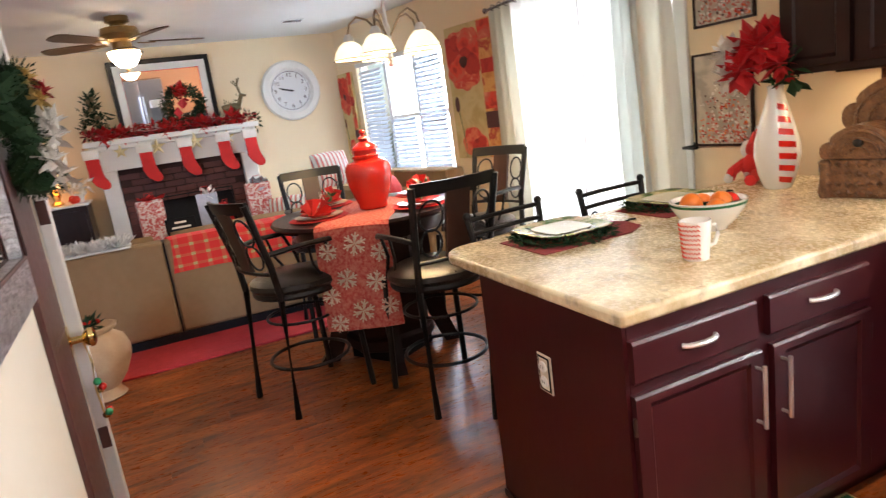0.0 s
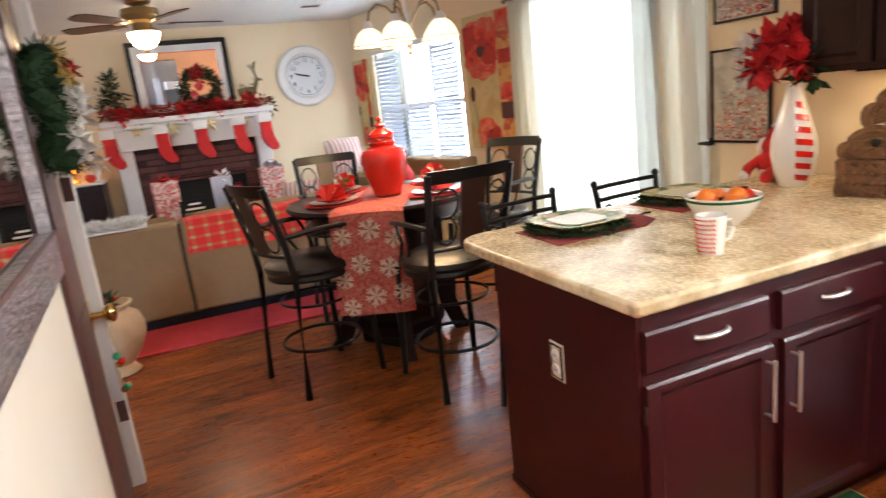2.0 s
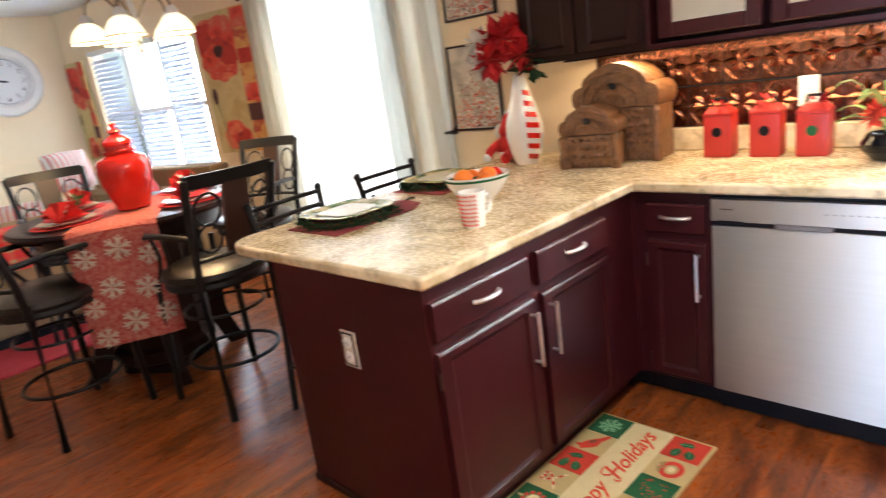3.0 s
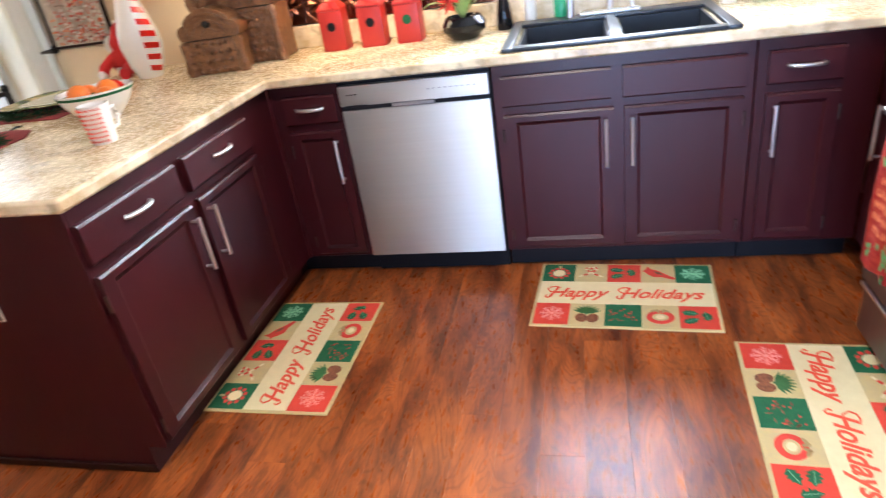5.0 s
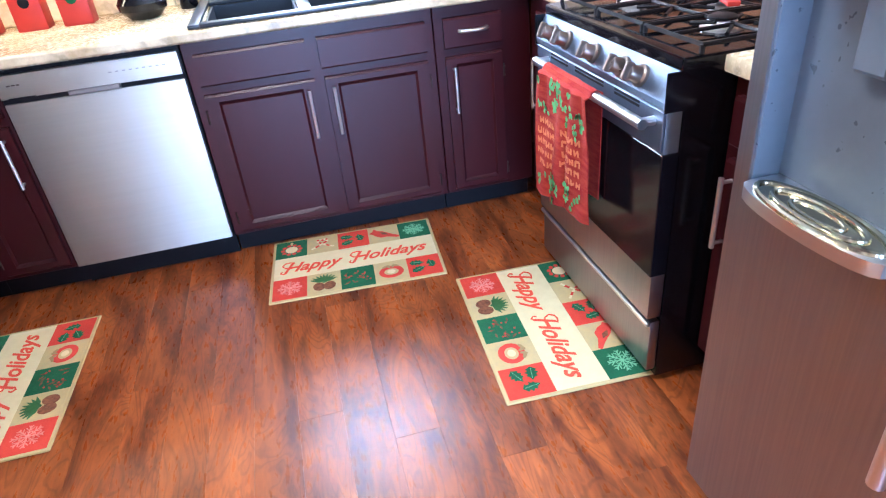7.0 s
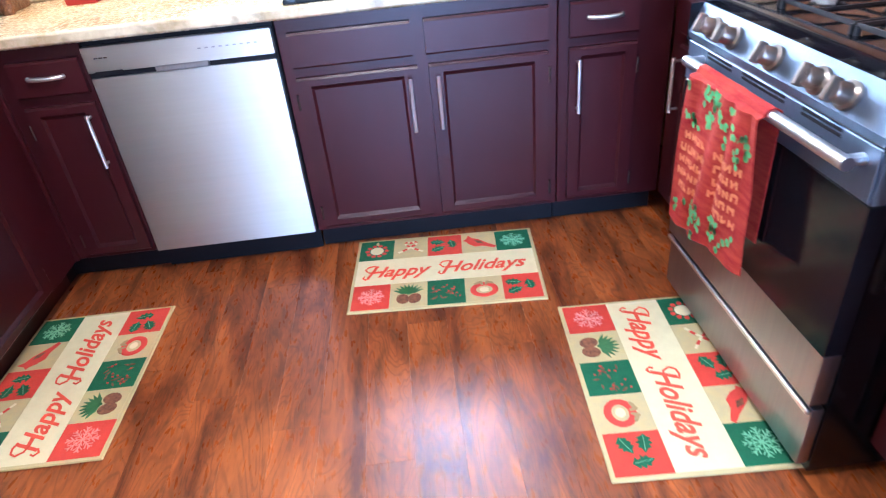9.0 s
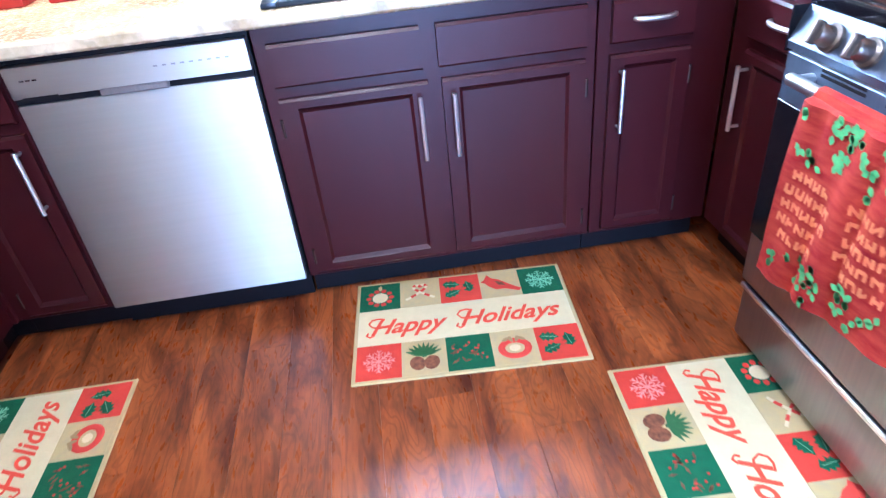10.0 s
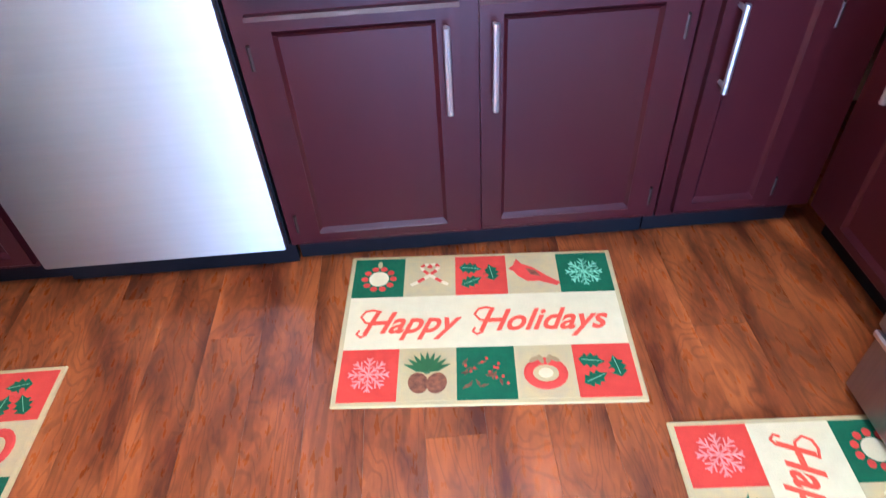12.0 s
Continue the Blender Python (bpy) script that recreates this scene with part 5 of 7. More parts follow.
tall_chair(pose(0.655, 3.36, 0, 0, 0, -73), "tall black iron armchair with leather seat, turned to the table")
tall_chair(pose(1.265, 2.862, 0, 0, 0, 5), "tall black iron armchair with leather seat, back to the peninsula")
tall_chair(pose(1.98, 3.72, 0, 0, 0, 112), "tall black iron armchair by the patio door")
tall_chair(pose(1.10, 4.42, 0, 0, 0, 175), "tall black iron armchair between table and sofa")


def bar_stool(m):
    st = thing("bar_stool", m, "black iron bar stool with ladder back, pushed under the peninsula", "stool", "peninsula stools")
    for x in (-0.17, 0.17):
        part("leg", T([(x * 1.15, -0.20, 0), (x, -0.16, 0.60)], 0.014, 8), BLACK_METAL, st)
        part("back_post", T([(x * 1.15, 0.20, 0), (x, 0.16, 0.60), (x * 1.12, 0.18, 0.78), (x * 1.20, 0.21, 0.965)], 0.015, 8), BLACK_METAL, st)
        part("finial", ball(bmesh.new(), (x * 1.20, 0.21, 0.965), 0.019), BLACK_METAL, st)
        pts = [(x * 0.85 + 0.028 * math.cos(a), 0.18, 0.82 + 0.04 * math.sin(a)) for a in (2 * math.pi * k / 14 for k in range(14))]
        part("scroll", T(pts, 0.005, 6, True), BLACK_METAL, st)
    for z, y in ((0.945, 0.207), (0.885, 0.195), (0.76, 0.178)):
        part("back_rail", T([(-0.20, y, z), (-0.1, y + 0.012, z), (0.1, y + 0.012, z), (0.20, y, z)], 0.011, 8), BLACK_METAL, st)
    part("foot_rail", T([(-0.19, -0.19, 0.22), (0.19, -0.19, 0.22), (0.19, 0.19, 0.22), (-0.19, 0.19, 0.22)], 0.009, 6, True), BLACK_METAL, st)
    part("seat", L([(0.18, 0), (0.20, 0.012), (0.195, 0.04), (0.14, 0.055), (0.0001, 0.06)], 28, (0, 0, 0.60)), LEATHER, st, "black leather seat")
    return st


st = bar_stool(pose(1.50, 2.25, 0, 0, 0, 8))
copy_thing(st, pose(2.10, 2.25, 0, 0, 0, 5))

# ---- on the worktop ----
WT = 0.912
tiles = thing("copper_backsplash", pose(EAST - 0.001, 0, 0), "embossed copper tile backsplash above the worktop", "backsplash")
part("backing", B((-0.006, 0.285, 1.016), (0, 1.62, 1.374)), FLAT_BLACK, tiles)
n = 9
tw2 = (1.62 - 0.285) / n
bm = B((-0.006, -tw2 / 2 + 0.002, -0.086), (-0.001, tw2 / 2 - 0.002, 0.086), 0.002)
for k in range(8):
    a = math.pi * k / 4
    c, s = math.cos(a), math.sin(a)
    tip = 0.062 if k % 2 else 0.078
    v = [bm.verts.new(p) for p in ((-0.0062, 0.008 * c, 0.008 * s), (-0.0062, 0.035 * c - 0.016 * s, 0.035 * s + 0.016 * c), (-0.0062, tip * c, tip * s), (-0.0062, 0.035 * c + 0.016 * s, 0.035 * s - 0.016 * c), (-0.016, 0.035 * c, 0.035 * s))]
    for i in range(4):
        bm.faces.new((v[i], v[(i + 1) % 4], v[4]))
for sy in (-1, 1):
    for sz in (-1, 1):
        tube(bm, [(-0.008, sy * (tw2 / 2 - 0.012), sz * 0.03), (-0.010, sy * 0.045, sz * 0.055), (-0.008, sy * 0.02, sz * 0.078)], 0.004, 5)
tile_mesh = link_mesh("tile", bm, COPPER, True)
for i in range(n):
    for z in (1.106, 1.284):
        ob = new("tile", tile_mesh)
        ob.parent = tiles
        ob.location = (-0.006, 0.285 + tw2 * (i + 0.5), z)
ucl = thing("under_cabinet_light", pose(2.62, 1.05, 1.374), "slim dark light strip under the wall cabinets, lit warm", "light")
part("housing", B((-0.035, -0.62, -0.010), (0.035, 0.62, -0.0005), 0.003), CHERRY_DARK, ucl)

# candy-striped vase with poinsettia
vs_ = thing("striped_vase", pose(2.49, 1.86, WT), "tall white ceramic vase with red candy stripes", "vase")
prof = [(0.050, 0), (0.056, 0.006), (0.076, 0.06), (0.092, 0.14), (0.088, 0.20), (0.066, 0.28), (0.042, 0.36), (0.030, 0.41), (0.034, 0.43), (0.028, 0.432)]
part("body", L(prof, 32), CERAMIC, vs_)
for k in range(7):
    z0, z1 = 0.035 + 0.05 * k, 0.060 + 0.05 * k
    bm = bmesh.new()

    def rad(z):
        for (r0, a), (r1, b) in zip(prof, prof[1:]):
            if a <= z <= b:
                return r0 + (r1 - r0) * (z - a) / (b - a) + 0.0025
        return 0.035
    rows = []
    for j in range(9):
        a = radians(222 + 46 * j / 8)
        lift = 0.012 * (j / 8)
        rows.append([bm.verts.new((rad(z) * math.cos(a), rad(z) * math.sin(a), z)) for z in (z0 - lift, (z0 + z1) / 2 - lift, z1 - lift)])
    for p, q in zip(rows, rows[1:]):
        for i in range(2):
            bm.faces.new((p[i], q[i], q[i + 1], p[i + 1]))
    part("stripe", bm, RED_GLAZE, vs_)
poin = thing("poinsettia_bouquet", pose(2.49, 1.86, WT + 0.40), "red and white silk poinsettias in the striped vase", "flowers")
part("stem", T([(0, 0, 0), (-0.02, 0.02, 0.10), (-0.05, 0.04, 0.16)], 0.006, 6), HOLLY, poin)


def bloom(c, face, r, n=9):
    bm = bmesh.new()
    face = Vector(face).normalized()
    s = face.orthogonal().normalized()
    u = face.cross(s)
    for layer, (m2, rr, tilt) in enumerate(((n, r, 0.15), (n - 2, r * 0.75, 0.5), (5, r * 0.45, 0.9))):
        for k in range(m2):
            a = 2 * math.pi * k / m2 + layer * 0.4
            leaf(bm, c, (math.cos(a) * s + math.sin(a) * u) + face * tilt, rr, 0.40, 0.25)
    bmesh.ops.remove_doubles(bm, verts=bm.verts[:], dist=0.0001)
    return bm


RED_PETAL = material("red_velvet_petal", (0.60, 0.012, 0.02), 0.7, 0, (0.42, 0.008, 0.012), 14)
for c, f, r in (((-0.07, 0.03, 0.20), (-1, -0.6, 0.3), 0.13), ((-0.04, -0.05, 0.12), (-0.7, -1, 0.0), 0.11), ((-0.10, 0.08, 0.11), (-1, -0.3, -0.2), 0.11), ((0.0, 0.0, 0.24), (-0.4, -0.5, 0.8), 0.11)):
    part("red_bloom", bloom(c, f, r), RED_PETAL, poin, "red velvet poinsettia", False)
for c, f in (((-0.10, 0.15, 0.19), (-1, 0, 0.3)), ((-0.08, 0.16, 0.09), (-1, 0, -0.3))):
    part("white_bloom", bloom(c, f, 0.09), WHITE_FUR, poin, "white poinsettia", False)
part("leaves", foliage(bmesh.new(), [(0.0, -0.06, 0.06), (0.02, -0.08, 0.12)], 16, 0.03, 0.10), PINE, poin, "", False)

# soft santa figure, one plain shape
bm = bmesh.new()
ball(bm, (0.03, 0.04, 0.16), 0.052, 14)
ball(bm, (0.075, 0.02, 0.262), 0.018, 8)
ball(bm, (-0.135, 0.085, 0.03), 0.026, 8)
tube(bm, [(-0.07, 0.03, 0.035), (-0.05, -0.06, 0.035), (0.03, -0.08, 0.035)], 0.016, 8)
trim_faces = len(bm.faces)
ball(bm, (0, 0, 0.075), 0.075, 16)
ball(bm, (0, 0, 0.165), 0.05, 14)
tube(bm, [(0, 0, 0.19), (0.02, 0, 0.24), (0.06, 0.01, 0.26)], 0.04, 10, r1=0.01)
tube(bm, [(-0.02, 0.05, 0.10), (-0.10, 0.08, 0.06), (-0.13, 0.08, 0.03)], 0.026, 8)
tube(bm, [(-0.03, -0.03, 0.05), (-0.13, -0.04, 0.03), (-0.18, -0.05, 0.026)], 0.03, 8)
for k, f in enumerate(bm.faces):
    f.material_index = 1 if k < trim_faces else 0
santa = solid("plush_figure", bm, RED_CLOTH, "small red and white plush christmas figure sitting on the worktop", "figurine", pose(2.63, 2.08, WT + 0.001, 0, 0, 15) @ Matrix.Scale(0.88, 4))
santa.data.materials.append(WHITE_FUR)

# carved wooden chests
# brown wood; the lighter tone also paints golden highlights on the carving
CARVED = material("carved_brown_wood", (0.27, 0.125, 0.050), 0.36, 0, (0.085, 0.033, 0.014), 24, bump=1.0, bump_scale=48, spread=0.3, wear=0.5, bump_depth=0.012)


def chest(m, w, d, h, hl, label):
    c = thing("bread_box", m, label, "box", "carved boxes")
    part("body", B((-w / 2, -d / 2, 0), (w / 2, d / 2, h), 0.012, 2), CARVED, c)
    bm = bmesh.new()
    half = [(0.50, 0), (0.535, 0.08), (0.55, 0.20), (0.545, 0.33), (0.51, 0.44), (0.455, 0.50), (0.405, 0.515), (0.40, 0.60), (0.365, 0.70), (0.29, 0.81), (0.19, 0.91), (0.09, 0.975)]
    prof = [(-w * x, hl * z) for x, z in half] + [(0, hl)] + [(w * x, hl * z) for x, z in half[::-1]]
    a = [bm.verts.new((x, -d / 2 - 0.006, h + 0.002 + z)) for x, z in prof]
    b = [bm.verts.new((x, d / 2 + 0.006, h + 0.002 + z)) for x, z in prof]
    bm.faces.new(a), bm.faces.new(b[::-1])
    for i in range(len(prof)):
        j = (i + 1) % len(prof)
        bm.faces.new((a[i], b[i], b[j], a[j]))
    lid = part("lid", bm, CARVED, c, "arched carved lid")
    part("clasp", moved(L([(0.018, 0), (0.016, 0.006), (0.006, 0.012)], 12), Matrix.Translation((0, -d / 2 - 0.006, h + hl * 0.5)) @ Matrix.Rotation(radians(90), 4, "X")), BLACK_METAL, lid)
    bm = bmesh.new()
    nx, nz = int(w / 0.032), int(h / 0.032)
    for i in range(nx):
        for j in range(nz):
            x, z = -w / 2 + w * (i + 0.5) / nx, h * (j + 0.5) / nz
            s = 0.0145
            v = [bm.verts.new(p) for p in ((x - s, -d / 2 - 0.001, z), (x, -d / 2 - 0.001, z - s), (x + s, -d / 2 - 0.001, z), (x, -d / 2 - 0.001, z + s), (x, -d / 2 - 0.013, z))]
            for k in range(4):
                bm.faces.new((v[k], v[(k + 1) % 4], v[4]))
    tagged(part("carved_studs", bm, CARVED, c, "", False), kind="stuff")
    for side in (-1, 1):
        part("scroll_foot", moved(L([(0.02, 0), (0.026, 0.02), (0.018, h * 0.5), (0.024, h * 0.92), (0.012, h)], 12), Matrix.Translation((side * (w / 2 - 0.004), -d / 2 + 0.006, 0))), CARVED, c)
    for k, t in enumerate((0.30, 0.62, 0.90)):
        pts = [(w * 0.46 * t * math.cos(a), -d / 2 - 0.008, h + 0.012 + hl * 0.82 * t * math.sin(a)) for a in (math.pi * j / 14 for j in range(15))]
        part("carved_arch", T(pts, 0.006, 6), CARVED, lid)
    return c


chest(pose(2.44, 1.455, WT, 0, 0, -80), 0.24, 0.13, 0.145, 0.122, "small brown carved wooden chest with arched lid")
chest(pose(2.63, 1.405, WT, 0, 0, -90), 0.38, 0.17, 0.235, 0.19, "large brown carved wooden chest with arched lid")

# red canisters
RED_TIN = material("red_painted_tin", (0.52, 0.03, 0.02), 0.4, 0, (0.44, 0.022, 0.016), 8)
for y, h, lab in ((0.99, 0.205, "black"), (0.81, 0.205, "black"), (0.645, 0.195, "green")):
    c = thing("canister", pose(2.655, y, WT, 0, 0, -90), "red metal canister with hinged lid and %s round badge" % lab, "canister", "red canisters")
    part("body", B((-0.055, -0.045, 0), (0.055, 0.045, h * 0.82), 0.006, 2), RED_TIN, c)
    lid = part("lid", moved(L([(0.078, 0), (0.076, 0.01), (0.05, 0.03), (0.045, 0.034)], 4), Matrix.Translation((0, 0, h * 0.82 + 0.001)) @ Matrix.Diagonal((1, 0.82, 1, 1)) @ Matrix.Rotation(radians(45), 4, "Z")), RED_TIN, c, "", False)
    part("handle", T([(-0.03, 0, h + 0.002), (-0.025, 0, h + 0.028), (0.025, 0, h + 0.028), (0.03, 0, h + 0.002)], 0.006, 8), KICK, lid)
    part("badge", moved(L([(0.02, 0), (0.018, 0.003)], 18), Matrix.Translation((0, -0.046, h * 0.5)) @ Matrix.Rotation(radians(90), 4, "X")), KICK if lab == "black" else GREEN_PILE, c)
    part("bow", foliage(bmesh.new(), [(0.01, -0.03, h + 0.008)], 10, 0.01, 0.04), RED_SATIN, c, "red ribbon bow", False)

# potted plant
pot = thing("potted_plant", pose(2.56, 0.39, WT), "green strap-leaved plant in a dark round bowl", "plant")
part("bowl", L([(0.045, 0), (0.055, 0.004), (0.088, 0.035), (0.092, 0.06), (0.075, 0.088), (0.068, 0.092), (0.062, 0.082), (0.0001, 0.08)], 26), BLACK_GLOSS, pot)
STRAP = material("strap_leaf", (0.20, 0.32, 0.06), 0.4, 0, (0.36, 0.45, 0.16), 10)
for k in range(16):
    a, ln, up = 2.4 * k, rnd.uniform(0.13, 0.24), rnd.uniform(0.06, 0.20)
    bm = bmesh.new()
    d, s = Vector((math.cos(a), math.sin(a), 0)), Vector((-math.sin(a), math.cos(a), 0))
    rows = []
    for j in range(7):
        t = j / 6
        p = d * ln * t * 0.8 + Vector((0, 0, 0.08 + up * math.sin(t * 2.2)))
        wd = 0.014 * math.sin(math.pi * min(1, 0.15 + t * 0.85)) + 0.001
        rows.append([bm.verts.new(p + s * wd + Vector((0, 0, 0.004))), bm.verts.new(p), bm.verts.new(p - s * wd + Vector((0, 0, 0.004)))])
    for p, q in zip(rows, rows[1:]):
        for i in range(2):
            bm.faces.new((p[i], q[i], q[i + 1], p[i + 1]))
    part("leaf", bm, STRAP, pot)
for k in range(2):
    part("orange_flower", bloom((-0.05, 0.05 - 0.02 * k, 0.15 + 0.03 * k), (-1, 0.2, 0.4), 0.05, 7), CORAL, pot, "orange blossom", False)

# bottles by the sink
def bottle(x, y, prof, mat, label, cap=None):
    b = thing("bottle", pose(x, y, WT), label, "bottle", "bottles by the sink")
    part("body", L(prof, 20), mat, b)
    zt = prof[-1][1]
    part("pump", T([(0, 0, zt - 0.002), (0, 0, zt + 0.03), (-0.03, 0, zt + 0.032)], 0.005, 8), cap or KICK, b)


bottle(2.68, 0.235, [(0.034, 0), (0.036, 0.005), (0.032, 0.06), (0.022, 0.12), (0.012, 0.14), (0.012, 0.155)], BLACK_GLOSS, "black soap dispenser bottle with pump", CHROME)
bottle(2.755, 0.13, [(0.024, 0), (0.026, 0.005), (0.026, 0.10), (0.012, 0.115), (0.010, 0.125)], CERAMIC, "white soap bottle behind the sink")
GREEN_SOAP = material("green_soap", (0.05, 0.40, 0.18), 0.2)
bottle(2.755, 0.0, [(0.026, 0), (0.028, 0.005), (0.030, 0.08), (0.014, 0.105), (0.010, 0.12)], GREEN_SOAP, "green and orange dish soap bottle behind the sink", CORAL)

# red tool on the range
tool = thing("silicone_spatula", pose(1.30, -1.22, 0.960, 0, 0, 158), "red silicone kitchen tool lying on the cooktop grate", "utensil")
part("blade", B((-0.16, -0.032, 0), (-0.02, 0.032, 0.016), 0.007, 2), RED_TIN, tool)
part("handle", B((-0.019, -0.016, 0.001), (0.18, 0.016, 0.014), 0.006, 2), RED_TIN, tool)

# things in the corner of the worktop
WOODEN = material("orange_wood", (0.42, 0.17, 0.06), 0.45, 0, (0.32, 0.12, 0.04), 6, (1, 8, 8))
tray = thing("wooden_box", pose(2.20, -1.44, WT, 0, 0, 8), "open orange-brown wooden box in the worktop corner", "box")
part("bottom", B((-0.15, -0.09, 0), (0.15, 0.09, 0.01)), WOODEN, tray)
for a, b in (((-0.15, -0.09), (0.15, -0.078)), ((-0.15, 0.078), (0.15, 0.09)), ((-0.15, -0.0779), (-0.138, 0.0779)), ((0.138, -0.0779), (0.15, 0.0779))):
    part("side", B((a[0], a[1], 0.0101), (b[0], b[1], 0.085), 0.002), WOODEN, tray)
bottle(2.70, -0.66, [(0.030, 0), (0.032, 0.005), (0.032, 0.085), (0.024, 0.10), (0.022, 0.115)], CERAMIC, "cream lotion bottle beside the sink", CERAMIC)
bottle(2.70, -0.80, [(0.036, 0), (0.038, 0.006), (0.038, 0.06), (0.030, 0.075), (0.028, 0.085)], GREEN_SOAP, "small green jar beside the sink", CERAMIC)
for y, r, h, mat, lab in ((-0.98, 0.045, 0.12, CERAMIC, "white lidded kitchen jar"), (-1.14, 0.07, 0.10, RED_GLAZE, "low red enamel pot in the worktop corner"), (-1.32, 0.045, 0.14, CERAMIC, "white ceramic utensil crock")):
    j = thing("kitchen_jar", pose(2.66, y, WT), lab, "jar", "corner jars")
    part("body", L([(r * 0.85, 0), (r, 0.008), (r, h * 0.9), (r * 0.92, h), (r * 0.86, h)], 22), mat, j)
    part("lid", L([(r * 0.96, h + 0.001), (r * 0.7, h + 0.012), (r * 0.2, h + 0.016), (r * 0.22, h + 0.03), (0.001, h + 0.034)], 22), mat, j)
od_ = thing("wall_outlet", pose(EAST - 0.010, 0.70, 1.14, 90, 0, -90), "white wall outlet on the copper backsplash", "outlet")
part("plate", B((-0.036, -0.058, 0.008), (0.036, 0.058, 0.014), 0.002), WHITE, od_)
for z in (-0.022, 0.022):
    part("socket", moved(L([(0.016, 0), (0.016, 0.003), (0.014, 0.004)], 14), Matrix.Translation((0, z, 0.0135))), CERAMIC, od_)

# ---- on the peninsula ----
PLACEMAT = material("dark_red_placemat", (0.27, 0.025, 0.03), 0.85, 0, (0.20, 0.018, 0.022), 40, bump=0.5, bump_scale=300)
LEAF_RIM = material("leafy_plate_glaze", (0.52, 0.42, 0.22), 0.25, 0, (0.06, 0.13, 0.03), 20, spread=0.18)

# greenish cream paints the glare lying in the plate's well
WELL_GLARE = material("greenish_well_glare", (0.60, 0.55, 0.40), 0.25, 0, (0.50, 0.48, 0.33), 12)


def square_plate(bm, r, h, rim):
    prof = [(r * 0.62, 0.0), (r * 0.70, h * 0.4), (r, h), (r * 0.97, h + 0.003), (r * 0.68, h * 0.5 + 0.003), (r * 0.6, 0.005)]
    rings = []
    for k, z in prof:
        ringv = []
        for i in range(24):
            a = 2 * math.pi * i / 24
            c, s = math.cos(a), math.sin(a)
            q = (abs(c) ** 5 + abs(s) ** 5) ** (-1 / 5)
            ringv.append(bm.verts.new((k * c * q, k * s * q, z)))
        rings.append(ringv)
    for p, q in zip(rings, rings[1:]):
        for i in range(24):
            bm.faces.new((p[i], p[(i + 1) % 24], q[(i + 1) % 24], q[i]))
    bm.faces.new(rings[0][::-1]), bm.faces.new(rings[-1])
    return bm


def bar_setting(x, y, turn):
    m = pose(x, y, WT + 0.0005, 0, 0, turn)
    pm = thing("placemat", m, "dark red woven placemat with pointed ends on the peninsula", "placemat", "peninsula settings")
    bm = prism(bmesh.new(), [(-0.23, -0.15), (0.15, -0.16), (0.25, -0.10), (0.27, 0.0), (0.22, 0.15), (-0.22, 0.15)], 0, 0.003)
    part("cloth", bm, PLACEMAT, pm, "", False)
    part("tassel", T([(0.27, 0.0, 0.002), (0.30, 0.01, 0.004), (0.32, 0.0, 0.003)], 0.004, 6), KICK, pm)
    wr = thing("pine_wreath_ring", m @ pose(-0.02, 0.03, 0.0035), "flat green pine ring under a plate", "wreath", "peninsula settings")
    part("twig", T(ring(0.125, 20, 0.006), 0.006, 6, True), BROWN_PILE, wr)
    part("needles", moved(foliage(bmesh.new(), [(0.170 * math.cos(a), 0.170 * math.sin(a), 0.012) for a in (2 * math.pi * k / 36 for k in range(36))], 22, 0.020, 0.040, 0.16), Matrix.Diagonal((1, 1, 0.6, 1))), PINE, wr, "", False)
    pl = thing("square_plate", m @ pose(-0.02, 0.03, 0.024), "square cream plate with a leafy green rim", "plate", "peninsula settings")
    part("plate", square_plate(bmesh.new(), 0.155, 0.014, 0.02), LEAF_RIM, pl)
    part("well", square_plate(bmesh.new(), 0.095, 0.004, 0.01), WELL_GLARE, pl, "well coloured for its greenish glare").location = (0, 0, 0.006)


bar_setting(1.43, 1.90, 2)
bar_setting(2.04, 1.97, 2)
bowl = thing("fruit_bowl", pose(1.77, 1.57, WT), "white ceramic bowl with a green band", "bowl")
part("body", L([(0.058, 0), (0.062, 0.008), (0.092, 0.035), (0.118, 0.075), (0.128, 0.102), (0.121, 0.103), (0.105, 0.065), (0.078, 0.03), (0.0001, 0.025)], 36), CERAMIC, bowl)
part("band", L([(0.1235, 0.087), (0.1270, 0.096), (0.1260, 0.0962), (0.1225, 0.087)], 36), GREEN_PILE, bowl, "green painted band")
ORANGE = material("orange_peel", (0.85, 0.22, 0.02), 0.4, 0, (0.78, 0.17, 0.015), 8, bump=0.3, bump_scale=400)
for x, y, z in ((-0.055, 0.02, 0.092), (0.04, -0.02, 0.086), (0.03, 0.055, 0.075), (-0.02, -0.055, 0.072)):
    solid("orange", ball(bmesh.new(), (0, 0, 0), 0.038, 18), ORANGE, "ripe orange in the fruit bowl", "fruit", pose(1.77 + x, 1.57 + y, WT + z), "oranges")
solid("apple", ball(bmesh.new(), (0, 0, 0), 0.036, 18), RED_GLAZE, "red apple in the fruit bowl", "fruit", pose(1.848, 1.55, WT + 0.078))
mug = thing("mug", pose(1.455, 1.325, WT, 0, 0, -12), "white tapered mug with red zigzag stripes", "mug")
mp_ = [(0.034, 0), (0.036, 0.004), (0.045, 0.115), (0.042, 0.116), (0.033, 0.012), (0.0001, 0.008)]
part("body", L(mp_, 32), CERAMIC, mug)
part("handle", T([(0.041, 0, 0.09), (0.066, 0, 0.092), (0.074, 0, 0.065), (0.062, 0, 0.036), (0.037, 0, 0.03)], 0.006, 8), CERAMIC, mug)
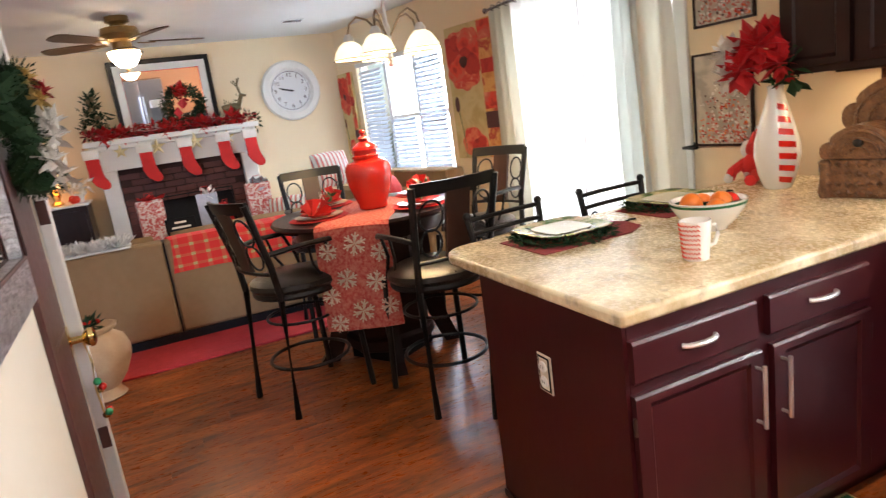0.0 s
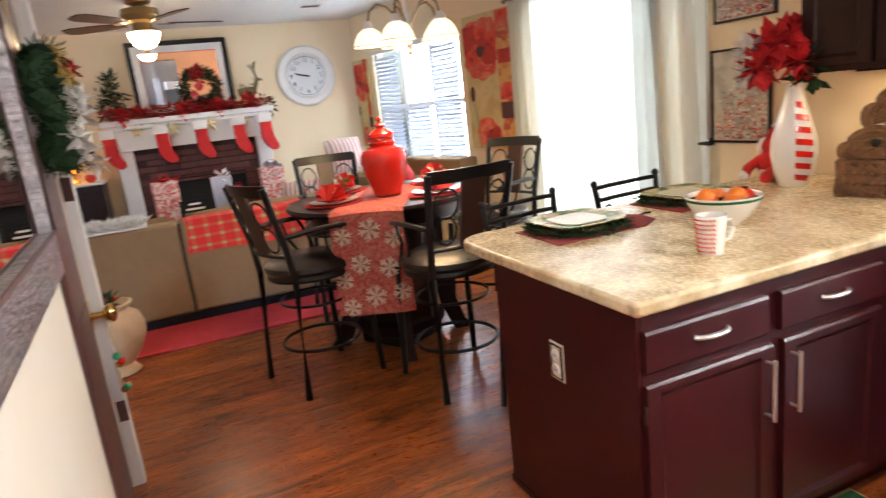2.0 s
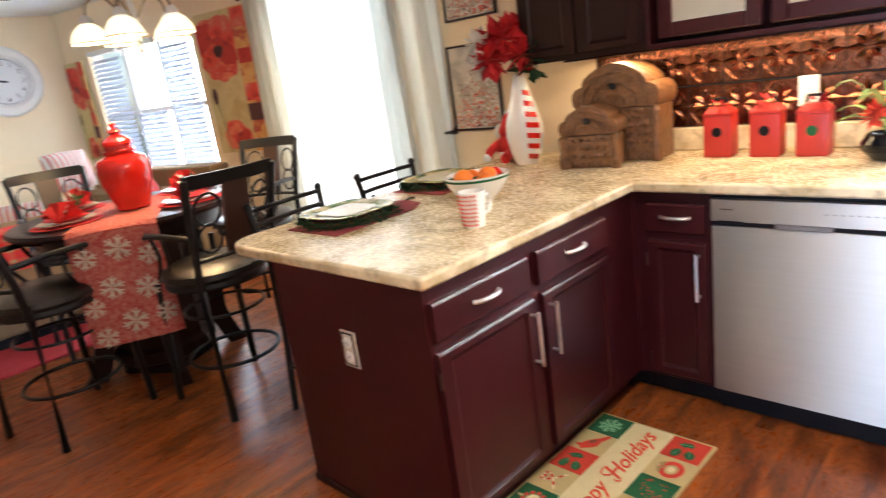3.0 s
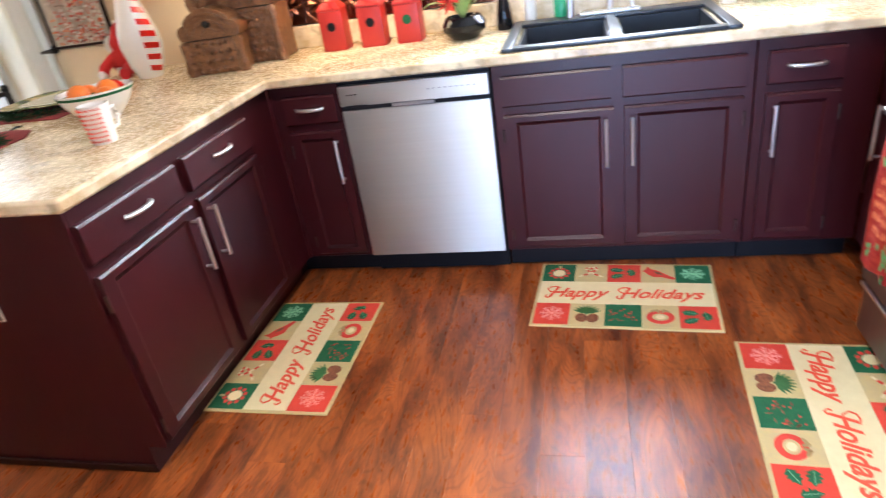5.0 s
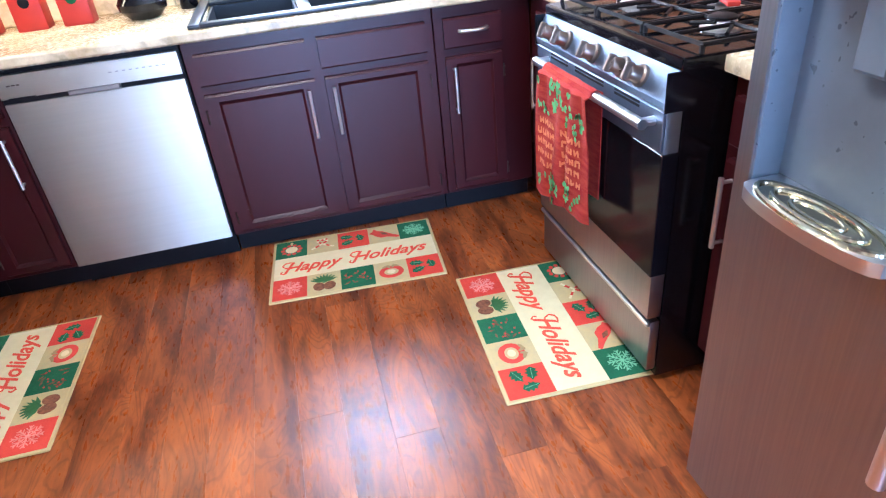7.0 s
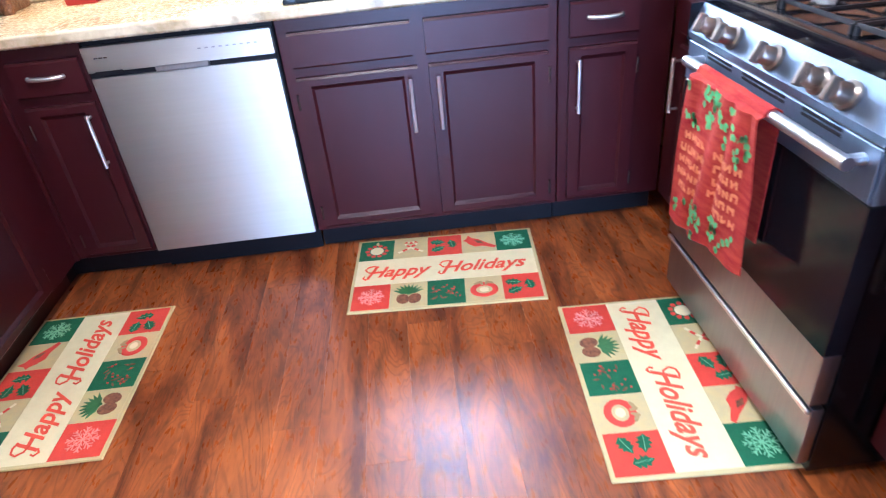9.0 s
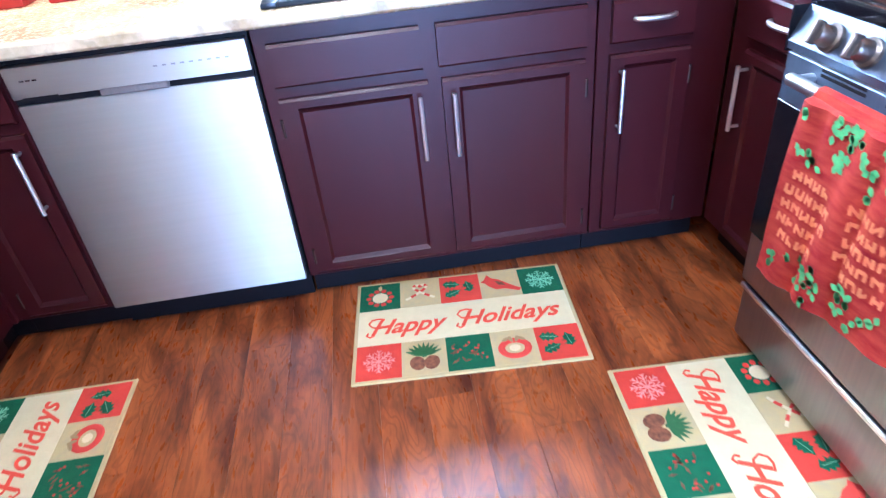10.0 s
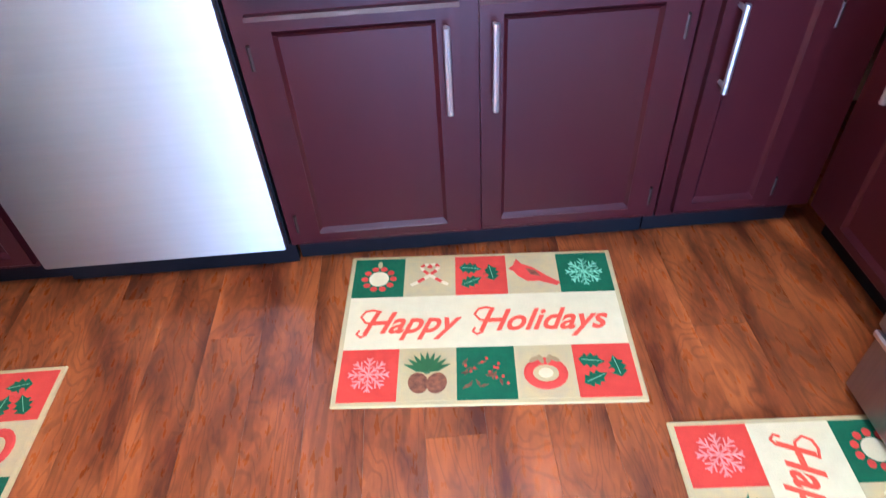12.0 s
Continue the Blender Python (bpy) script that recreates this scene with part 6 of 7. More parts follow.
for k in range(8):
    bm = bmesh.new()
    pts = []
    for j in range(17):
        a = radians(140 + 112 * j / 16)
        z = 0.008 + 0.0135 * k + (0.006 if j % 2 else 0)
        r = 0.0360 + 0.0092 * z / 0.115 + 0.0006
        pts.append((r * math.cos(a), r * math.sin(a), z))
    part("zigzag", tube(bm, pts, 0.0018, 5), CORAL, mug)

# ---- walls of the dining area ----


def blotch(name, colors, scale, seed):
    """Painted canvas: soft patches of several colours."""
    m = bpy.data.materials.new(name)
    m.use_nodes = True
    n, link = m.node_tree.nodes, m.node_tree.links.new
    tc, mp = n.new("ShaderNodeTexCoord"), n.new("ShaderNodeMapping")
    mp.inputs["Location"].default_value = (seed, seed * 2, seed)
    tex, ramp = n.new("ShaderNodeTexNoise"), n.new("ShaderNodeValToRGB")
    tex.inputs["Scale"].default_value, tex.inputs["Detail"].default_value, tex.inputs["Distortion"].default_value = scale, 6, 0.8
    ramp.color_ramp.interpolation = "EASE"
    while len(ramp.color_ramp.elements) < len(colors):
        ramp.color_ramp.elements.new(0.5)
    for k, c in enumerate(colors):
        ramp.color_ramp.elements[k].position = 0.30 + 0.42 * k / (len(colors) - 1)
        ramp.color_ramp.elements[k].color = (*c, 1)
    link(tc.outputs["Object"], mp.inputs[0])
    link(mp.outputs[0], tex.inputs[0])
    link(tex.outputs[0], ramp.inputs[0])
    link(ramp.outputs[0], n["Principled BSDF"].inputs["Base Color"])
    n["Principled BSDF"].inputs["Roughness"].default_value = 0.7
    return m


BLUSH = material("blush_paint", (0.55, 0.22, 0.18), 0.8)
OLIVE = blotch("olive_canvas", [(0.55, 0.42, 0.18), (0.62, 0.50, 0.24), (0.50, 0.36, 0.14)], 5, 1.0)
POPPY = blotch("poppy_petals", [(0.45, 0.02, 0.015), (0.70, 0.06, 0.03), (0.62, 0.12, 0.07), (0.75, 0.30, 0.18)], 8, 3.0)
POPPY_DARK = blotch("poppy_shade", [(0.30, 0.012, 0.012), (0.50, 0.03, 0.02), (0.42, 0.02, 0.016)], 9, 6.0)
POPPY_LIGHT = blotch("poppy_glow", [(0.66, 0.07, 0.03), (0.74, 0.20, 0.10), (0.62, 0.05, 0.03), (0.78, 0.36, 0.22)], 8, 8.0)
RUST = blotch("rust_strip", [(0.55, 0.22, 0.05), (0.70, 0.38, 0.12), (0.45, 0.06, 0.03), (0.65, 0.30, 0.08)], 7, 5.0)
DARKP = material("dark_paint", (0.10, 0.03, 0.03), 0.7)


def canvas(m, w, h, label, flip=False):
    """A canvas in the x, z plane facing -y, its foot at z = 0."""
    c = thing("wall_painting", m, label, "painting", "poppy paintings")
    part("stretcher", B((0, 0, 0), (w, 0.03, h), 0.003), OLIVE, c)
    st = w * 0.27
    part("strip", B((w - st, -0.003, 0), (w, -0.0005, h)), RUST, c)
    part("square", B((w - st, -0.005, h * 0.22), (w, -0.0032, h * 0.34)), DARKP, c)
    flat = Matrix.Rotation(radians(90), 4, "X")

    def petal(cx, cz, rx, rz, turn, lift, ph):
        c, si = math.cos(turn), math.sin(turn)
        pts = []
        for k in range(36):
            t = 2 * math.pi * k / 36
            q = 1 + 0.09 * math.sin(3 * t + ph) + 0.05 * math.sin(7 * t + 2 * ph)
            x, z = rx * q * math.cos(t), rz * q * math.sin(t)
            pts.append((min(max(cx + c * x - si * z, 0.002), w - st - 0.002), min(max(cz + si * x + c * z, 0.004), h - 0.004)))
        return moved(prism(bmesh.new(), pts, lift, lift + 0.0012), flat)

    pet = part("poppy", petal(w * 0.36, h * 0.76, w * 0.40, h * 0.22, 0.2, 0.0010, 0.4), POPPY, c, "large red poppy", False)
    for cx, cz, rx, rz, turn, lift, mat in ((0.20, 0.80, 0.24, 0.15, 0.7, 0.0024, POPPY_DARK), (0.52, 0.84, 0.24, 0.13, -0.5, 0.0026, POPPY), (0.40, 0.64, 0.30, 0.12, 0.15, 0.0038, POPPY_LIGHT), (0.22, 0.68, 0.16, 0.12, -0.9, 0.0052, POPPY), (0.52, 0.72, 0.15, 0.13, 0.9, 0.0052, POPPY_DARK)):
        part("petal", petal(w * cx, h * cz, w * rx, h * rz, turn, lift, cx * 9), mat, pet, "", False)
    part("heart", petal(w * 0.38, h * 0.73, w * 0.09, h * 0.04, 0.3, 0.0066, 1.0), DARKP, pet, "", False)
    low = part("poppy", petal(w * 0.42, h * 0.12, w * 0.28, h * 0.11, -0.2, 0.0010, 2.0), POPPY_LIGHT, c, "lower red poppy", False)
    part("petal", petal(w * 0.52, h * 0.09, w * 0.16, h * 0.07, 0.5, 0.0024, 0.6), POPPY_DARK, low, "", False)
    for z0, z1, mat in ((0.36, 0.48, POPPY), (0.62, 0.72, POPPY_DARK), (0.86, 0.99, POPPY)):
        part("square", B((w - st + 0.004, -0.0046, h * z0), (w - 0.004, -0.0031, h * z1)), mat, c)
    part("bud", moved(prism(bmesh.new(), oval(w * 0.12, h * 0.42, w * 0.05, h * 0.06), 0.0005, 0.003), Matrix.Rotation(radians(90), 4, "X")), DARKP, c, "", False)
    part("stem", T([(w * 0.14, -0.002, h * 0.36), (w * 0.22, -0.002, h * 0.1), (w * 0.2, -0.002, 0.01)], 0.003, 5), HOLLY, c)
    return c


# on the bent wall: canvas x runs back along s
def on_bent(s, z):
    return BENT @ Matrix.Translation((s, 0.036, z)) @ Matrix.Rotation(radians(180), 4, "Z")


canvas(on_bent(0.665, 0.98), 0.60, 1.13, "tall canvas painting of a red poppy on olive ground")
canvas(on_bent(2.68, 1.02), 0.30, 0.95, "narrow canvas painting of a red poppy beside the window")
BLOSSOM = blotch("blossom_print", [(0.50, 0.46, 0.38), (0.58, 0.53, 0.44), (0.40, 0.36, 0.30), (0.56, 0.40, 0.32)], 6, 2.0)
for y, z0, h, w in ((2.585, 1.05, 0.48, 0.37), (2.56, 1.66, 0.48, 0.37)):
    p = thing("framed_print", pose(EAST - 0.001, y, z0, 0, 0, -90), "framed print of red and orange blossoms on grey", "picture", "blossom prints")
    part("print", B((0.01, -0.012, 0.01), (w - 0.01, -0.001, h - 0.01)), BLOSSOM, p)
    bm = bmesh.new()
    for a, b in (((0, 0), (0.012, h)), ((w - 0.012, 0), (w, h)), ((0.012, 0), (w - 0.012, 0.012)), ((0.012, h - 0.012), (w - 0.012, h))):
        box(bm, (a[0], -0.02, a[1]), (b[0], -0.0005, b[1]), 0.002)
    part("frame", bm, CHERRY_DARK, p, "dark wood frame")
    for mat, count, top in ((RED_PILE, 60, 0.55), (BLUSH, 150, 0.75), (ORANGE, 30, 0.6), (DARKP, 40, 0.85), (WHITE_FUR, 120, 0.95)):
        bm = bmesh.new()
        for k in range(count):
            x = w * (0.08 + 0.84 * rnd.random() ** 0.7)
            z = h * top * rnd.random() ** 1.5 * (0.5 + 0.5 * x / w) + 0.02
            prism(bm, oval(x, min(z, h - 0.03), rnd.uniform(0.003, 0.010), rnd.uniform(0.003, 0.008), 7, rnd.random()), 0.0121, 0.0132)
        tagged(part("blossoms", moved(bm, Matrix.Rotation(radians(90), 4, "X")), mat, p, "", False), kind="stuff")
sw = thing("light_switch", pose(EAST - 0.001, 4.52, 1.16, 0, 0, -90), "bronze double light switch plate", "switch")
part("plate", B((-0.055, -0.007, 0), (0.055, -0.0005, 0.115), 0.003), PEWTER, sw)
for x in (-0.023, 0.023):
    part("toggle", B((x - 0.005, -0.018, 0.045), (x + 0.005, -0.007, 0.068), 0.002), PEWTER, sw)
hb = thing("curtain_holdback", pose(EAST - 0.001, 2.60, 1.05), "black iron curtain holdback", "hook")
part("rod", T([(0, 0, 0), (-0.09, 0, 0.0), (-0.11, -0.05, 0.004), (-0.11, -0.09, 0.0)], 0.008, 8), BLACK_METAL, hb)
part("rose", moved(L([(0.022, 0), (0.018, 0.008)], 14), Matrix.Rotation(radians(-90), 4, "Y")), BLACK_METAL, hb)

# curtains
rod = thing("curtain_rod", pose(EAST - 0.10, 0, 2.14), "dark bronze curtain rod above the patio door", "curtain rod")
part("rod", T([(0, 2.52, 0), (0, 4.56, 0)], 0.011, 10), PEWTER, rod)
for y in (2.50, 4.575):
    part("finial", ball(bmesh.new(), (0, y, 0), 0.022), PEWTER, rod)
for y in (2.56, 4.54):
    part("bracket", T([(0, y, 0), (0.099, y, 0)], 0.008, 8), PEWTER, rod)


def curtain(y0, y1, mat, label, folds, lean=0.0, depth=0.05):
    c = thing("curtain", pose(EAST - 0.10, 0, 0), label, "curtain", "patio door curtains")

    def at(u, v):
        y = y0 + (y1 - y0) * u + lean * (v ** 1.5) * (1 - 0.5 * u)
        x = depth * math.sin(u * folds * 2 * math.pi + 0.6 * math.sin(v * 3)) * (0.7 + 0.3 * v) + 0.008 * math.sin(u * folds * 5.3 + v * 6)
        return (x, y, 2.13 - 2.10 * v + 0.012 * math.sin(u * folds * 2 * math.pi) * (1 - v))
    part("cloth", sheet(bmesh.new(), at, max(24, int(folds * 12)), 16), mat, c)
    for k in range(max(2, int(folds))):
        y = y0 + (y1 - y0) * (k + 0.5) / int(max(2, folds))
        part("ring", moved(T(ring(0.022, 14), 0.004, 6, True), Matrix.Translation((0, y, 2.14)) @ Matrix.Rotation(radians(90), 4, "X")), PEWTER, c)


curtain(4.20, 4.50, DRAPE, "cream drape gathered at the side of the patio door", 3)
curtain(3.11, 4.19, SHEER, "white sheer curtain glowing before the patio door", 8, 0, 0.02)
curtain(2.83, 3.10, PALE_DRAPE, "white sheer curtain with soft folds", 3, -0.06, 0.035)
curtain(2.97, 2.62, DRAPE, "cream drape drawn aside at the patio door", 2, -0.12, 0.03)
sht = thing("curtain_pull", pose(EAST - 0.14, 3.36, 0), "thin cord hanging before the sheer curtain", "cord")
part("cord", T([(0, 0, 2.12), (0.0, -0.01, 1.4), (0.0, 0.06, 0.9), (0, 0.08, 0.4)], 0.004, 6), PEWTER, sht)

# ---- chandelier ----
ANTIQUE_N = material("aged_bronze", (0.30, 0.22, 0.14), 0.3, 0.9)
CH = (1.40, 3.40)
chd = thing("chandelier", pose(*CH, 0), "brushed nickel chandelier with five frosted glass shades, lit", "chandelier")
part("canopy", L([(0.06, 0), (0.055, 0.02), (0.02, 0.03)], 20, (0, 0, CEILING - 0.031)), CHROME, chd)
part("chain", T([(0, 0, 2.02), (0.004, 0, 2.15), (0, 0.004, 2.3), (0, 0, CEILING - 0.02)], 0.007, 8), CHROME, chd)
part("column", L([(0.006, 1.70), (0.022, 1.715), (0.026, 1.74), (0.012, 1.76), (0.018, 1.82), (0.026, 1.88), (0.014, 1.94), (0.010, 2.03)], 16), CHROME, chd)
for k in range(5):
    a = 2 * math.pi * k / 5 + 0.3
    c, s = math.cos(a), math.sin(a)
    pts = [(0.012, 1.86), (0.05, 1.90), (0.10, 1.965), (0.155, 1.985), (0.20, 1.95), (0.215, 1.895)]
    arm = part("arm", T([(r * c, r * s, z) for r, z in pts], 0.006, 8), ANTIQUE_N, chd)
    part("socket", L([(0.028, 0), (0.030, 0.02), (0.016, 0.045)], 16, (0.215 * c, 0.215 * s, 1.855)), CHROME, arm)
    sh = part("shade", L([(0.030, 1.860), (0.056, 1.842), (0.080, 1.808), (0.094, 1.768), (0.091, 1.768), (0.077, 1.808), (0.053, 1.838), (0.028, 1.856)], 24, (0.215 * c, 0.215 * s, 0)), SHADE, chd, "frosted bell shade, lit")
    part("shade_rim", T([(0.215 * c + x, 0.215 * s + y, z) for x, y, z in ring(0.0945, 24, 1.768)], 0.003, 6, True), PEWTER, sh)

# ---- ceiling fan ----
fan = thing("ceiling_fan", pose(0.07, 5.5, 0), "ceiling fan with brown blades and a lit frosted bowl", "fan")
ANTIQUE = material("antique_brass", (0.32, 0.20, 0.08), 0.3, 0.9)
part("canopy", L([(0.085, 2.439), (0.088, 2.40), (0.05, 2.385), (0.06, 2.37), (0.13, 2.355), (0.14, 2.31), (0.12, 2.27), (0.07, 2.255), (0.07, 2.21), (0.10, 2.19)], 28), ANTIQUE, fan, "antique brass motor housing")
part("glass_bowl", L([(0.112, 2.185), (0.106, 2.15), (0.078, 2.10), (0.052, 2.075), (0.012, 2.066)], 28), BOWL_GLOW, fan, "lit frosted glass bowl")
part("bowl_finial", L([(0.004, 2.036), (0.012, 2.046), (0.010, 2.065)], 12), ANTIQUE, fan)
BLADE = material("dark_fan_blade", (0.06, 0.028, 0.014), 0.4, 0, (0.09, 0.045, 0.02), 5, (1, 8, 1))
for k in range(5):
    a = radians(10 + 72 * k)
    bm = bmesh.new()
    outline = [(0.20, -0.05), (0.35, -0.065), (0.54, -0.07), (0.60, -0.05), (0.615, 0.0), (0.60, 0.05), (0.54, 0.07), (0.35, 0.065), (0.20, 0.05)]
    prism(bm, outline, -0.004, 0.004)
    bm.transform(Matrix.Translation((0, 0, 2.255)) @ Matrix.Rotation(a, 4, "Z") @ Matrix.Rotation(radians(10), 4, "X"))
    bl = part("blade", bm, BLADE, fan, "", False)
    part("bracket", moved(B((0.11, -0.02, -0.012), (0.24, 0.02, -0.005), 0.002), Matrix.Translation((0, 0, 2.255)) @ Matrix.Rotation(a, 4, "Z") @ Matrix.Rotation(radians(10), 4, "X")), ANTIQUE, bl)
vent = thing("ceiling_vent", pose(1.55, 6.2, CEILING - 0.001, 0, 0, 0), "small white ceiling vent grille", "vent")
part("frame", B((-0.10, -0.06, -0.008), (0.10, 0.06, 0), 0.003), WHITE, vent)
for k in range(6):
    part("slat", B((-0.085, -0.045 + 0.016 * k, -0.012), (0.085, -0.040 + 0.016 * k, -0.0081)), PEWTER, vent)

# flush ceiling light of the kitchen
kl = thing("kitchen_ceiling_light", pose(0.95, 0.05, CEILING), "round white flush ceiling light, lit", "light")
part("pan", L([(0.20, -0.03), (0.205, -0.0005), (0.0001, -0.0004)], 30), WHITE, kl)
part("diffuser", L([(0.0001, -0.10), (0.09, -0.092), (0.16, -0.07), (0.195, -0.0305)], 30), SHADE, kl, "lit frosted diffuser")

# ---- living area ----
rugl = solid("area_rug", B((-2.3, 4.40, 0), (1.45, 6.5, 0.018), 0.008, 2), RED_RUG, "red shaggy area rug under the sofa", "rug")


def sofa(m, w, label, seams, h=0.76):
    s = thing("sofa", m, label, "sofa", "brown sofas")
    part("base", B((0.02, 0.02, 0.06), (w - 0.02, 0.90, 0.40), 0.02, 2), SOFA, s)
    xs = [0.0] + seams + [w]
    for a, b in zip(xs, xs[1:]):
        part("back", B((a + 0.006, 0.0, 0.07), (b - 0.006, 0.22, h), 0.035, 3), SOFA, s)
        part("seat_cushion", B((a + 0.03, 0.23, 0.40), (b - 0.03, 0.90, 0.53), 0.04, 3), SOFA, s)
        part("back_cushion", moved(pillow(bmesh.new(), b - a - 0.06, 0.34, 0.20), Matrix.Translation(((a + b) / 2, 0.33, 0.62)) @ Matrix.Rotation(radians(-8), 4, "X")), SOFA, s)
    for x in (0.0, w - 0.2):
        part("arm", B((x, 0.225, 0.07), (x + 0.2, 0.95, 0.62), 0.05, 3), SOFA, s)
    for a in seams:
        # black strip that stands for the shade between two sections
        part("seam_piping", B((a - 0.005, 0.012, 0.06), (a + 0.005, 0.05, h - 0.03)), KICK, s, "dark strip for the shade in the gap between sections")
    part("plinth", B((0.03, 0.015, 0.0), (w - 0.03, 0.88, 0.059)), KICK, s, "black base strip")
    return s


sofa(pose(-1.30, 4.94, 0.018), 2.62, "brown microfibre sectional sofa seen from behind", [1.33])
sofa(BENT @ pose(0.55, 0.08, 0.0, 0, 0, 0), 1.75, "brown microfibre loveseat under the window", [0.87], 0.92)


def plaid():
    m = bpy.data.materials.new("red_plaid_cloth")
    m.use_nodes = True
    n, link = m.node_tree.nodes, m.node_tree.links.new
    tc, sep = n.new("ShaderNodeTexCoord"), n.new("ShaderNodeSeparateXYZ")
    link(tc.outputs["Object"], sep.inputs[0])
    total = None
    for axis, period in (("X", 0.105), ("Z", 0.075)):
        mul, fr_, cmp_ = n.new("ShaderNodeMath"), n.new("ShaderNodeMath"), n.new("ShaderNodeMath")
        mul.operation, fr_.operation, cmp_.operation = "MULTIPLY", "FRACT", "COMPARE"
        mul.inputs[1].default_value = 1 / period
        cmp_.inputs[1].default_value, cmp_.inputs[2].default_value = 0.5, 0.14
        link(sep.outputs[axis], mul.inputs[0])
        link(mul.outputs[0], fr_.inputs[0])
        link(fr_.outputs[0], cmp_.inputs[0])
        if total is None:
            total = cmp_.outputs[0]
        else:
            add = n.new("ShaderNodeMath")
            add.operation = "ADD"
            link(total, add.inputs[0])
            link(cmp_.outputs[0], add.inputs[1])
            half = n.new("ShaderNodeMath")
            half.operation = "MULTIPLY"
            half.inputs[1].default_value = 0.5
            link(add.outputs[0], half.inputs[0])
            total = half.outputs[0]
    ramp = n.new("ShaderNodeValToRGB")
    ramp.color_ramp.interpolation = "CONSTANT"
    e = ramp.color_ramp.elements
    e[0].color, e[1].position, e[1].color = (0.66, 0.03, 0.025, 1), 0.4, (0.60, 0.10, 0.05, 1)
    x = e.new(0.9)
    x.color = (0.42, 0.40, 0.16, 1)
    link(total, ramp.inputs[0])
    link(ramp.outputs[0], n["Principled BSDF"].inputs["Base Color"])
    n["Principled BSDF"].inputs["Roughness"].default_value = 0.9
    return m


throw = thing("plaid_throw", pose(0.06, 4.94, 0.018), "red plaid throw blanket draped over the sofa back", "blanket")


def throw_at(u, v):
    x = u * 1.05 + 0.02 * math.sin(v * 5)
    s = v * 0.62
    if s < 0.24:
        return (x, -0.008 - 0.006 * math.sin(u * 21) ** 2, 0.50 + s * 1.08 + 0.02 * math.sin(u * 3.1 + 1))
    if s < 0.46:
        return (x, -0.008 + (s - 0.24), 0.766 + 0.006 * math.sin(u * 17))
    return (x, 0.225 + 0.05, 0.76 - (s - 0.46) * 0.2)


part("cloth", sheet(bmesh.new(), throw_at, 40, 24, 0.004), plaid(), throw)
fur = thing("fur_throw", pose(-0.62, 5.03, 0.772), "white shaggy fur throw on the sofa back", "blanket")
bm = bmesh.new()
for k in range(900):
    x, y = rnd.uniform(-0.40, 0.42), rnd.uniform(-0.06, 0.14)
    leaf(bm, (x, y, 0.014 + 0.02 * rnd.random()), (rnd.gauss(0, 0.6), rnd.gauss(-0.1, 0.6), 0.7), 0.085, 0.09)
part("pelt", bm, WHITE_FUR, fur, "", False)
part("hide", B((-0.42, -0.09, 0.008), (0.44, 0.14, 0.022), 0.006), WHITE_FUR, fur)

STRIPE = bpy.data.materials.new("striped_cushion")
STRIPE.use_nodes = True
sn, sl = STRIPE.node_tree.nodes, STRIPE.node_tree.links.new
stc, swv, srp = sn.new("ShaderNodeTexCoord"), sn.new("ShaderNodeTexWave"), sn.new("ShaderNodeValToRGB")
swv.inputs["Scale"].default_value = 7
sl(stc.outputs["Object"], swv.inputs[0])
sl(swv.outputs[0], srp.inputs[0])
srp.color_ramp.interpolation = "CONSTANT"
se = srp.color_ramp.elements
se[0].color, se[1].position, se[1].color = (0.62, 0.60, 0.54, 1), 0.45, (0.25, 0.28, 0.30, 1)
sx = se.new(0.75)
sx.color = (0.55, 0.12, 0.10, 1)
sl(srp.outputs[0], sn["Principled BSDF"].inputs["Base Color"])
sn["Principled BSDF"].inputs["Roughness"].default_value = 0.9
for x, y, z, turn, mat, lab in ((1.68, 6.2, 1.07, 15, STRIPE, "striped grey and red cushion on the loveseat"), (1.17, 6.0, 0.73, -20, STRIPE, "striped pale cushion at the loveseat arm"), (2.05, 5.5, 0.80, 60, RED_CLOTH, "red cushion on the loveseat")):
    solid("cushion", pillow(bmesh.new(), 0.42, 0.36, 0.15), mat, lab, "cushion", pose(x, y, z - 0.06, -16, 0, turn), "loveseat cushions")

# fireplace
FPX0, FPX1 = -0.40, 1.10
fp = thing("fireplace", pose(0, NORTH - 0.001, 0), "white wooden fireplace surround with dark red brick and black firebox", "fireplace")
part("mantel_shelf", B((-0.48, -0.27, 1.535), (1.18, 0, 1.585), 0.008, 2), WHITE, fp)
part("crown", B((-0.44, -0.24, 1.49), (1.14, 0, 1.534), 0.015, 2), WHITE, fp)
part("frieze", B((FPX0, -0.20, 1.285), (FPX1, 0, 1.489), 0.004), WHITE, fp)
for x in (FPX0, 0.95):
    part("pilaster", B((x, -0.20, 0), (x + 0.15, 0, 1.284), 0.006), WHITE, fp)
part("mortar", B((-0.249, -0.12, 0), (-0.09, 0, 1.284)), MORTAR, fp)
part("mortar", B((0.80, -0.12, 0), (0.949, 0, 1.284)), MORTAR, fp)
part("mortar", B((-0.0899, -0.12, 0.96), (0.7999, 0, 1.284)), MORTAR, fp)
part("firebox", B((-0.0899, -0.03, 0), (0.7999, -0.003, 0.959)), FLAT_BLACK, fp, "flat black firebox panel")
part("fire_frame", T([(-0.085, -0.125, 0.02), (-0.085, -0.125, 0.95), (0.795, -0.125, 0.95), (0.795, -0.125, 0.02)], 0.012, 6), BLACK_METAL, fp)
part("hearth", B((-0.45, -0.55, 0), (1.15, -0.205, 0.06), 0.01), BRICK, fp)
bmesh_brick = link_mesh("brick", B((-0.095, -0.012, -0.029), (0.095, 0.0, 0.029), 0.004), BRICK, False)
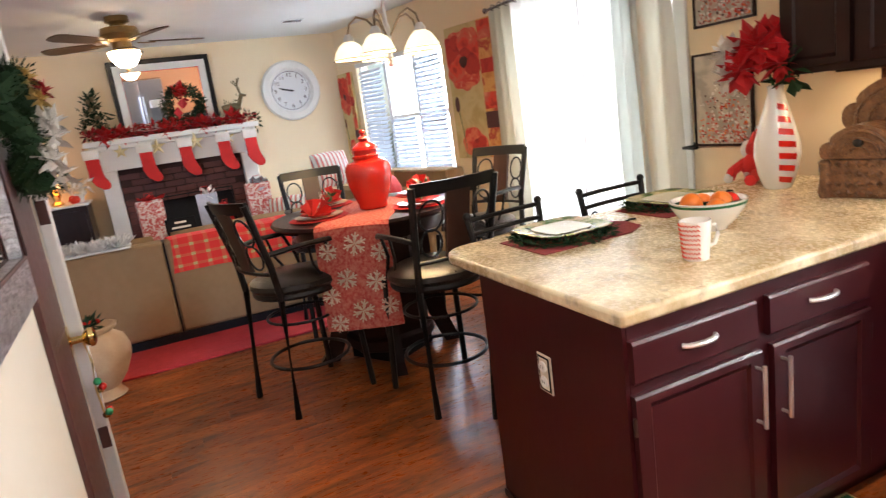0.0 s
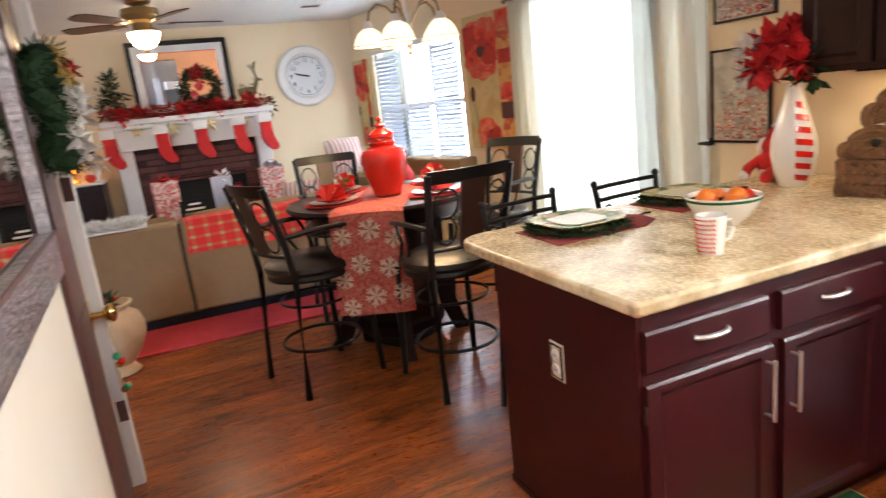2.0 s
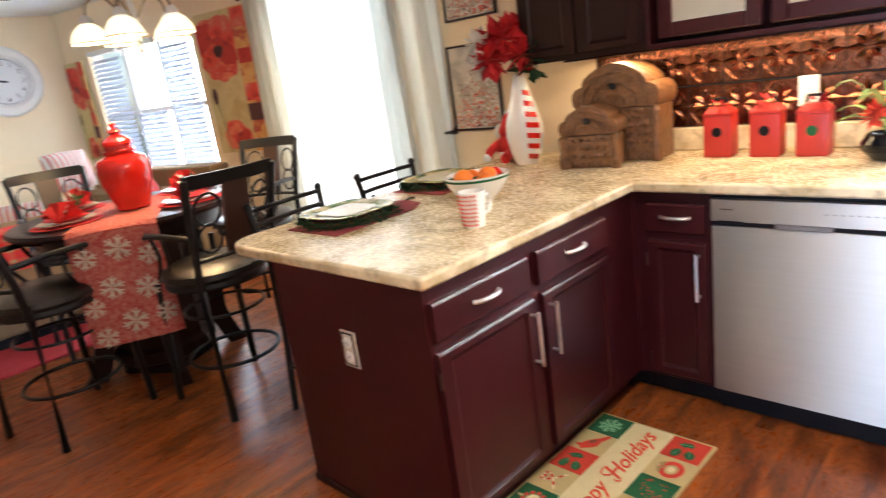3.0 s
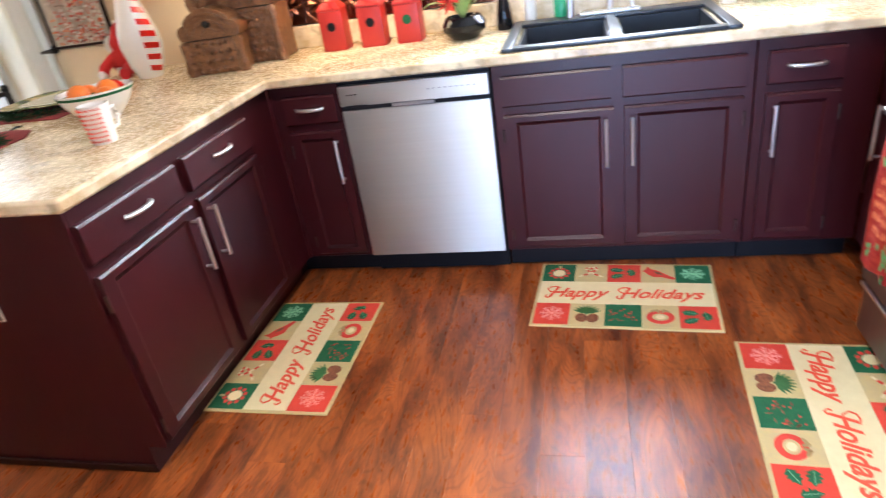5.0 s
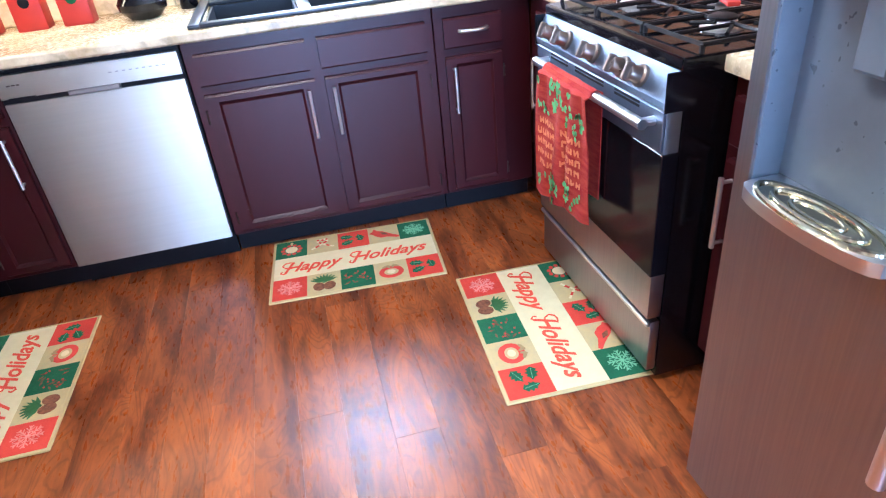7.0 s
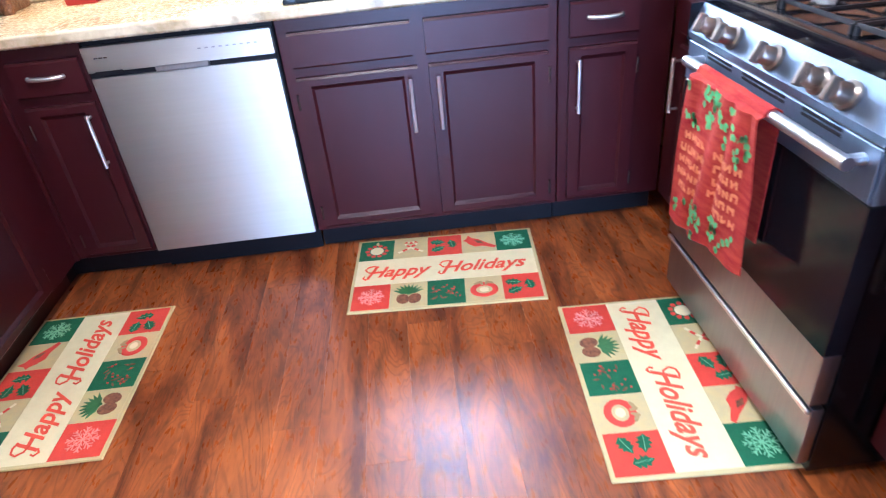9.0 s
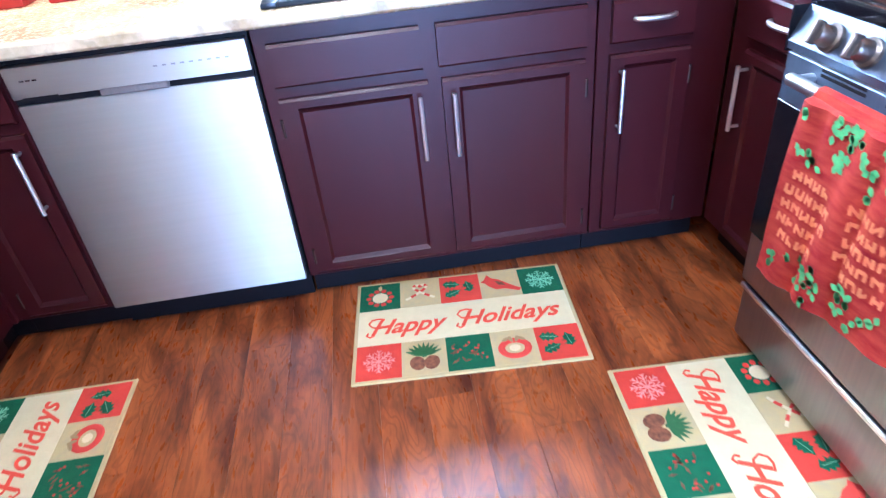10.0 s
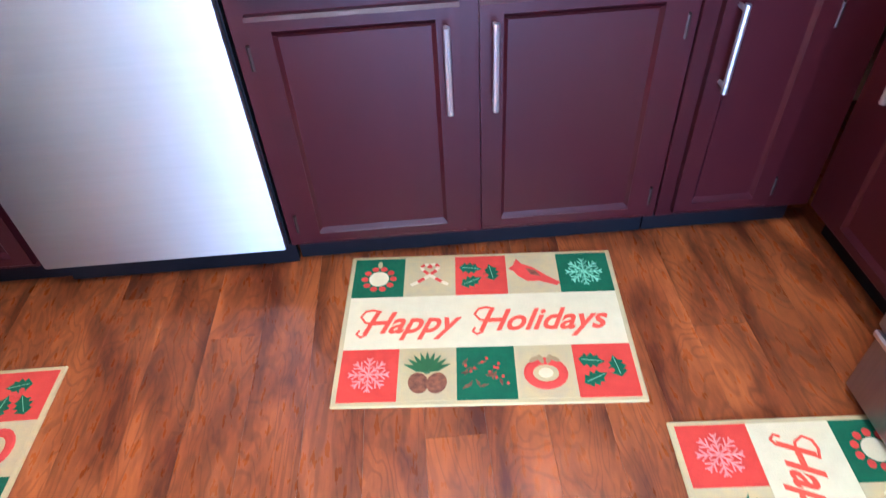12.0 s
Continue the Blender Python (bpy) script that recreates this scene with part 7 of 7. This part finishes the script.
small_brick = link_mesh("brick", B((-0.07, -0.012, -0.029), (0.07, 0.0, 0.029), 0.004), BRICK, False)
for j in range(20):
    z = 0.035 + 0.065 * j
    if z > 1.26:
        break
    if z < 0.93:
        for x in (-0.168, 0.874):
            ob = new("brick", small_brick)
            ob.parent, ob.location = fp, (x, -0.12, z)
    else:
        k = 0
        x = -0.15 + (0.1 if j % 2 else 0)
        while x < 0.86:
            ob = new("brick", bmesh_brick)
            ob.parent, ob.location = fp, (x, -0.12, z)
            x += 0.2
# framed picture-mirror over the mantel
ma = thing("mantel_mirror", pose(0.35, NORTH - 0.002, 1.585, 4, 0, 0), "large black-framed mirror leaning on the mantel", "mirror")
w, h = 0.96, 0.74
bm = bmesh.new()
for a, b in (((-w / 2, 0), (-w / 2 + 0.045, h)), ((w / 2 - 0.045, 0), (w / 2, h)), ((-w / 2 + 0.045, 0), (w / 2 - 0.045, 0.045)), ((-w / 2 + 0.045, h - 0.045), (w / 2 - 0.045, h))):
    box(bm, (a[0], -0.035, a[1]), (b[0], -0.002, b[1]), 0.006)
part("frame", bm, BLACK_METAL, ma, "black frame")
bm = bmesh.new()
for a, b in (((-w / 2 + 0.045, 0.045), (-w / 2 + 0.115, h - 0.045)), ((w / 2 - 0.115, 0.045), (w / 2 - 0.045, h - 0.045)), ((-w / 2 + 0.115, 0.045), (w / 2 - 0.115, 0.115)), ((-w / 2 + 0.115, h - 0.115), (w / 2 - 0.115, h - 0.045))):
    box(bm, (a[0], -0.020, a[1]), (b[0], -0.006, b[1]))
part("mat_board", bm, WHITE, ma, "white mat border", False)
bm = bmesh.new()
tube(bm, [(-w / 2 + 0.115, -0.022, 0.115), (w / 2 - 0.115, -0.022, 0.115), (w / 2 - 0.115, -0.022, h - 0.115), (-w / 2 + 0.115, -0.022, h - 0.115)], 0.004, 6, True)
part("fillet", bm, RED_CLOTH, ma, "thin red line")
part("glass", B((-w / 2 + 0.116, -0.016, 0.116), (w / 2 - 0.116, -0.008, h - 0.116)), MIRROR, ma, "", False)
# wreath before the mirror
def wreath(m, r, label, count=26):
    wr = thing("wreath", m, label, "wreath")
    part("needles", foliage(bmesh.new(), [(r * math.cos(a), 0, r * math.sin(a)) for a in (2 * math.pi * k / count for k in range(count))], 60, r * 0.34, r * 0.24, 0.14), PINE, wr, "", False)
    part("ribbon", foliage(bmesh.new(), [(-r * 0.5, -0.04, -r * 0.9), (r * 0.4, -0.04, -r * 0.95), (-r * 0.3, -0.04, r * 0.9), (0, -0.04, r * 0.5)], 9, 0.03, r * 0.6, 0.4), RED_SATIN, wr, "red ribbon bows", False)
    return wr


wreath(pose(0.50, NORTH - 0.11, 1.585 + 0.25), 0.165, "green pine wreath with red bows on the mantel")
# garland of red tinsel along the mantel
gar = thing("mantel_garland", pose(0, NORTH - 0.2, 1.59), "red and green tinsel garland along the mantel", "garland")
line = [(-0.42 + 1.52 * k / 30, -0.02 - 0.03 * math.sin(k * 0.9), 0.045 + 0.02 * math.sin(k * 1.7)) for k in range(31)]
part("tinsel", foliage(bmesh.new(), line, 20, 0.035, 0.06, 0.25), RED_SATIN, gar, "shiny red tinsel", False)
part("greenery", foliage(bmesh.new(), [p for k, p in enumerate(line) if k % 3 == 0] + [(1.14, -0.04, 0.02), (1.16, -0.06, -0.02)], 14, 0.05, 0.07, 0.12), PINE, gar, "", False)
for k in (3, 6, 14, 21, 27):
    part("bow", bloom(line[k], (0.1, -1, 0.3), 0.12, 8), RED_CLOTH, gar, "red cloth bow", False)
# stockings
for x in (-0.43, 0.045, 0.415, 0.79, 1.06):
    st_ = thing("christmas_stocking", pose(x, NORTH - 0.29, 1.535, 0, 0, rnd.uniform(-6, 6)), "red stocking with white cuff hanging from the mantel", "stocking", "mantel stockings")
    bm = bmesh.new()
    o = [(-0.06, -0.10), (0.06, -0.10), (0.062, -0.26), (0.10, -0.33), (0.115, -0.38), (0.09, -0.41), (0.04, -0.41), (-0.02, -0.36), (-0.055, -0.29)]
    prism(bm, o, -0.018, 0.018)
    bm.transform(Matrix.Rotation(radians(90), 4, "X"))
    bmesh.ops.bevel(bm, geom=bm.edges[:], offset=0.008, segments=2, affect="EDGES")
    part("sock", bm, RED_CLOTH, st_)
    part("cuff", B((-0.075, -0.026, -0.115), (0.072, 0.026, -0.02), 0.014, 2), WHITE_FUR, st_, "white plush cuff")
    part("loop", T([(-0.05, 0, -0.03), (-0.055, 0, -0.004), (-0.045, 0, -0.003)], 0.003, 5), RED_CLOTH, st_)
PALE_GOLD = material("pale_gold", (0.80, 0.70, 0.42), 0.4, 0.3, (0.70, 0.58, 0.30), 30)
# stars on the frieze
for x, r in ((0.16, 0.085), (0.52, 0.095), (0.84, 0.08), (-0.17, 0.07)):
    bm = bmesh.new()
    pts = [(math.sin(math.pi * k / 5) * (r if k % 2 == 0 else r * 0.4), math.cos(math.pi * k / 5) * (r if k % 2 == 0 else r * 0.4)) for k in range(10)]
    rim = [bm.verts.new((a, 0, b)) for a, b in pts]
    tip = bm.verts.new((0, -0.03, 0))
    for k in range(10):
        bm.faces.new((rim[k], rim[(k + 1) % 10], tip))
    bm.faces.new(rim)
    solid("star_ornament", bm, PALE_GOLD, "gold glitter star hung under the mantel", "ornament", pose(x, NORTH - 0.285, 1.46), "mantel stars", smooth=False)


def deer(m, s, label):
    """A twig reindeer, a plain bundle of sticks."""
    bm = bmesh.new()
    for x in (-0.05, 0.05):
        for y in (-0.02, 0.02):
            tube(bm, [(x * s, y * s, 0), (x * 0.9 * s, y * s, 0.11 * s)], 0.008 * s, 6)
    tube(bm, [(-0.07 * s, 0, 0.12 * s), (0.0, 0, 0.13 * s), (0.07 * s, 0, 0.13 * s)], 0.03 * s, 8)
    tube(bm, [(0.06 * s, 0, 0.14 * s), (0.09 * s, 0, 0.22 * s)], 0.016 * s, 8)
    tube(bm, [(0.08 * s, 0, 0.22 * s), (0.13 * s, 0, 0.21 * s)], 0.015 * s, 8, r1=0.008 * s)
    for y in (-1, 1):
        tube(bm, [(0.085 * s, y * 0.01 * s, 0.23 * s), (0.07 * s, y * 0.04 * s, 0.29 * s), (0.09 * s, y * 0.05 * s, 0.35 * s)], 0.005 * s, 5)
        tube(bm, [(0.07 * s, y * 0.04 * s, 0.29 * s), (0.04 * s, y * 0.05 * s, 0.33 * s)], 0.004 * s, 5)
    foliage(bm, [(-0.03 * s, 0, 0.14 * s), (0.03 * s, 0, 0.14 * s), (0.07 * s, 0, 0.18 * s)], 12, 0.03 * s, 0.04 * s, 0.15)
    return solid("twig_reindeer", bm, TWIG, label, "figurine", m)


TWIG = material("grapevine_twig", (0.16, 0.10, 0.05), 0.8, 0, (0.24, 0.20, 0.10), 30)
deer(pose(0.96, NORTH - 0.11, 1.586), 1.32, "brown twig reindeer standing on the mantel")
# frosted branch tree at the other end
tree = thing("tabletop_tree", pose(-0.33, NORTH - 0.13, 1.586) @ Matrix.Scale(1.4, 4), "frosted pine cone tree on the mantel", "christmas tree")
part("trunk", T([(0, 0, 0), (0.01, 0, 0.30)], 0.008, 6), TWIG, tree)
part("boughs", foliage(bmesh.new(), [(0.09 * (1 - k / 9) * math.cos(2.4 * k), 0.09 * (1 - k / 9) * math.sin(2.4 * k), 0.05 + 0.03 * k) for k in range(9)], 18, 0.05, 0.06, 0.18), PINE, tree, "", False)
bm = bmesh.new()
for k in range(14):
    ball(bm, (0.10 * (1 - k / 16) * math.cos(1.9 * k), 0.10 * (1 - k / 16) * math.sin(1.9 * k) - 0.02, 0.04 + 0.019 * k), 0.016, 8)
tagged(part("cones", bm, TWIG, tree), kind="stuff")

# wall clock
ck = thing("wall_clock", pose(1.63, NORTH - 0.001, 1.865, 90, 0, 0), "large round whitewashed wall clock", "clock")
part("frame", L([(0.32, 0), (0.325, 0.02), (0.305, 0.045), (0.25, 0.05), (0.225, 0.03), (0.22, 0.018), (0.0001, 0.016)], 48), WHITE, ck, "broad white wooden rim")
part("dial", L([(0.219, 0.017), (0.2185, 0.019), (0.0001, 0.0195)], 40), material("clock_face", (0.74, 0.75, 0.76), 0.4, 0, (0.68, 0.69, 0.70), 8), ck)
part("dial_ring", T(ring(0.205, 40, 0.021), 0.003, 5, True), PEWTER, ck)
for k in range(12):
    a = math.pi / 2 - math.pi / 6 * (k + 1)
    lettering("numeral", str(k + 1), 0.062, PEWTER, ck, Matrix.Translation((0.165 * math.cos(a), 0.165 * math.sin(a), 0.0205)))
for ang, ln, wd in ((165, 0.13, 0.011), (168, 0.10, 0.016)):
    a = radians(ang)
    part("hand_bar", T([(-0.03 * math.cos(a), -0.03 * math.sin(a), 0.024), (ln * math.cos(a), ln * math.sin(a), 0.024)], wd / 2, 6), KICK, ck)
part("pivot", L([(0.012, 0.02), (0.010, 0.03)], 14), KICK, ck)

# dark chest left of the chimney with things on it
cab = thing("side_cabinet", pose(-1.35, NORTH - 0.5, 0), "dark wooden side cabinet beside the fireplace", "cabinet")
part("body", B((0, 0, 0), (0.80, 0.48, 1.02), 0.008), CHERRY_DARK, cab)
part("top", B((-0.02, -0.02, 1.021), (0.82, 0.49, 1.045), 0.006), WHITE, cab, "pale top")
for x in (0.02, 0.41):
    d = part("door", B((x, -0.018, 0.08), (x + 0.37, -0.001, 0.98), 0.006), CHERRY_DARK, cab)
    part("knob", ball(bmesh.new(), (x + (0.34 if x < 0.1 else 0.03), -0.03, 0.6), 0.012), BRASS, d)
lamp = thing("table_lamp", pose(-0.80, NORTH - 0.28, 1.045), "small lit table lamp with amber shade", "lamp")
part("base", L([(0.05, 0), (0.06, 0.01), (0.03, 0.04), (0.045, 0.10), (0.015, 0.16)], 20), BRASS, lamp)
part("shade", L([(0.10, 0.16), (0.06, 0.30), (0.058, 0.30), (0.097, 0.16)], 24), material("amber_shade", (1.0, 0.62, 0.28), 0.6, emit=2.0), lamp, "amber glowing shade")
for x, z, mat, r in ((-1.02, 0.07, BLACK_GLOSS, 0.07), (-0.65, 0.06, CORAL, 0.05)):
    solid("ornament_jar", L([(r * 0.6, 0), (r, r * 0.6), (r * 0.8, r * 1.3), (r * 0.5, r * 1.5)], 18), mat, "small round jar on the side cabinet", "jar", pose(x, NORTH - 0.35, 1.0455))
lil = thing("white_flowers", pose(-0.62, NORTH - 0.30, 1.0455), "white silk flowers in a low pot", "flowers")
part("pot", L([(0.04, 0), (0.06, 0.08), (0.055, 0.08)], 18), CERAMIC, lil)
part("blooms", foliage(bmesh.new(), [(0.02, 0, 0.12), (0.06, -0.02, 0.16), (-0.04, 0, 0.15), (0, 0.02, 0.2)], 16, 0.05, 0.08, 0.3), WHITE_FUR, lil, "", False)

# gift bags and packages by the hearth
def gift_bag(x, y, z, w, h, mat, tissue, label):
    g = thing("gift_bag", pose(x, y, z, 0, 0, rnd.uniform(-12, 12)), label, "gift bag", "gift bags")
    bm = bmesh.new()
    t = 0.55
    o = [(-w / 2, -w * t / 2), (w / 2, -w * t / 2), (w / 2, w * t / 2), (-w / 2, w * t / 2)]
    lo, hi = [bm.verts.new((a * 0.94, b * 0.94, 0)) for a, b in o], [bm.verts.new((a, b, h)) for a, b in o]
    bm.faces.new(lo[::-1])
    for i in range(4):
        bm.faces.new((lo[i], lo[(i + 1) % 4], hi[(i + 1) % 4], hi[i]))
    bmesh.ops.recalc_face_normals(bm, faces=bm.faces[:])
    bmesh.ops.solidify(bm, geom=bm.faces[:], thickness=0.002)
    part("bag", bm, mat, g, "", False)
    part("tissue", foliage(bmesh.new(), [(-w * 0.2, 0, h), (w * 0.2, 0, h), (0, 0, h)], 8, 0.02, w * 0.42, 0.4), tissue, g, "crumpled tissue", False)
    part("handle", T([(-w * 0.2, -w * t / 2 - 0.003, h), (-w * 0.15, -w * t / 2 - 0.006, h + 0.07), (w * 0.15, -w * t / 2 - 0.006, h + 0.07), (w * 0.2, -w * t / 2 - 0.003, h)], 0.003, 5), RED_CLOTH, g)
    return g


WRAP = blotch("speckled_wrap", [(0.70, 0.55, 0.45), (0.55, 0.05, 0.05), (0.78, 0.72, 0.66), (0.60, 0.08, 0.06)], 30, 4)
SILVER = material("silver_foil", (0.6, 0.62, 0.66), 0.3, 0.7, (0.45, 0.46, 0.5), 20, bump=0.5, bump_scale=60)
# a low coffee table between sofa and hearth carries them
ct = thing("coffee_table", pose(0.42, 6.25, 0.018), "dark low table between sofa and hearth", "table")
part("top", B((-0.60, -0.28, 0.58), (0.60, 0.28, 0.62), 0.01), CHERRY_DARK, ct)
for x in (-0.55, 0.55):
    for y in (-0.23, 0.23):
        part("leg", T([(x, y, 0), (x, y, 0.58)], 0.025, 8), CHERRY_DARK, ct)
gift_bag(-0.02, 6.22, 0.639, 0.22, 0.36, WRAP, RED_CLOTH, "red and cream gift bag with red tissue")
gift_bag(0.47, 6.20, 0.639, 0.18, 0.34, SILVER, WHITE_FUR, "silver gift bag with white tissue")
gift_bag(0.94, 6.24, 0.639, 0.22, 0.36, WRAP, SILVER, "pale patterned gift bag with silver tissue")
gift_bag(0.60, 6.10, 0.639, 0.12, 0.20, RED_CLOTH, RED_CLOTH, "small red gift bag")
sg = thing("chalk_sign", pose(0.20, 6.12, 0.639, 78, 0, 0), "small black chalkboard sign with white lettering bars", "sign")
part("board", B((-0.13, 0, 0), (0.13, 0.17, 0.012), 0.003), KICK, sg)
for y, w2 in ((0.13, 0.10), (0.085, 0.16), (0.04, 0.12)):
    part("writing", B((-w2 / 2, y - 0.009, 0.0121), (w2 / 2, y + 0.009, 0.013)), CERAMIC, sg)

# clay urn
urn = thing("urn", pose(-0.47, 4.20, 0), "large tan ribbed clay urn on the floor", "urn")
CLAY = material("tan_clay", (0.42, 0.25, 0.13), 0.7, 0, (0.52, 0.35, 0.20), 14, bump=0.6, bump_scale=60)
bm = L([(0.10, 0), (0.125, 0.015), (0.10, 0.05), (0.095, 0.07), (0.15, 0.14), (0.195, 0.24), (0.20, 0.30), (0.175, 0.37), (0.13, 0.405), (0.125, 0.42), (0.15, 0.435), (0.155, 0.455), (0.135, 0.46), (0.11, 0.44), (0.0001, 0.42)], 32)
for v in bm.verts:
    a = math.atan2(v.co.y, v.co.x)
    k = 1 + 0.025 * abs(math.sin(4 * a)) * (0.1 < v.co.z < 0.40)
    v.co.x, v.co.y = v.co.x * k, v.co.y * k
part("body", bm, CLAY, urn)
ug = thing("urn_greenery", pose(-0.47, 4.20, 0.44), "dark green sprigs with red berries in the urn", "greenery")
part("sprigs", foliage(bmesh.new(), [(0.03 * math.cos(k), 0.05 * math.sin(k), 0.02) for k in range(6)], 12, 0.04, 0.07, 0.2), PINE, ug, "", False)
bm = bmesh.new()
for k in range(10):
    ball(bm, (0.06 * math.cos(2.2 * k), 0.06 * math.sin(2.2 * k), 0.04 + 0.01 * (k % 3)), 0.011, 8)
tagged(part("berries", bm, RED_GLAZE, ug), kind="stuff")

# ---- partition wall: mirror, door wreath and bells ----
mr = thing("wall_mirror", SKEW @ pose(LX + 0.001, 0, 0), "large wall mirror in a broad hammered pewter frame", "mirror")
y0, y1, z0, z1, fw = 0.40, 2.11, 1.065, 2.04, 0.138
bm = bmesh.new()


def mitre(a, b, c, d):
    """One side of the frame: outer edge a-b, inner edge c-d (y, z)."""
    lo = [bm.verts.new((0.0, *p)) for p in (a, b, c, d)]
    hi = [bm.verts.new((0.018, *a)), bm.verts.new((0.018, *b)), bm.verts.new((0.034, *c)), bm.verts.new((0.034, *d))]
    for i in range(4):
        j = (i + 1) % 4
        bm.faces.new((lo[i], lo[j], hi[j], hi[i]))
    bm.faces.new(lo), bm.faces.new(hi)


O, I = [(y0, z0), (y1, z0), (y1, z1), (y0, z1)], [(y0 + fw, z0 + fw), (y1 - fw, z0 + fw), (y1 - fw, z1 - fw), (y0 + fw, z1 - fw)]
for i in range(4):
    j = (i + 1) % 4
    mitre(O[i], O[j], I[j], I[i])
part("frame", bm, FRAME_METAL, mr, "hammered pewter frame", False)
part("inner_bead", T([(0.034, *p) for p in I], 0.006, 6, True), BROWN_DOOR, mr, "thin brown bead")
part("glass", B((0.004, y0 + fw - 0.01, z0 + fw - 0.01), (0.012, y1 - fw + 0.01, z1 - fw + 0.01)), MIRROR, mr, "", False)

dwr = thing("door_wreath", SKEW @ pose(LX + 0.05, 2.46, 1.55), "pine wreath with white poinsettias and gold ornaments on the door", "wreath")
pts = [(0.03 * math.sin(k), 0.13 * math.cos(a), 0.17 * math.sin(a)) for k, a in enumerate(2 * math.pi * k / 26 for k in range(26))]
part("needles", foliage(bmesh.new(), pts, 190, 0.058, 0.024, 0.11), PINE, dwr, "", False)
part("core", T(pts, 0.04, 8, True), PINE, dwr)
for c in ((0.09, -0.07, -0.03), (0.09, -0.02, 0.02), (0.07, -0.12, -0.10), (0.08, 0.02, -0.15)):
    part("white_poinsettia", bloom(c, (0.8, -1, 0.1), 0.070, 7), WHITE_FUR, dwr, "white poinsettia", False)
for c, mat in (((0.08, -0.08, 0.09), GOLD), ((0.09, -0.03, 0.12), RED_SATIN), ((0.06, -0.06, 0.16), GOLD)):
    part("rose", bloom(c, (0.8, -1, 0.2), 0.045, 7), mat, dwr, "", False)
part("hanger", B((-0.052, -0.012, 0.15), (-0.045, 0.012, 0.48)), BRASS, dwr)
bl = thing("jingle_bells", SKEW @ pose(LX + 0.045, D1 - 0.08, 0.78), "string of small brass, red and green bells hung from the knob", "bells")
part("cord", T([(0, 0, -0.012), (0.01, 0.005, -0.10), (0.0, -0.01, -0.20), (0.006, 0.0, -0.31)], 0.004, 6), GOLD, bl)
for k, (z, mat) in enumerate(((-0.17, GREEN_SOAP), (-0.20, RED_GLAZE), (-0.215, BRASS), (-0.30, GREEN_SOAP), (-0.315, BRASS), (-0.305, RED_GLAZE))):
    part("bell", ball(bmesh.new(), (0.012 + 0.012 * (k % 2), 0.018 * (k % 3 - 1), z), 0.015, 10), mat, bl)

# ---- floor planks: the nearest are pieces, the rest one joined part ----
PWD, PLN = 0.125, 1.22
planks = {}


def plank_mesh(length, width):
    key = (round(length, 3), round(width, 3))
    if key not in planks:
        planks[key] = link_mesh("plank", B((-length / 2 + 0.0002, -width / 2 + 0.0002, -0.0045), (length / 2 - 0.0002, width / 2 - 0.0002, 0.0)), PLANK, False)
    return planks[key]


def wall_x(y):
    """Where the floor ends to the east."""
    if y < BEND[1]:
        return EAST
    return BEND[0] + (CORNER[0] - BEND[0]) * (y - BEND[1]) / (CORNER[1] - BEND[1])


far = bmesh.new()
rowk = 0
y = SOUTH
while y < NORTH - 0.01:
    wd = min(PWD, NORTH - y)
    end = wall_x(y + wd)
    x = WEST - (rowk * 0.437) % 1.0 * PLN
    while x < end - 0.005:
        x0, x1 = max(x, WEST), min(x + PLN, end)
        if x1 - x0 > 0.005:
            if y < 4.4 and x1 > -0.8:
                ob = new("plank", plank_mesh(x1 - x0, wd))
                ob.parent, ob.location = floor, ((x0 + x1) / 2, y + wd / 2, 0)
            else:
                box(far, (x0 + 0.0002, y + 0.0002, -0.0045), (x1 - 0.0002, y + wd - 0.0002, 0.0))
        x += PLN
    y += PWD
    rowk += 1
tagged(part("far_planks", far, PLANK, floor, "", False), kind="stuff")
